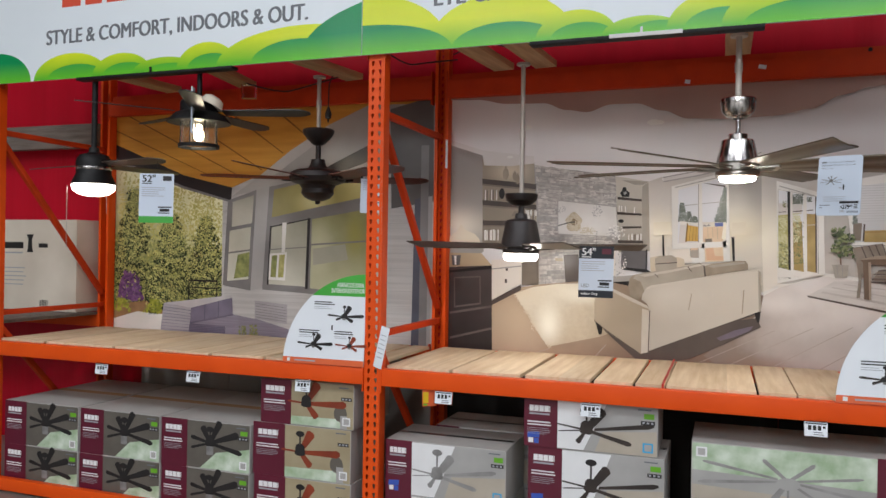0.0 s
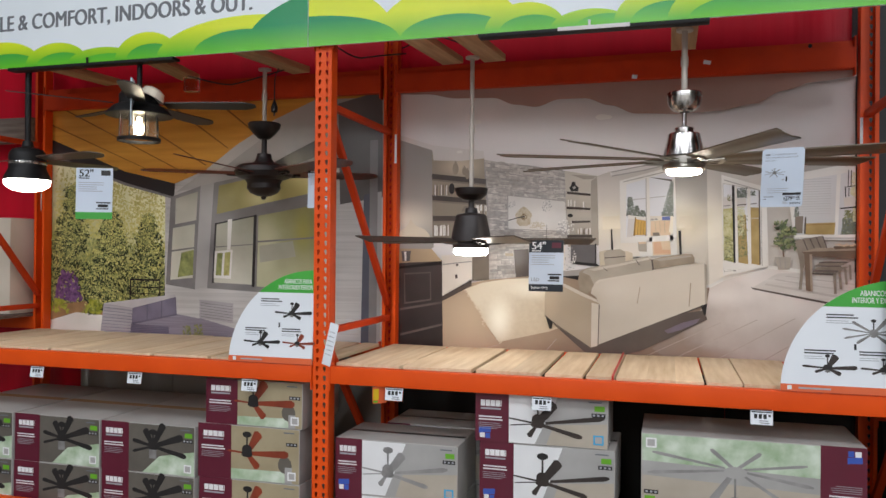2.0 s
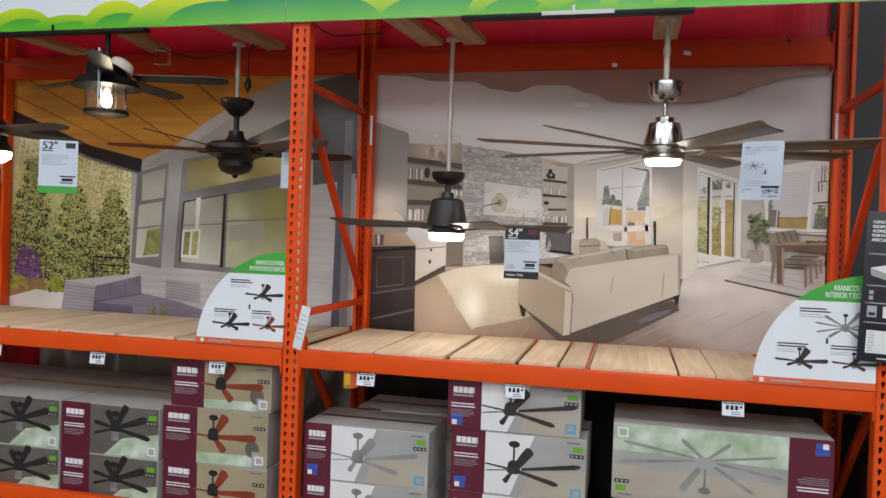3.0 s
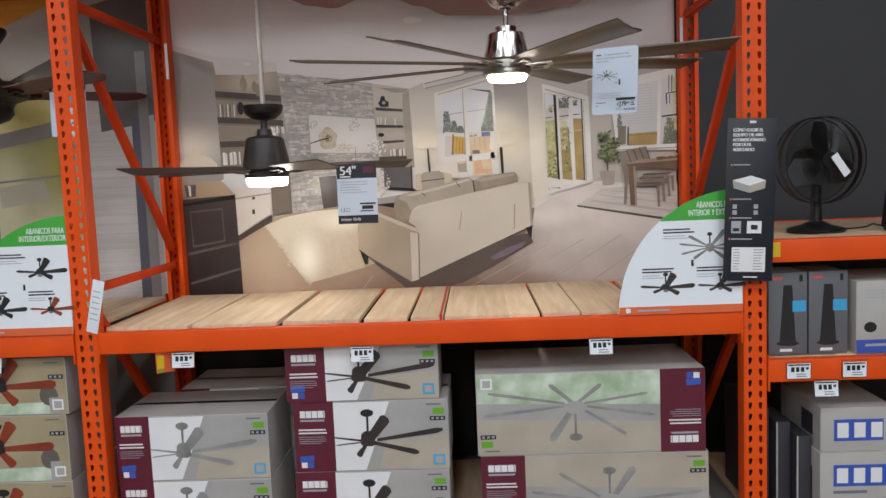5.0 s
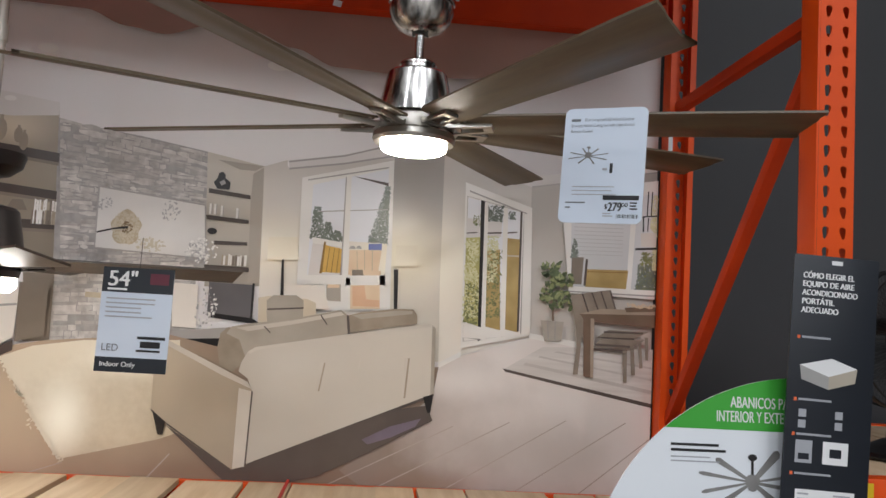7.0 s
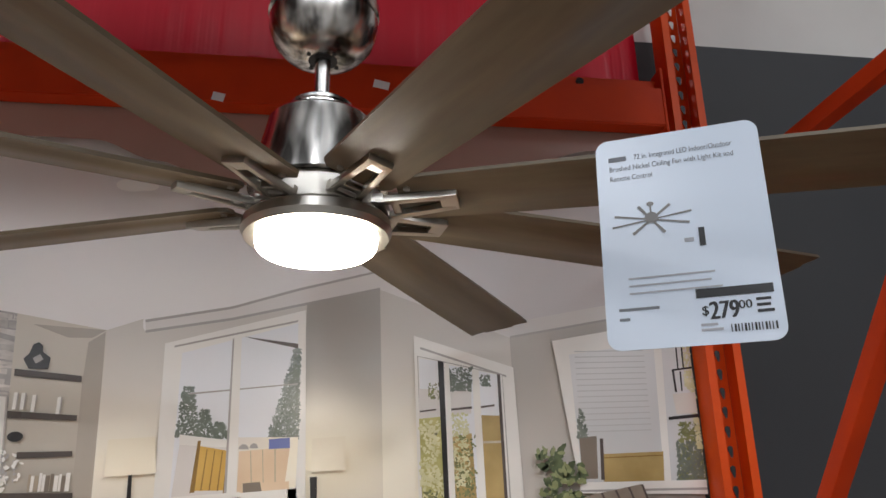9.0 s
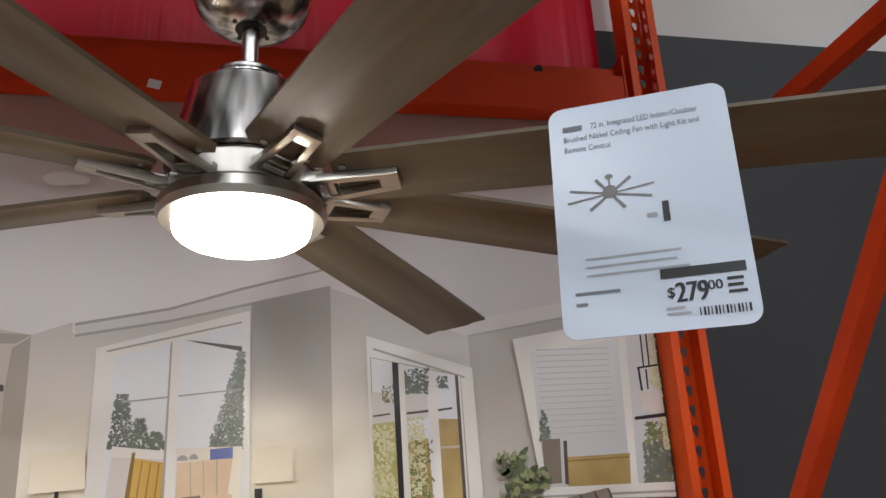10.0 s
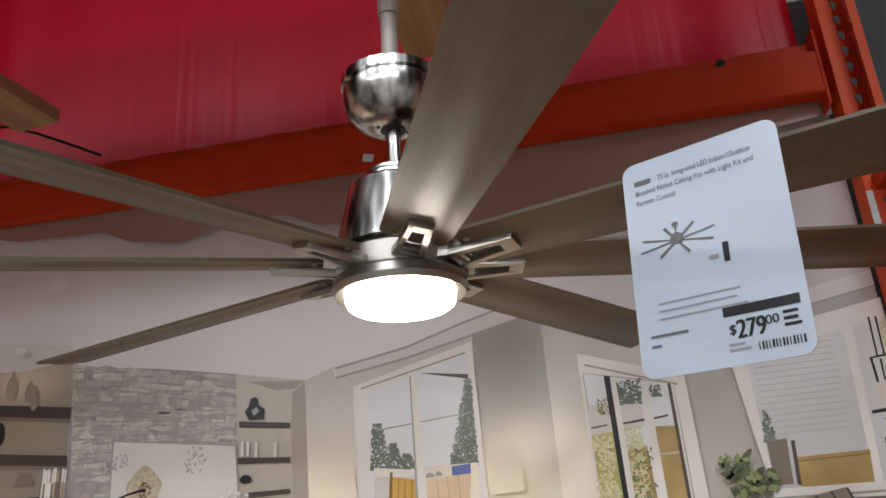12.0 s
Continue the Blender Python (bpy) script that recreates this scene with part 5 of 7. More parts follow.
# dining window
p.shape("dining_casing", i_white, [(0.699, 2.195), (1.085, 2.265), (1.085, 1.798), (0.747, 1.813)])
p.shape("dining_glass", i_siding_far, [(0.743, 2.158), (0.983, 2.195), (0.971, 1.829), (0.754, 1.832)])
p.shape("dining_glass", i_siding_far, [(1.005, 2.198), (1.085, 2.216), (1.085, 1.837), (0.99, 1.829)])
sx0 = 0.748
p.many("siding_line", i_line_soft, [[(sx0 + 0.01, 1.955 + 0.0150 * k), (0.952, 1.960 + 0.0150 * k), (0.952, 1.9625 + 0.0150 * k), (sx0 + 0.01, 1.958 + 0.0150 * k)] for k in range(15)])
p.shape("dining_fence", i_yellow, [(0.814, 1.901), (0.977, 1.906), (0.971, 1.831), (0.81, 1.833)])
p.many("dining_fence_gap", i_gate_dark, [[(0.815, 1.893), (0.976, 1.898), (0.975, 1.895), (0.815, 1.89)]])
p.shape("grill", i_shade_warm, [(0.753, 1.943), (0.8, 1.946), (0.795, 1.841), (0.754, 1.84)])
p.shape("grill_post", i_shadow, [(0.808, 1.94), (0.817, 1.94), (0.812, 1.837), (0.803, 1.838)])
dabs("glass_plant", i_fine, 0.748, 0.778, 1.943, 2.012, 90, 0.005, 0.7)
dabs("dining_shrub", i_garden, 1.012, 1.085, 1.831, 1.979, 520, 0.0050, 0.3, 0.6)
dabs("dining_foliage", i_firshade, 1.006, 1.085, 1.829, 1.93, 420, 0.0046, 0.2, 0.4)
dabs("dining_branch", i_hedge_light, 1.06, 1.085, 2.07, 2.204, 160, 0.0046, 0.0)
dabs("dining_branch", i_hedge_light, 1.072, 1.085, 1.913, 2.07, 160, 0.0046, 0.0)
p.shape("dining_sill", i_white, [(0.746, 1.832), (1.085, 1.834), (1.085, 1.799), (0.746, 1.806)])
p.shape("sill_line", i_shade_grey, [(0.747, 1.814), (1.085, 1.815), (1.085, 1.809), (0.747, 1.809)])
p.many("pendant_rod", i_dark2, [[(1.044, 2.219), (1.049, 2.219), (1.046, 2.12), (1.042, 2.12)], [(1.06, 2.219), (1.065, 2.219), (1.062, 2.123), (1.058, 2.123)]])
p.many("pendant_frame", i_dark2, [[(1.026, 2.12), (1.085, 2.128), (1.085, 2.123), (1.025, 2.115)], [(1.026, 2.12), (1.032, 2.12), (1.034, 2.059), (1.028, 2.059)], [(1.085, 2.126), (1.085, 2.125), (1.085, 2.064), (1.085, 2.064)], [(1.047, 2.114), (1.052, 2.114), (1.05, 2.062), (1.046, 2.062)]])
p.shape("pendant_glass", i_wall_lit, [(1.02, 2.054), (1.085, 2.059), (1.082, 2.004), (1.025, 2.001)])
p.shape("pendant_base", i_dark2, [(1.002, 1.994), (1.085, 2.002), (1.085, 1.993), (1.001, 1.986)])
# floor
p.shape("floor", i_floor, [(-1.825, 1.034), (1.085, 1.034), (1.085, 1.559), (0.743, 1.615), (0.61, 1.629), (0.344, 1.544), (0.263, 1.498), (-0.316, 1.485), (-0.732, 1.566), (-1.156, 1.523), (-1.248, 1.505), (-1.321, 1.489), (-1.482, 1.373), (-1.825, 1.4)])
p.shape("floor_light", i_floor2, [(0.02, 1.034), (1.085, 1.034), (1.085, 1.559), (0.743, 1.615), (0.61, 1.629), (0.344, 1.544), (0.263, 1.498), (0.246, 1.388), (-0.082, 1.104)])
p.many("floor_seam", i_joint, [[(-0.16, 1.034), (0.327, 1.283), (0.331, 1.281), (-0.152, 1.034)], [(0.027, 1.034), (0.54, 1.307), (0.544, 1.305), (0.035, 1.034)], [(0.277, 1.034), (0.756, 1.323), (0.76, 1.321), (0.286, 1.034)], [(0.553, 1.042), (0.987, 1.325), (0.991, 1.323), (0.562, 1.042)], [(0.812, 1.052), (1.085, 1.27), (1.085, 1.265), (0.82, 1.052)], [(-1.237, 1.034), (-1.068, 1.094), (-1.064, 1.092), (-1.229, 1.034)], [(-0.786, 1.034), (-0.696, 1.14), (-0.692, 1.138), (-0.778, 1.034)]])
p.shape("baseboard", i_white, [(0.262, 1.515), (0.343, 1.561), (0.344, 1.542), (0.263, 1.494)])
p.shape("baseboard", i_white, [(0.599, 1.644), (1.085, 1.585), (1.085, 1.559), (0.6, 1.624)])
p.shape("striped_rug", i_rug2, [(0.508, 1.502), (0.656, 1.595), (1.085, 1.607), (1.085, 1.383)])
p.many("rug_stripe", i_rug_stripe, [[(0.593, 1.532), (1.085, 1.451), (1.085, 1.436), (0.583, 1.523)], [(0.646, 1.56), (1.085, 1.494), (1.085, 1.486), (0.64, 1.554)], [(0.711, 1.581), (1.085, 1.538), (1.085, 1.531), (0.7, 1.576)]])
p.shape("rug_edge", i_shadow, [(0.506, 1.506), (1.085, 1.4), (1.085, 1.385), (0.515, 1.494)])
p.shape("rug", i_rug, [(-1.314, 1.457), (-1.267, 1.379), (-1.216, 1.317), (-1.175, 1.235), (-1.134, 1.171), (-1.096, 1.123), (-1.065, 1.108), (-0.74, 1.188), (-0.662, 1.218), (-0.69, 1.548), (-1.029, 1.53), (-1.205, 1.5)])
dabs("rug_nap", i_rug, -1.201, -0.701, 1.2, 1.459, 420, 0.010, -0.1)
for k in range(26):
    f = k / 25
    x, z = -1.314, 1.457
    u, v = -1.069, 1.104
    dabs("rug_fringe", i_rug, x + (u - x) * f - 0.012, x + (u - x) * f + 0.008, z + (v - z) * f - 0.012, z + (v - z) * f + 0.012, 7, 0.006, 0.0)
# chest and cabinet
p.shape("cabinet", i_wall_lit, [(-1.49, 1.683), (-1.27, 1.7), (-1.274, 1.527), (-1.483, 1.404)])
p.shape("cabinet_line", i_shade_grey, [(-1.485, 1.625), (-1.273, 1.65), (-1.273, 1.642), (-1.484, 1.617)])
p.many("cabinet_knob", i_shadow, [[(-1.384, 1.628), (-1.368, 1.628), (-1.368, 1.613), (-1.384, 1.612)], [(-1.39, 1.554), (-1.374, 1.555), (-1.373, 1.528), (-1.389, 1.527)]])
p.shape("cabinet_toe", i_shadow, [(-1.483, 1.404), (-1.274, 1.519), (-1.273, 1.481), (-1.482, 1.369)])
p.shape("cabinet_far", i_shade_warm, [(-1.271, 1.727), (-1.168, 1.722), (-1.168, 1.538), (-1.269, 1.512)])
p.shape("chest", i_dark, [(-1.825, 1.034), (-1.474, 1.039), (-1.485, 1.652), (-1.825, 1.625)])
p.shape("chest_top", i_chest_top, [(-1.825, 1.628), (-1.485, 1.645), (-1.56, 1.729), (-1.825, 1.73)])
p.shape("chest_edge", i_dark2, [(-1.825, 1.6), (-1.485, 1.645), (-1.485, 1.621), (-1.825, 1.585)])
p.many("chest_moulding", i_chest_light, [[(-1.789, 1.313), (-1.482, 1.369), (-1.482, 1.353), (-1.789, 1.297)], [(-1.785, 1.136), (-1.478, 1.217), (-1.478, 1.202), (-1.784, 1.12)], [(-1.762, 1.559), (-1.565, 1.572), (-1.564, 1.561), (-1.762, 1.547)], [(-1.757, 1.354), (-1.56, 1.385), (-1.56, 1.373), (-1.757, 1.342)], [(-1.762, 1.559), (-1.754, 1.559), (-1.748, 1.346), (-1.757, 1.346)], [(-1.573, 1.572), (-1.565, 1.572), (-1.56, 1.377), (-1.568, 1.377)]])
p.shape("dome_shade", i_lamp_dome, [(-1.81, 1.794), (-1.795, 1.85), (-1.746, 1.882), (-1.726, 1.91), (-1.714, 1.934), (-1.696, 1.907), (-1.671, 1.887), (-1.613, 1.865), (-1.579, 1.83), (-1.566, 1.791)])
p.shape("tumbler", i_screen, [(-1.783, 1.712), (-1.712, 1.714), (-1.719, 1.643), (-1.773, 1.641)])
p.shape("tumbler_light", i_white, [(-1.762, 1.709), (-1.745, 1.709), (-1.744, 1.646), (-1.756, 1.646)])
# armchairs and sofa
p.shape("armchair_far", i_wall_lit, [(-0.327, 1.773), (-0.181, 1.778), (-0.16, 1.692), (-0.331, 1.682)])
p.shape("armchair", i_lamp_dome, [(-0.42, 1.719), (-0.376, 1.728), (-0.24, 1.724), (-0.208, 1.711), (-0.202, 1.637), (-0.413, 1.621)])
p.shape("armchair_cushion", i_cushion, [(-0.389, 1.711), (-0.365, 1.731), (-0.282, 1.736), (-0.254, 1.718), (-0.252, 1.691), (-0.386, 1.679)])
p.shape("armchair_seat", i_cushion, [(-0.388, 1.677), (-0.254, 1.689), (-0.25, 1.639), (-0.38, 1.627)])
p.many("armchair_line", i_shadow, [[(-0.385, 1.681), (-0.252, 1.693), (-0.252, 1.687), (-0.384, 1.675)]])
p.shape("sofa_shade", i_shadow, [(-0.719, 1.244), (-0.475, 1.034), (-0.344, 1.034), (-0.163, 1.08), (0.017, 1.17), (0.251, 1.3), (0.227, 1.355), (0.111, 1.335), (-0.425, 1.106), (-0.481, 1.096)])
p.shape("floor_gleam", i_lilac, [(-0.007, 1.22), (0.094, 1.272), (0.208, 1.306), (0.189, 1.276), (0.097, 1.231), (0.015, 1.203)])
p.shape("side_cushion", i_sofa_dark, [(-0.54, 1.463), (-0.554, 1.53), (-0.546, 1.581), (-0.521, 1.605), (-0.449, 1.603), (-0.415, 1.563), (-0.456, 1.478), (-0.494, 1.443)])
p.shape("cushion", i_cushion, [(-0.525, 1.582), (-0.507, 1.608), (-0.45, 1.621), (-0.287, 1.649), (-0.114, 1.691), (-0.087, 1.673), (-0.08, 1.602), (-0.419, 1.536), (-0.451, 1.499), (-0.476, 1.56)])
p.shape("cushion_far", i_sofa_dark, [(-0.081, 1.606), (-0.083, 1.673), (-0.038, 1.687), (0.088, 1.707), (0.156, 1.708), (0.171, 1.688), (0.173, 1.654)])
p.shape("cushion_top", i_sofa, [(-0.49, 1.604), (-0.286, 1.643), (-0.113, 1.684), (-0.1, 1.673), (-0.285, 1.628), (-0.448, 1.594)])
p.shape("cushion_top", i_cushion, [(-0.075, 1.674), (0.089, 1.7), (0.153, 1.702), (0.153, 1.691), (-0.036, 1.661)])
p.many("cushion_fold", i_shadow, [[(-0.092, 1.673), (-0.083, 1.673), (-0.074, 1.607), (-0.083, 1.602)], [(-0.388, 1.616), (-0.366, 1.595), (-0.367, 1.59), (-0.392, 1.614)], [(-0.184, 1.668), (-0.16, 1.635), (-0.164, 1.633), (-0.188, 1.665)]])
p.shape("sofa_arm", i_sofa2, [(-0.73, 1.546), (-0.761, 1.482), (-0.772, 1.42), (-0.771, 1.294), (-0.709, 1.244), (-0.473, 1.092), (-0.423, 1.106), (-0.417, 1.376), (-0.434, 1.409), (-0.508, 1.444)])
p.shape("arm_top", i_sofa_light, [(-0.73, 1.546), (-0.508, 1.444), (-0.434, 1.409), (-0.42, 1.385), (-0.464, 1.403), (-0.528, 1.429), (-0.735, 1.529)])
p.shape("arm_front", i_sofa_light, [(-0.465, 1.386), (-0.419, 1.376), (-0.423, 1.106), (-0.467, 1.095)])
p.shape("arm_seam", i_shadow, [(-0.772, 1.298), (-0.709, 1.248), (-0.473, 1.096), (-0.473, 1.09), (-0.708, 1.24), (-0.771, 1.29)])
p.shape("sofa_back", i_sofa, [(-0.417, 1.376), (-0.423, 1.106), (0.25, 1.394), (0.244, 1.641), (0.224, 1.657), (0.093, 1.637), (-0.116, 1.596), (-0.413, 1.538), (-0.442, 1.52), (-0.464, 1.477), (-0.47, 1.446), (-0.435, 1.421)])
p.shape("sofa_back_edge", i_sofa_light, [(0.224, 1.657), (-0.116, 1.596), (-0.413, 1.538), (-0.442, 1.52), (-0.434, 1.512), (-0.406, 1.528), (-0.115, 1.585), (0.224, 1.646)])
p.shape("sofa_seam", i_shadow, [(-0.419, 1.376), (-0.413, 1.377), (-0.419, 1.107), (-0.425, 1.106)])
p.shape("sofa_end", i_cushion, [(0.23, 1.653), (0.244, 1.641), (0.25, 1.394), (0.237, 1.389)])
p.shape("sofa_base", i_shadow, [(-0.424, 1.113), (0.249, 1.4), (0.25, 1.39), (-0.423, 1.1)])
p.many("back_wrinkle", i_sofa_light, [[(0.133, 1.529), (0.142, 1.525), (0.136, 1.382), (0.13, 1.382)], [(-0.176, 1.492), (-0.167, 1.493), (-0.181, 1.388), (-0.187, 1.388)], [(-0.028, 1.542), (-0.024, 1.542), (-0.032, 1.479), (-0.037, 1.478)]])
p.many("back_wrinkle_shade", i_sofa2, [[(0.146, 1.526), (0.153, 1.526), (0.145, 1.379), (0.138, 1.378)], [(-0.163, 1.493), (-0.157, 1.493), (-0.173, 1.388), (-0.179, 1.388)]])
for q in ([(0.21, 1.386), (0.248, 1.396), (0.241, 1.329), (0.23, 1.328)], [(-0.765, 1.29), (-0.717, 1.252), (-0.722, 1.207), (-0.74, 1.206)]):
    p.shape("sofa_leg", i_dark2, q)
# dining corner
p.shape("pot", i_pot, [(0.64, 1.695), (0.73, 1.694), (0.723, 1.62), (0.659, 1.617)])
p.many("pot_lines", i_shade_grey, [[(0.664, 1.694), (0.669, 1.695), (0.676, 1.622), (0.672, 1.622)], [(0.695, 1.694), (0.699, 1.694), (0.701, 1.621), (0.696, 1.621)]])
p.shape("plant_stem", i_table, [(0.677, 1.795), (0.686, 1.795), (0.693, 1.696), (0.684, 1.696)])
for b, n in (((0.636, 0.709, 1.866, 1.918), 26), ((0.668, 0.759, 1.832, 1.881), 30), ((0.635, 0.718, 1.775, 1.836), 34), ((0.679, 0.754, 1.745, 1.806), 26)):
    dabs("plant_leaves", i_leaf, *b, n, 0.013, 0.1)
    dabs("plant_leaves_light", i_leaf_light, *b, n // 2, 0.011, 0.1)
for k, q in enumerate(([(0.866, 1.819), (0.902, 1.825), (0.927, 1.748), (0.901, 1.743)], [(0.831, 1.812), (0.866, 1.819), (0.896, 1.742), (0.865, 1.741)], [(0.794, 1.806), (0.831, 1.812), (0.861, 1.74), (0.825, 1.738)], [(0.752, 1.797), (0.794, 1.806), (0.821, 1.734), (0.804, 1.629), (0.786, 1.628)])):
    p.shape("chair_back", i_chair, q)
    p.shape("chair_gap", i_shadow, [q[1], (q[1][0] + 0.006, q[1][1]), (q[2][0] + 0.006, q[2][1]), q[2]])
p.shape("chair_back_leg", i_chair, [(0.773, 1.714), (0.8, 1.715), (0.8, 1.607), (0.792, 1.499), (0.774, 1.498), (0.783, 1.606)])
for q in ([(0.856, 1.64), (0.996, 1.639), (1.062, 1.673), (0.906, 1.673)], [(0.849, 1.605), (0.987, 1.604), (1.052, 1.642), (0.874, 1.637)]):
    p.shape("bench_seat", i_chair, q)
p.many("bench_gap", i_shadow, [[(0.853, 1.619), (0.991, 1.617), (0.991, 1.609), (0.853, 1.61)], [(0.865, 1.645), (1.007, 1.646), (1.008, 1.64), (0.865, 1.639)], [(0.886, 1.668), (1.04, 1.67), (1.04, 1.663), (0.886, 1.661)], [(0.849, 1.601), (0.982, 1.6), (0.978, 1.586), (0.849, 1.593)]])
p.many("chair_leg", i_chair, [[(0.962, 1.599), (0.98, 1.599), (0.983, 1.477), (0.97, 1.476)], [(0.991, 1.613), (1.006, 1.614), (1.015, 1.506), (0.999, 1.506)], [(1.021, 1.632), (1.035, 1.633), (1.043, 1.534), (1.03, 1.533)], [(1.047, 1.651), (1.061, 1.652), (1.064, 1.565), (1.053, 1.564)], [(1.085, 1.645), (1.085, 1.646), (1.085, 1.451), (1.085, 1.45)]])
p.shape("table_top", i_table_light, [(0.79, 1.728), (0.874, 1.752), (1.085, 1.757), (1.085, 1.737), (0.8, 1.719)])
p.shape("table_apron", i_table, [(0.79, 1.728), (1.085, 1.739), (1.085, 1.689), (0.849, 1.701), (0.804, 1.711)])
p.shape("table_leg", i_table, [(0.804, 1.72), (0.846, 1.718), (0.852, 1.487), (0.814, 1.494)])
p.shape("table_leg_light", i_table_light, [(0.833, 1.713), (0.847, 1.713), (0.852, 1.487), (0.841, 1.489)])
p.shape("tray", i_table, [(0.963, 1.761), (1.085, 1.774), (1.085, 1.752), (0.972, 1.744)])
dabs("tray_food", i_peach, 0.975, 1.085, 1.765, 1.777, 60, 0.005, 0.0)
# ceiling lamps and the brown wave over the picture
for x, z, s in ((-0.408, 2.595, 0.042), (-1.249, 2.593, 0.038), (0.849, 2.777, 0.046), (-0.372, 2.593, 0.03), (-1.363, 2.394, 0.022)):
    p.shape("ceiling_spot", i_white, arc(x, z, s, s * 0.45, 0, 350, 14))
crest = [(-1.809, 2.809), (-1.612, 2.801), (-1.374, 2.761), (-1.135, 2.754), (-0.974, 2.7), (-0.84, 2.68), (-0.681, 2.724), (-0.519, 2.722), (-0.356, 2.668), (-0.192, 2.608), (0.08, 2.596), (0.299, 2.603), (0.518, 2.639), (0.682, 2.711), (0.848, 2.756), (1.085, 2.776)]
wave = [(X0, crest[0][1])]
for (xa, za), (xb, zb) in zip(crest, crest[1:]):
    wave += [(xa + (xb - xa) * k / 6, za + (zb - za) * (0.5 - 0.5 * math.cos(math.pi * k / 6))) for k in range(6)]
wave.append((X1, crest[-1][1]))
p.shape("brown_wave", i_band, wave + [(X1, Z1), (X0, Z1)])

# porch poster
i_plank = ink("timber_ceiling", (226, 166, 70), (182, 120, 40), 2.2, 0.3, (0.6, 1, 7))
i_beam = ink("dark_fascia", (52, 46, 46), (40, 36, 38), 3)
i_gable = ink("grey_gable", (186, 182, 178), (150, 146, 143), 2)
i_siding = ink("siding", (204, 200, 197), (178, 174, 171), 3, 0.3, (0.4, 1, 14))
i_trim = ink("grey_trim", (146, 142, 140), (118, 114, 114), 4)
i_wood = fade("leafy_wood", (252, 248, 206), (158, 156, 84), (-4.0, 2.25), (-4.3, 1.55), 9, 0.14)
i_fir2 = ink("olive_fir", (232, 222, 136), (180, 176, 100), 26, 0.24)
i_bush = ink("purple_bush", (144, 103, 149), (78, 46, 88), 40, 0.2)
i_shrub = ink("yellow_shrub", (182, 182, 72), (112, 120, 38), 30, 0.2)
i_earth = ink("bare_earth", (173, 135, 96), (136, 104, 70), 12)
i_path = ink("pale_path", (236, 231, 222), (215, 210, 200), 5)
i_wicker = ink("grey_wicker", (150, 142, 154), (116, 109, 122), 9, 0.3, (0.4, 1, 14))
i_seat = ink("lilac_cushion", (132, 124, 142), (102, 95, 112), 6)
i_bench = ink("wicker_side", (182, 176, 178), (150, 144, 148), 9, 0.3, (0.4, 1, 14))
i_bench_light = ink("wicker_top", (196, 190, 190), (172, 166, 168), 9)
i_deep_lilac = ink("lilac_shade", (110, 102, 120), (84, 78, 94), 9)
A0, A1 = -4.80, -1.93
po = thing("poster", "large glossy poster of a porch and garden behind the fans", "poster")
part("board", bm_box(bmesh.new(), A0, A1, BACK, BACK + 0.006, Z0, Z1), i_siding, po)
# the dark gap below this poster is again a black strip
part("edge_strip", bm_box(bmesh.new(), A0, A1, BACK - 0.006, BACK, Z0 - 0.006, Z0 + 0.008), i_dark2, po, "thin black strip for the shade in the gap under the poster")
p = Print(po, BACK)
p.shape("garden", i_wood, [(A0, 1.2), (-3.70, 1.2), (-3.70, 2.3), (A0, 2.5)])


def tree_print(x, w, z0, z1, boughs, seed):
    """A printed conifer: boughs of many dabs, dark below, lit above, over one another from the top down."""
    r = random.Random(seed)
    meshes = [bmesh.new() for _ in range(3)]
    p.k += 2
    for j in range(boughs):
        f = 1.0 - j / boughs
        half = w * (1 - f ** 1.5) + 0.015
        bx, bz = x + r.uniform(-half, half), z0 + (z1 - z0) * f + r.uniform(-0.015, 0.015)
        bw, bh = r.uniform(0.035, 0.075), r.uniform(0.018, 0.034)
        for tone, (count, drop, size) in enumerate(((22, -0.016, 0.0120), (13, 0.002, 0.0090), (9, 0.015, 0.0075))):
            for _ in range(count):
                a, rad = r.uniform(0, 2 * math.pi), math.sqrt(r.random())
                u, v = bx + bw * rad * math.cos(a), bz + drop + bh * rad * math.sin(a) - abs(bx - x) * 0.12
                s, t = size * r.uniform(0.6, 1.3), r.uniform(0, math.pi)
                c, d = math.cos(t) * s, math.sin(t) * s
                bm_plate(meshes[tone], [(u + c, v + d), (u - 0.5 * d, v + 0.5 * c), (u - c, v - d), (u + 0.5 * d, v - 0.5 * c)], p.y - 0.00012 * p.k - 0.000002 * (j * 3 + tone))
    for name, bm, mt in zip(("tree_shade", "tree_bough", "tree_light"), meshes, (i_deep, i_mid, i_fir2)):
        tagged(part("printed_" + name, bm, mt, p.t, solid=False), kind="stuff")
    p.k += 6


i_deep = ink("tree_shadow", (74, 84, 54), (46, 54, 38), 30, 0.24)
i_mid = ink("mid_green", (170, 172, 106), (116, 124, 76), 30, 0.24)
i_leaf_pale = ink("pale_leaves", (226, 216, 146), (186, 178, 104), 24, 0.25)
i_hedge_gold = ink("gold_leaves", (216, 206, 120), (170, 164, 86), 30, 0.24)
i_siding_line = ink("siding_line", (188, 184, 182), (172, 168, 166), 6)
i_dim = ink("dim_gable", (104, 99, 98), (84, 80, 79), 3)
i_slate = ink("slate_board", (96, 96, 108), (78, 78, 90), 4)
i_gable_light = ink("gable_light", (206, 202, 198), (176, 172, 168), 3)
i_plank_dark = ink("timber_joint", (150, 98, 34), (122, 78, 26), 6)
i_post_light = ink("pale_post", (186, 182, 180), (164, 160, 158), 3)
i_pane_grey = photo("grey_pane", (196, 192, 178), (150, 146, 128), (-3.6, 2.0), (-3.6, 2.2), (), 6, 0.10)
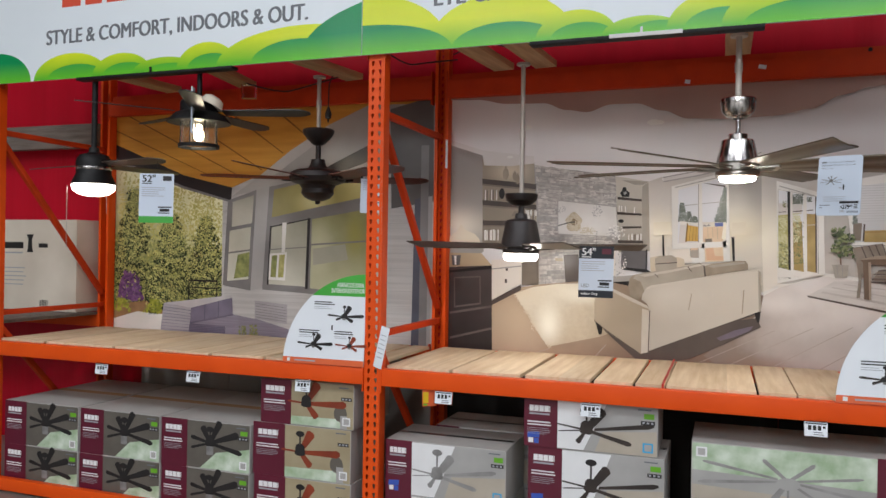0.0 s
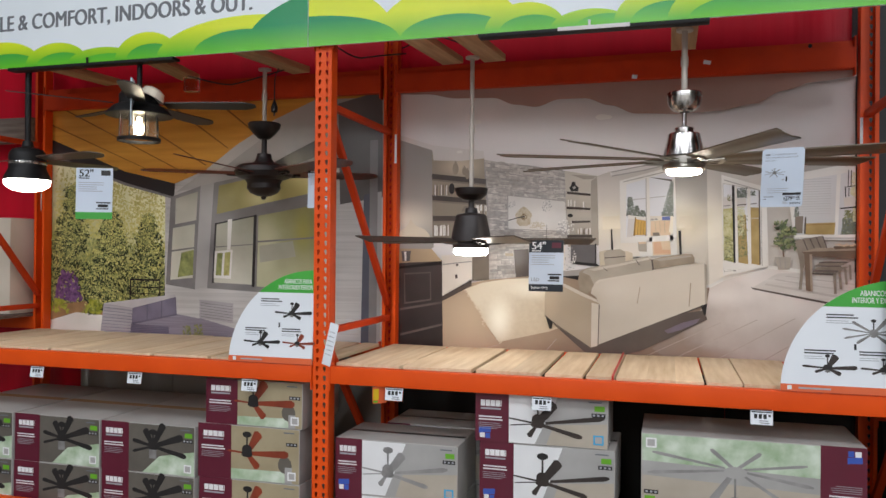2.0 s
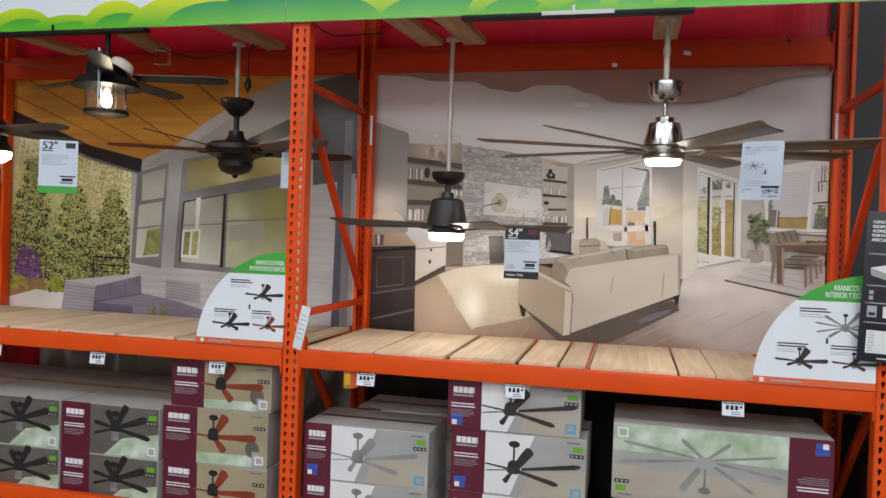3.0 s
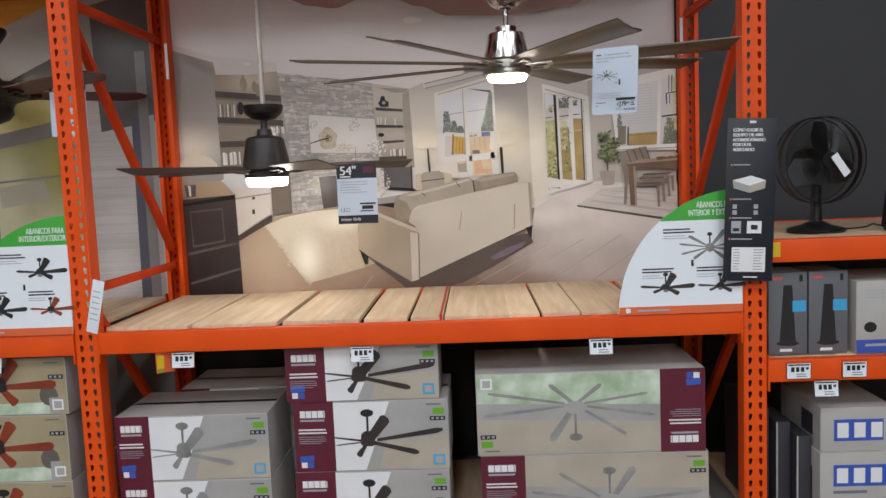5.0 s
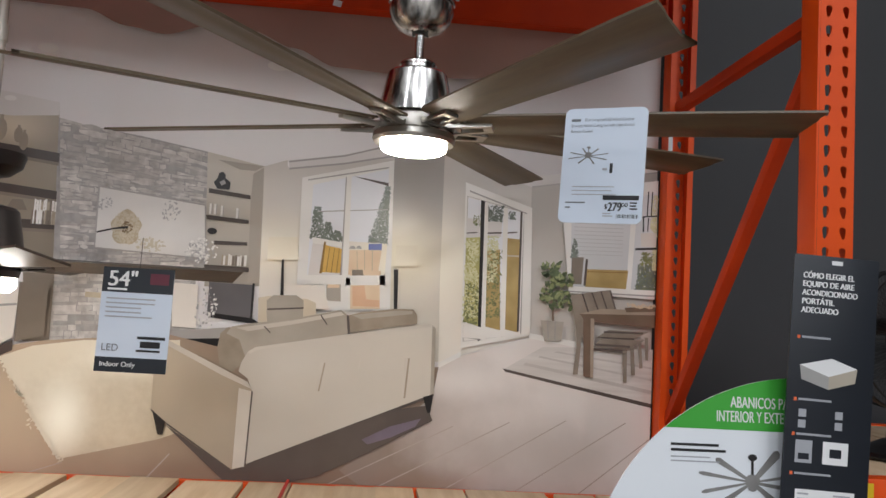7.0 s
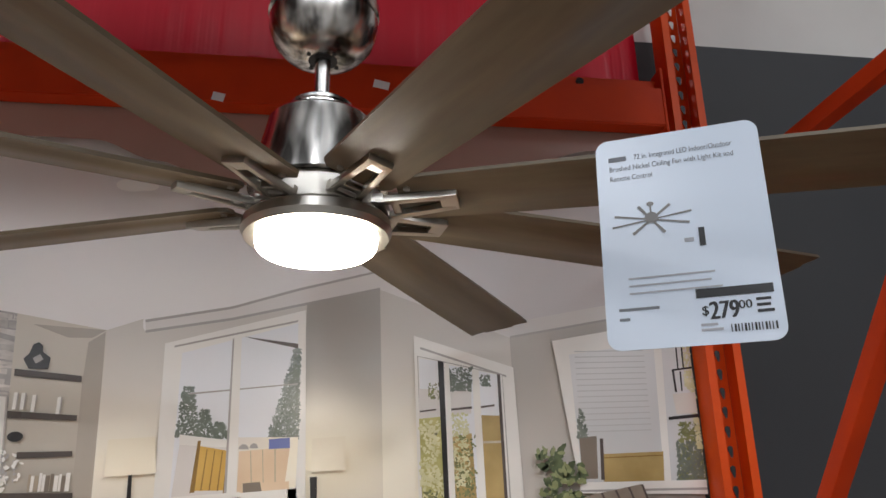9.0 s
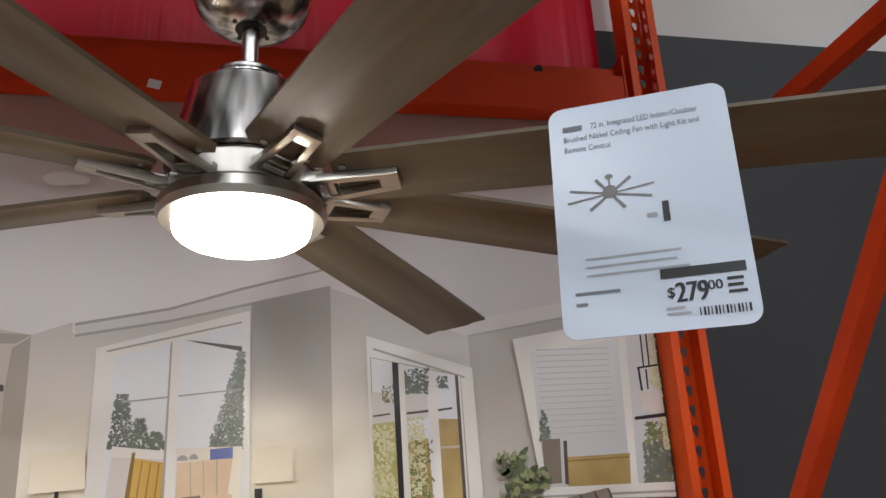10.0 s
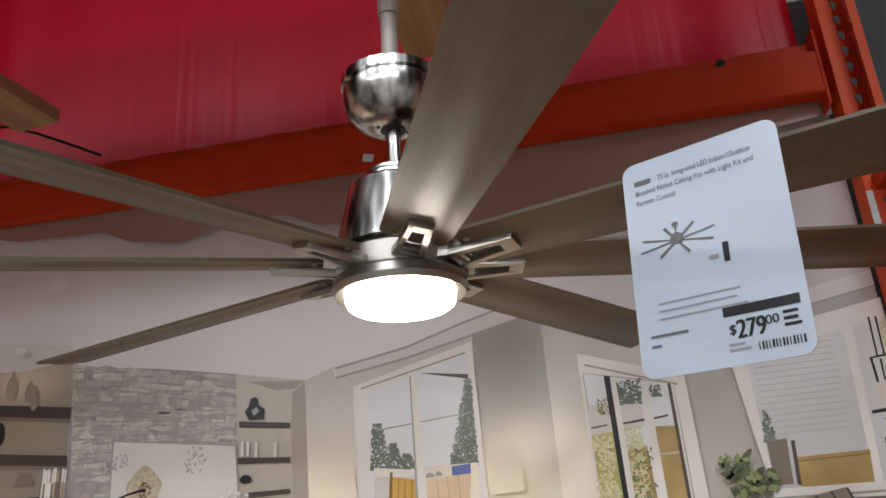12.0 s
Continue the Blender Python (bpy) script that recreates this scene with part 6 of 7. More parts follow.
i_pane_pale = photo("pale_pane", (206, 202, 186), (168, 166, 146), (-3.2, 1.5), (-3.0, 1.95), (), 6, 0.12)
i_pane_olive = photo("olive_pane", (150, 140, 84), (196, 184, 116), (-3.2, 2.2), (-2.7, 2.0), ((-2.9, 2.1, 0.2, 0.15, (222, 214, 160), 0.7),), 4, 0.12)
i_pane_green = photo("green_pane", (196, 194, 160), (150, 146, 96), (-2.9, 1.5), (-2.5, 1.95), ((-2.85, 1.72, 0.16, 0.3, (214, 212, 178), 0.8), (-2.55, 1.85, 0.12, 0.25, (168, 160, 78), 0.8)), 5, 0.12)
dabs("foliage_light", i_wood, A0 + 0.03, -3.73, 1.35, 2.34, 700, 0.012, 0.0)
dabs("foliage_gold", i_hedge_gold, A0 + 0.03, -3.73, 1.25, 2.10, 1500, 0.010, 0.0)
dabs("foliage_deep", i_mid, A0 + 0.03, -3.73, 1.25, 1.85, 1400, 0.010, 0.0)
dabs("far_branch_leaf", i_leaf_pale, A0 + 0.03, -3.75, 1.85, 2.36, 900, 0.013, 0.0)
dabs("far_branch_leaf", i_hedge_gold, A0 + 0.03, -3.75, 1.80, 2.32, 900, 0.010, 0.1)
tree_print(-3.88, 0.20, 1.27, 1.97, 150, 2)
tree_print(-4.60, 0.23, 1.26, 2.20, 210, 1)
tree_print(-4.22, 0.25, 1.24, 2.00, 210, 3)
p.shape("earth", i_earth, [(A0, 1.12), (-3.75, 1.22), (-3.75, 1.30), (-4.3, 1.31), (A0, 1.25)])
p.shape("path", i_path, [(A0, 1.04), (-4.22, 1.04), (-4.20, 1.18), (-4.55, 1.20), (A0, 1.13)])
dabs("purple_bush", i_bush, -4.76, -4.50, 1.30, 1.52, 160, 0.022, 0.45)
for x in (-4.72, -4.38, -4.14, -3.98):
    dabs("low_shrub", i_shrub, x - 0.11, x + 0.11, 1.20, 1.30, 70, 0.016, 0.6)
p.shape("house_wall", i_siding, [(-3.726, 2.115), (-3.637, 2.149), (-1.93, 2.75), (-1.93, 1.04), (-3.72, 1.04)])
p.many("siding_line", i_siding_line, [[(-3.70, z), (A1, z + 0.012), (A1, z + 0.016), (-3.70, z + 0.004)] for z in [1.10 + 0.055 * k for k in range(24)]])
p.shape("gable", i_gable, [(-3.637, 2.149), (-3.372, 2.316), (-3.113, 2.495), (-2.792, 2.676), (-2.457, 2.811), (-1.93, 2.8), (-1.93, 2.42), (-2.92, 2.283), (-3.249, 2.217)])
p.shape("gable_board", i_gable_light, [(-3.372, 2.316), (-3.113, 2.495), (-2.792, 2.676), (-2.745, 2.634), (-3.065, 2.431), (-3.298, 2.277)])
p.shape("timber_ceiling", i_plank, [(-4.8, 2.858), (-4.8, 2.56), (-4.8, 2.594), (-4.098, 2.321), (-3.639, 2.218), (-3.372, 2.316), (-3.113, 2.495), (-2.792, 2.676), (-2.457, 2.811), (-1.93, 2.8), (-1.93, 2.858)])
p.many("timber_joint", i_plank_dark, [[(-4.8, 2.704), (-3.842, 2.31), (-3.832, 2.31), (-4.8, 2.717)], [(-4.697, 2.835), (-3.542, 2.287), (-3.532, 2.291), (-4.67, 2.834)], [(-4.217, 2.843), (-3.373, 2.35), (-3.363, 2.354), (-4.186, 2.842)], [(-3.706, 2.828), (-3.184, 2.475), (-3.175, 2.479), (-3.676, 2.827)], [(-3.265, 2.815), (-2.975, 2.597), (-2.966, 2.601), (-3.236, 2.814)]])
p.shape("fascia", i_beam, [(-4.8, 2.56), (-4.8, 2.594), (-4.098, 2.321), (-3.639, 2.218), (-3.646, 2.115), (-4.096, 2.233), (-4.8, 2.476), (-4.8, 2.46)])
p.shape("fascia_edge", i_trim, [(-4.8, 2.476), (-4.096, 2.233), (-3.646, 2.115), (-3.646, 2.098), (-4.095, 2.211), (-4.8, 2.453)])
p.shape("shaded_gable", i_dim, [(-2.28, 2.773), (-1.942, 2.85), (-1.93, 2.095), (-2.26, 2.045)])
p.shape("corner_board", i_slate, [(-2.076, 2.11), (-2.004, 2.126), (-2.01, 1.049), (-2.091, 1.044)])
p.shape("corner_board", i_gable, [(-1.991, 2.126), (-1.94, 2.134), (-1.942, 1.052), (-1.997, 1.049)])
p.shape("dark_eave", i_beam, [(-2.921, 2.304), (-2.449, 2.517), (-2.446, 2.395), (-2.919, 2.241)])
p.shape("window_small", i_trim, [(-3.676, 2.115), (-3.412, 2.196), (-3.454, 1.406), (-3.712, 1.441)])
p.shape("pane", i_pane_grey, [(-3.631, 2.102), (-3.436, 2.154), (-3.449, 1.936), (-3.635, 1.904)])
p.shape("pane", i_pane_pale, [(-3.654, 1.874), (-3.458, 1.906), (-3.476, 1.482), (-3.673, 1.463)])
p.shape("pane_garden", i_mid, [(-3.575, 1.686), (-3.467, 1.709), (-3.472, 1.517), (-3.609, 1.496)])
p.many("pane_bar", i_trim, [[(-3.665, 1.705), (-3.463, 1.731), (-3.462, 1.718), (-3.664, 1.692)], [(-3.673, 1.476), (-3.476, 1.495), (-3.475, 1.478), (-3.673, 1.459)]])
p.shape("corner_post", i_post_light, [(-3.412, 2.196), (-3.287, 2.222), (-3.333, 1.436), (-3.454, 1.406)])
p.shape("window_large", i_trim, [(-3.297, 2.218), (-2.445, 2.37), (-2.419, 1.377), (-3.347, 1.418)])
p.shape("pane", i_pane_olive, [(-3.253, 2.196), (-2.919, 2.258), (-2.444, 2.321), (-2.439, 2.126), (-2.914, 2.05), (-3.271, 1.98)])
p.shape("transom", i_trim, [(-2.914, 2.05), (-2.439, 2.138), (-2.437, 2.056), (-2.912, 1.983)])
p.shape("pane", i_pane_pale, [(-3.274, 1.908), (-2.953, 1.966), (-2.968, 1.452), (-3.295, 1.463)])
p.shape("pane", i_pane_green, [(-2.916, 1.966), (-2.437, 2.044), (-2.42, 1.405), (-2.925, 1.441)])
p.many("pane_edge", i_beam, [[(-3.279, 1.912), (-2.949, 1.97), (-2.949, 1.962), (-3.278, 1.9)], [(-3.284, 1.912), (-3.269, 1.912), (-3.29, 1.458), (-3.305, 1.458)], [(-2.954, 1.974), (-2.93, 1.975), (-2.944, 1.436), (-2.967, 1.435)]])
p.many("pane_bar", i_trim, [[(-3.293, 1.734), (-2.962, 1.757), (-2.962, 1.749), (-3.293, 1.726)], [(-2.925, 1.779), (-2.43, 1.812), (-2.43, 1.8), (-2.925, 1.766)]])
p.shape("inner_window", i_white, [(-3.283, 1.7), (-3.13, 1.712), (-3.143, 1.493), (-3.291, 1.497)])
p.shape("inner_glass", i_mid, [(-3.263, 1.684), (-3.215, 1.689), (-3.225, 1.516), (-3.273, 1.518)])
p.shape("inner_glass", i_hedge, [(-3.196, 1.69), (-3.148, 1.695), (-3.158, 1.518), (-3.206, 1.516)])
p.shape("pale_column", i_white, [(-3.174, 1.939), (-3.136, 1.943), (-3.149, 1.712), (-3.177, 1.711)])
p.many("reflection", i_pane_pale, [[(-2.905, 1.742), (-2.631, 1.78), (-2.606, 1.665), (-2.902, 1.617)]])
p.shape("downpipe", i_trim, rect(-2.03, -1.97, 1.05, 2.5))
p.many("railing", i_beam, [rect(-4.04, -3.76, 1.465, 1.478), rect(-4.04, -4.03, 1.28, 1.47), rect(-3.77, -3.76, 1.28, 1.47), rect(-4.04, -3.76, 1.41, 1.418), rect(-4.04, -3.76, 1.36, 1.366)])
p.shape("porch_table", i_wicker, [(-3.68, 1.12), (-3.40, 1.19), (-3.10, 1.12), (-3.10, 1.04), (-3.68, 1.04)])
p.shape("wicker_bench", i_bench, [(-3.41, 1.19), (-3.12, 1.16), (-3.12, 1.31), (-3.41, 1.33)])
p.many("bench_lines", i_trim, [[(-3.40, 1.20 + 0.021 * k), (-3.13, 1.176 + 0.021 * k), (-3.13, 1.180 + 0.021 * k), (-3.40, 1.205 + 0.021 * k)] for k in range(6)])
p.shape("sofa_inner_back", i_seat, [(-4.01, 1.255), (-3.62, 1.345), (-3.61, 1.20), (-4.02, 1.12)])
p.many("sofa_joint", i_deep_lilac, [[(x, 1.255 + 0.23 * (x + 4.01)), (x + 0.008, 1.257 + 0.23 * (x + 4.01)), (x + 0.006, 1.125 + 0.2 * (x + 4.01)), (x - 0.002, 1.123 + 0.2 * (x + 4.01))] for x in (-3.88, -3.75)])
p.shape("sofa_seat", i_wicker, [(-4.02, 1.125), (-3.61, 1.215), (-3.40, 1.185), (-3.68, 1.115)])
p.shape("sofa_crease", i_deep_lilac, [(-4.02, 1.120), (-3.61, 1.205), (-3.61, 1.217), (-4.02, 1.132)])
p.shape("sofa_front", i_deep_lilac, [(-4.04, 1.045), (-3.68, 1.040), (-3.68, 1.115), (-4.02, 1.125)])
p.many("sofa_weave", i_seat, [rect(-4.03, -3.69, 1.056 + 0.013 * k, 1.061 + 0.013 * k) for k in range(5)])
p.shape("sofa_arm_side", i_bench, [(-4.31, 1.045), (-4.03, 1.045), (-4.01, 1.25), (-4.28, 1.28)])
p.many("wicker_lines", i_wicker, [[(-4.305 + 0.004 * k, 1.065 + 0.026 * k), (-4.027 + 0.003 * k, 1.063 + 0.023 * k), (-4.027 + 0.003 * k, 1.068 + 0.023 * k), (-4.305 + 0.004 * k, 1.070 + 0.026 * k)] for k in range(8)])
p.shape("sofa_top", i_bench_light, [(-4.28, 1.28), (-4.01, 1.25), (-3.62, 1.345), (-3.625, 1.365)])
for x in (-3.52, -3.42):
    dabs("small_plant", i_garden, x - 0.04, x + 0.04, 1.06, 1.14, 40, 0.010, 0.3)


# ---- banner over the bays ----
hill_light = fade("lime_hill", (96, 190, 44), (222, 236, 40), (0, 2.87), (0, 3.02), 3, 0.05)
hill_green = fade("green_hill", (104, 196, 44), (14, 146, 84), (0, 2.87), (0, 3.00), 3, 0.05)
BAN, BZ = FRONT - 0.03, 2.862
def banner(x0, x1, hills, words, xw, zw, wide, over):
    b = thing("header_banner", "white vinyl header banner with green hills over the fans", "banner", group="header banners")
    part("panel", bm_box(bmesh.new(), x0, x1, BAN, BAN + 0.012, BZ, 3.75, 0.002), banner_white, b)
    for k, (a, c, h, kind) in enumerate(hills):
        cx, rx = (a + c) / 2, (c - a) / 2
        pts = [(min(max(x, x0), x1), z) for x, z in arc(cx, BZ, rx, h, 0, 180, 22)]
        y = BAN - 0.0004 * (k + 1)
        hill = flat("hill", pts, hill_green if kind == "g" else hill_light, b, y)
        if kind == "l":
            flat("hill_shade", [(min(max(x, x0), x1), z) for x, z in arc(cx + rx * 0.15, BZ, rx * 0.78, h * 0.55, 0, 180, 18)], hill_green, hill, y - 0.0002)
    lettering(words, xw, zw, 0.098, text_grey, b, BAN - 0.0005, wide, bold=0.009)
    for a, c in over:
        flat("letter_bar", rect(a, c, zw + 0.245, zw + 0.36), text_red, b, BAN - 0.0005)
    return b


banner(POSTS[0] - 0.05, -1.953, ((-5.1, -4.47, 0.21, "g"), (-4.44, -3.80, 0.17, "l"), (-3.93, -3.45, 0.14, "l"), (-3.60, -3.10, 0.09, "l"), (-3.25, -2.80, 0.16, "l"), (-2.95, -1.75, 0.21, "y"), (-2.70, -2.05, 0.13, "g"), (-2.36, -0.9, 0.34, "g")),
       "STYLE & COMFORT, INDOORS & OUT.", -4.34, 3.10, 2.02, ((-4.20, -4.04), (-4.0, -3.86), (-3.82, -3.66), (-3.62, -3.46), (-3.40, -3.26)))
banner(-1.949, POSTS[2] + 0.05, ((-1.55, -0.72, 0.28, "y"), (-2.35, -1.42, 0.325, "y"), (-2.5, -1.40, 0.17, "g"), (-1.40, -0.80, 0.12, "g"), (-0.93, -0.50, 0.15, "l"), (-0.58, -0.18, 0.09, "y"), (-0.45, -0.15, 0.06, "g"), (-0.26, 0.20, 0.18, "l"), (0.0, 1.10, 0.26, "y"), (0.1, 0.75, 0.11, "g"), (0.62, 1.9, 0.24, "g")),
       "EYE-CATCHING", -1.52, 3.105, 0.84, ())
for x0, x1, extra in ((-4.06, -2.83, False), (-0.96, 0.20, True)):
    t = thing("track_bar", "black slim mounting track under the banner", "track bar")
    part("rail", bm_box(bmesh.new(), x0, x1, BAN - 0.012, BAN + 0.058, BZ - 0.020, BZ - 0.001, 0.003), matte_black, t)
    if extra:
        part("cover_strip", bm_box(bmesh.new(), x0 + 0.42, x0 + 0.78, BAN - 0.017, BAN - 0.012, BZ - 0.018, BZ + 0.002, 0.001), white_wall, t, "bright white cover strip")
    part("clip", bm_box(bmesh.new(), (x0 + x1) / 2 - 0.006, (x0 + x1) / 2 + 0.006, BAN - 0.016, BAN - 0.008, BZ - 0.005, BZ + 0.03, 0.001), white_wall if extra else matte_black, t)


# ---- cartons ----
def printed_blades(parent, cx, cz, blades, mat, y):
    """Blades of a pictured fan: bearing, length, half widths at root and tip."""
    for k, (a, L, r0, r1) in enumerate(blades):
        d = Vector((math.cos(radians(a)), math.sin(radians(a))))
        n = Vector((-d.y, d.x))
        s, e = d * L * 0.12, d * L
        q = d * L * 0.92
        pts = [(cx + s.x - n.x * r0, cz + s.y - n.y * r0), (cx + q.x - n.x * r1, cz + q.y - n.y * r1), (cx + e.x - n.x * r1 * 0.4, cz + e.y - n.y * r1 * 0.4),
               (cx + e.x + n.x * r1 * 0.5, cz + e.y + n.y * r1 * 0.5), (cx + q.x + n.x * r1, cz + q.y + n.y * r1), (cx + s.x + n.x * r0, cz + s.y + n.y * r0)]
        flat("printed_blade", pts, mat, parent, y - 0.0001 * k)


FIVE = [(172, 0.16, 0.005, 0.004), (186, 0.15, 0.003, 0.003), (52, 0.145, 0.020, 0.026), (8, 0.35, 0.007, 0.013), (-14, 0.24, 0.008, 0.013), (-125, 0.085, 0.006, 0.015)]
ROUND = [(176, 0.13, 0.005, 0.006), (58, 0.15, 0.014, 0.030), (2, 0.27, 0.012, 0.022), (-48, 0.11, 0.014, 0.022)]
DUSK = [(168, 0.15, 0.008, 0.013), (195, 0.15, 0.006, 0.009), (62, 0.16, 0.014, 0.024), (18, 0.22, 0.013, 0.023), (-12, 0.24, 0.009, 0.016), (120, 0.12, 0.014, 0.022)]
EIGHT = [(188, 0.33, 0.005, 0.007), (171, 0.36, 0.005, 0.009), (218, 0.15, 0.008, 0.010), (-40, 0.15, 0.008, 0.010), (-9, 0.40, 0.005, 0.008), (6, 0.42, 0.005, 0.009), (148, 0.27, 0.006, 0.009), (56, 0.20, 0.011, 0.019)]


def fan_carton(x0, x1, y, z, h, depth, style, label, flip=False, tilt=0.0, group="fan cartons"):
    w = (x1 - x0) / 2
    m = pose((x0 + x1) / 2, y, z, 0, 0, tilt)
    if flip:
        m = m @ pose(0, 0, h, 0, 180, 0)
    c = thing("fan_carton", label, "carton", m, group=group)
    part("box", bm_box(bmesh.new(), -w, w, 0, depth, 0, h, 0.004), carton_white, c)
    part("top_tape", bm_box(bmesh.new(), -w * 0.98, w * 0.98, depth * 0.46, depth * 0.54, h, h + 0.0008), carton_brown if style == "dusk" else clear_plastic, c)
    flat("front_print", rect(-w + 0.004, w - 0.004, 0.004, h - 0.004), {"five": photo_cool, "brown": photo_cool, "round": photo_beige, "dusk": photo_dusk, "eight": photo_cool}[style], c, -0.0006)
    mw = {"five": 0.225, "brown": 0.26, "round": 0.335, "dusk": 0.30, "eight": 0.195}[style] * 2 * w
    xm = -w + mw
    flat("maroon_panel", rect(-w, xm, 0, h), maroon, c, -0.0014)
    # picture's background
    if style == "eight":
        flat("printed_leaves", [(xm, 0.004), (w - 0.004, 0.004), (w - 0.004, h * 0.36), (xm, h * 0.42)], photo_green, c, -0.0010)
        flat("printed_ceiling", [(xm, h * 0.62), (w - 0.004, h * 0.55), (w - 0.004, h - 0.006), (xm, h - 0.006)], photo_warm, c, -0.0010)
        cx, cz, bl, mat, hub = xm + (w - xm) * 0.46, h * 0.40, EIGHT, print_blade_grey, photo_cool
    elif style == "round":
        flat("printed_window", [(xm, 0.004), (w - 0.08, 0.004), (w - 0.10, h * 0.22), (xm, h * 0.20)], photo_green, c, -0.0010)
        flat("printed_palm", arc(w * 0.72, h * 0.34, 0.045, 0.05, 0, 340, 10), photo_dusk, c, -0.0011)
        flat("printed_post", rect(w * 0.72, w * 0.86, 0.004, h * 0.30), photo_cool, c, -0.0012)
        cx, cz, bl, mat, hub = xm + 0.105, h * 0.50, ROUND, print_blade_red, print_black
    elif style == "dusk":
        flat("printed_floor", [(xm + 0.10, 0.004), (w - 0.004, 0.004), (w - 0.004, h * 0.50), (xm + 0.22, h * 0.36)], photo_green, c, -0.0010)
        cx, cz, bl, mat, hub = xm + 0.175, h * 0.55, DUSK, print_black, print_black
    else:
        flat("printed_wall", [(xm, 0.004), (xm + 0.14, 0.004), (xm + 0.26, h - 0.006), (xm, h - 0.006)], ink_white, c, -0.0010)
        flat("printed_ceiling", [(xm + 0.20, 0.004), (w - 0.004, 0.004), (w - 0.004, h * 0.5), (xm + 0.24, h * 0.42)], photo_warm, c, -0.0011)
        cx, cz = xm + 0.155, h * 0.42
        bl, mat, hub = FIVE, print_blade_grey if style == "five" else print_blade_dark, print_steel if style == "five" else print_blade_dark
    printed_blades(c, cx, cz, bl, mat, -0.0015)
    flat("printed_motor", [(cx - 0.036, cz - 0.012), (cx - 0.020, cz - 0.022), (cx + 0.020, cz - 0.022), (cx + 0.036, cz - 0.012), (cx + 0.030, cz + 0.036), (cx + 0.014, cz + 0.050), (cx - 0.014, cz + 0.050), (cx - 0.030, cz + 0.036)] if style != "eight" else arc(cx, cz + 0.012, 0.055, 0.030, 0, 350, 16), hub, c, -0.0028)
    top = cz + 0.15 if style == "eight" else min(cz + 0.135, h - 0.05)
    flat("printed_rod", rect(cx - 0.005, cx + 0.005, min(cz, top), max(cz, top)), hub if style != "eight" else print_steel, c, -0.0027)
    flat("printed_canopy", arc(cx, top, 0.030, 0.018, 0, 350, 16), print_steel if style in ("five", "eight") else print_black, c, -0.0029)
    if style == "dusk":
        flat("printed_lantern", rect(cx - 0.026, cx + 0.026, cz - 0.075, cz - 0.02), print_steel, c, -0.0029)
    # brand block, small print, labels
    bx = -w + mw * 0.16
    flat("brand_bar", rect(bx, bx + mw * 0.62, h - 0.075, h - 0.042), ink_white, c, -0.0020)
    for k in range(4):
        flat("brand_gap", rect(bx + mw * (0.13 + 0.15 * k), bx + mw * (0.145 + 0.15 * k), h - 0.076, h - 0.041), maroon, c, -0.0024)
    flat("brand_line", rect(bx, bx + mw * 0.60, h - 0.092, h - 0.083), ink_pale, c, -0.0020)
    bars(c, -w + mw * 0.10, -w + mw * 0.92, h - 0.128, 2, 0.015, ink_white, -0.0020, 0.007, 11)
    bars(c, -w + mw * 0.10, -w + mw * 0.86, h - 0.164, 4, 0.010, ink_pale, -0.0020, 0.0025, 12)
    if style in ("five", "brown", "eight"):
        flat("blue_label", [(-w + 0.02, 0.045), (-w + 0.02, 0.075), (-w + 0.085, 0.080), (-w + 0.085, 0.050)], label_blue, c, -0.0020)
        flat("small_label", rect(-w + 0.025, -w + 0.052, 0.020, 0.046), ink_white, c, -0.0022)
        flat("flag_label", rect(-w + 0.056, -w + 0.082, 0.018, 0.046), label_blue, c, -0.0022)
    if style != "round":
        flat("green_label", rect(w - 0.070, w - 0.018, h - 0.070, h - 0.042), label_green, c, -0.0030)
    flat("spec_label", rect(w - 0.085, w - 0.014, h - 0.100, h - 0.080), print_black, c, -0.0030)
    for k in range(3):
        flat("spec_mark", rect(w - 0.078 + 0.022 * k, w - 0.066 + 0.022 * k, h - 0.095, h - 0.085), ink_pale, c, -0.0034)
    bars(c, w - 0.10, w - 0.014, h - 0.020, 1, 0.01, text_grey, -0.0030, 0.007, 13)
    flat("corner_label", rect(w - 0.075, w - 0.022, 0.022, 0.072), label_cyan if style in ("five", "brown") else ink_white, c, -0.0030)
    flat("corner_label_inner", rect(w - 0.066, w - 0.030, 0.030, 0.064), photo_cool, c, -0.0034)
    return c


BOX_Y = 4.425
B0 = 0.026
pale = "white fan carton with maroon panel and a pale steel fan picture"
brown = "white fan carton with maroon panel and a brown-bladed fan picture"
cherry = "white fan carton with maroon panel and a cherry-bladed fan picture"
dusk = "white fan carton with maroon panel and a dark lantern fan picture"
big = "wide white fan carton with maroon panel and an eight-bladed fan picture"
for z in (B0, B0 + 0.311):
    fan_carton(-1.800, -1.080, BOX_Y, z, 0.310, 0.42, "five", pale, tilt=0.4 if z > 0.1 else -0.3)
fan_carton(-1.66, -0.98, BOX_Y + 0.46, B0, 0.310, 0.42, "five", pale)
fan_carton(-1.66, -0.98, BOX_Y + 0.46, B0 + 0.311, 0.310, 0.42, "five", pale)
for k, z in enumerate((B0, B0 + 0.333)):
    fan_carton(-0.963 + 0.006 * k, -0.248 + 0.006 * k, BOX_Y, z, 0.332, 0.45, "brown", brown, tilt=-0.5 * k)
fan_carton(-0.980, -0.278, BOX_Y - 0.005, B0 + 0.667, 0.265, 0.45, "brown", brown, tilt=0.6)
fan_carton(-0.100, 0.935, BOX_Y, B0, 0.385, 0.50, "eight", big)
fan_carton(-0.112, 0.922, BOX_Y, B0 + 0.386, 0.385, 0.50, "eight", "wide white fan carton standing upside down with an eight-bladed fan picture", flip=True)
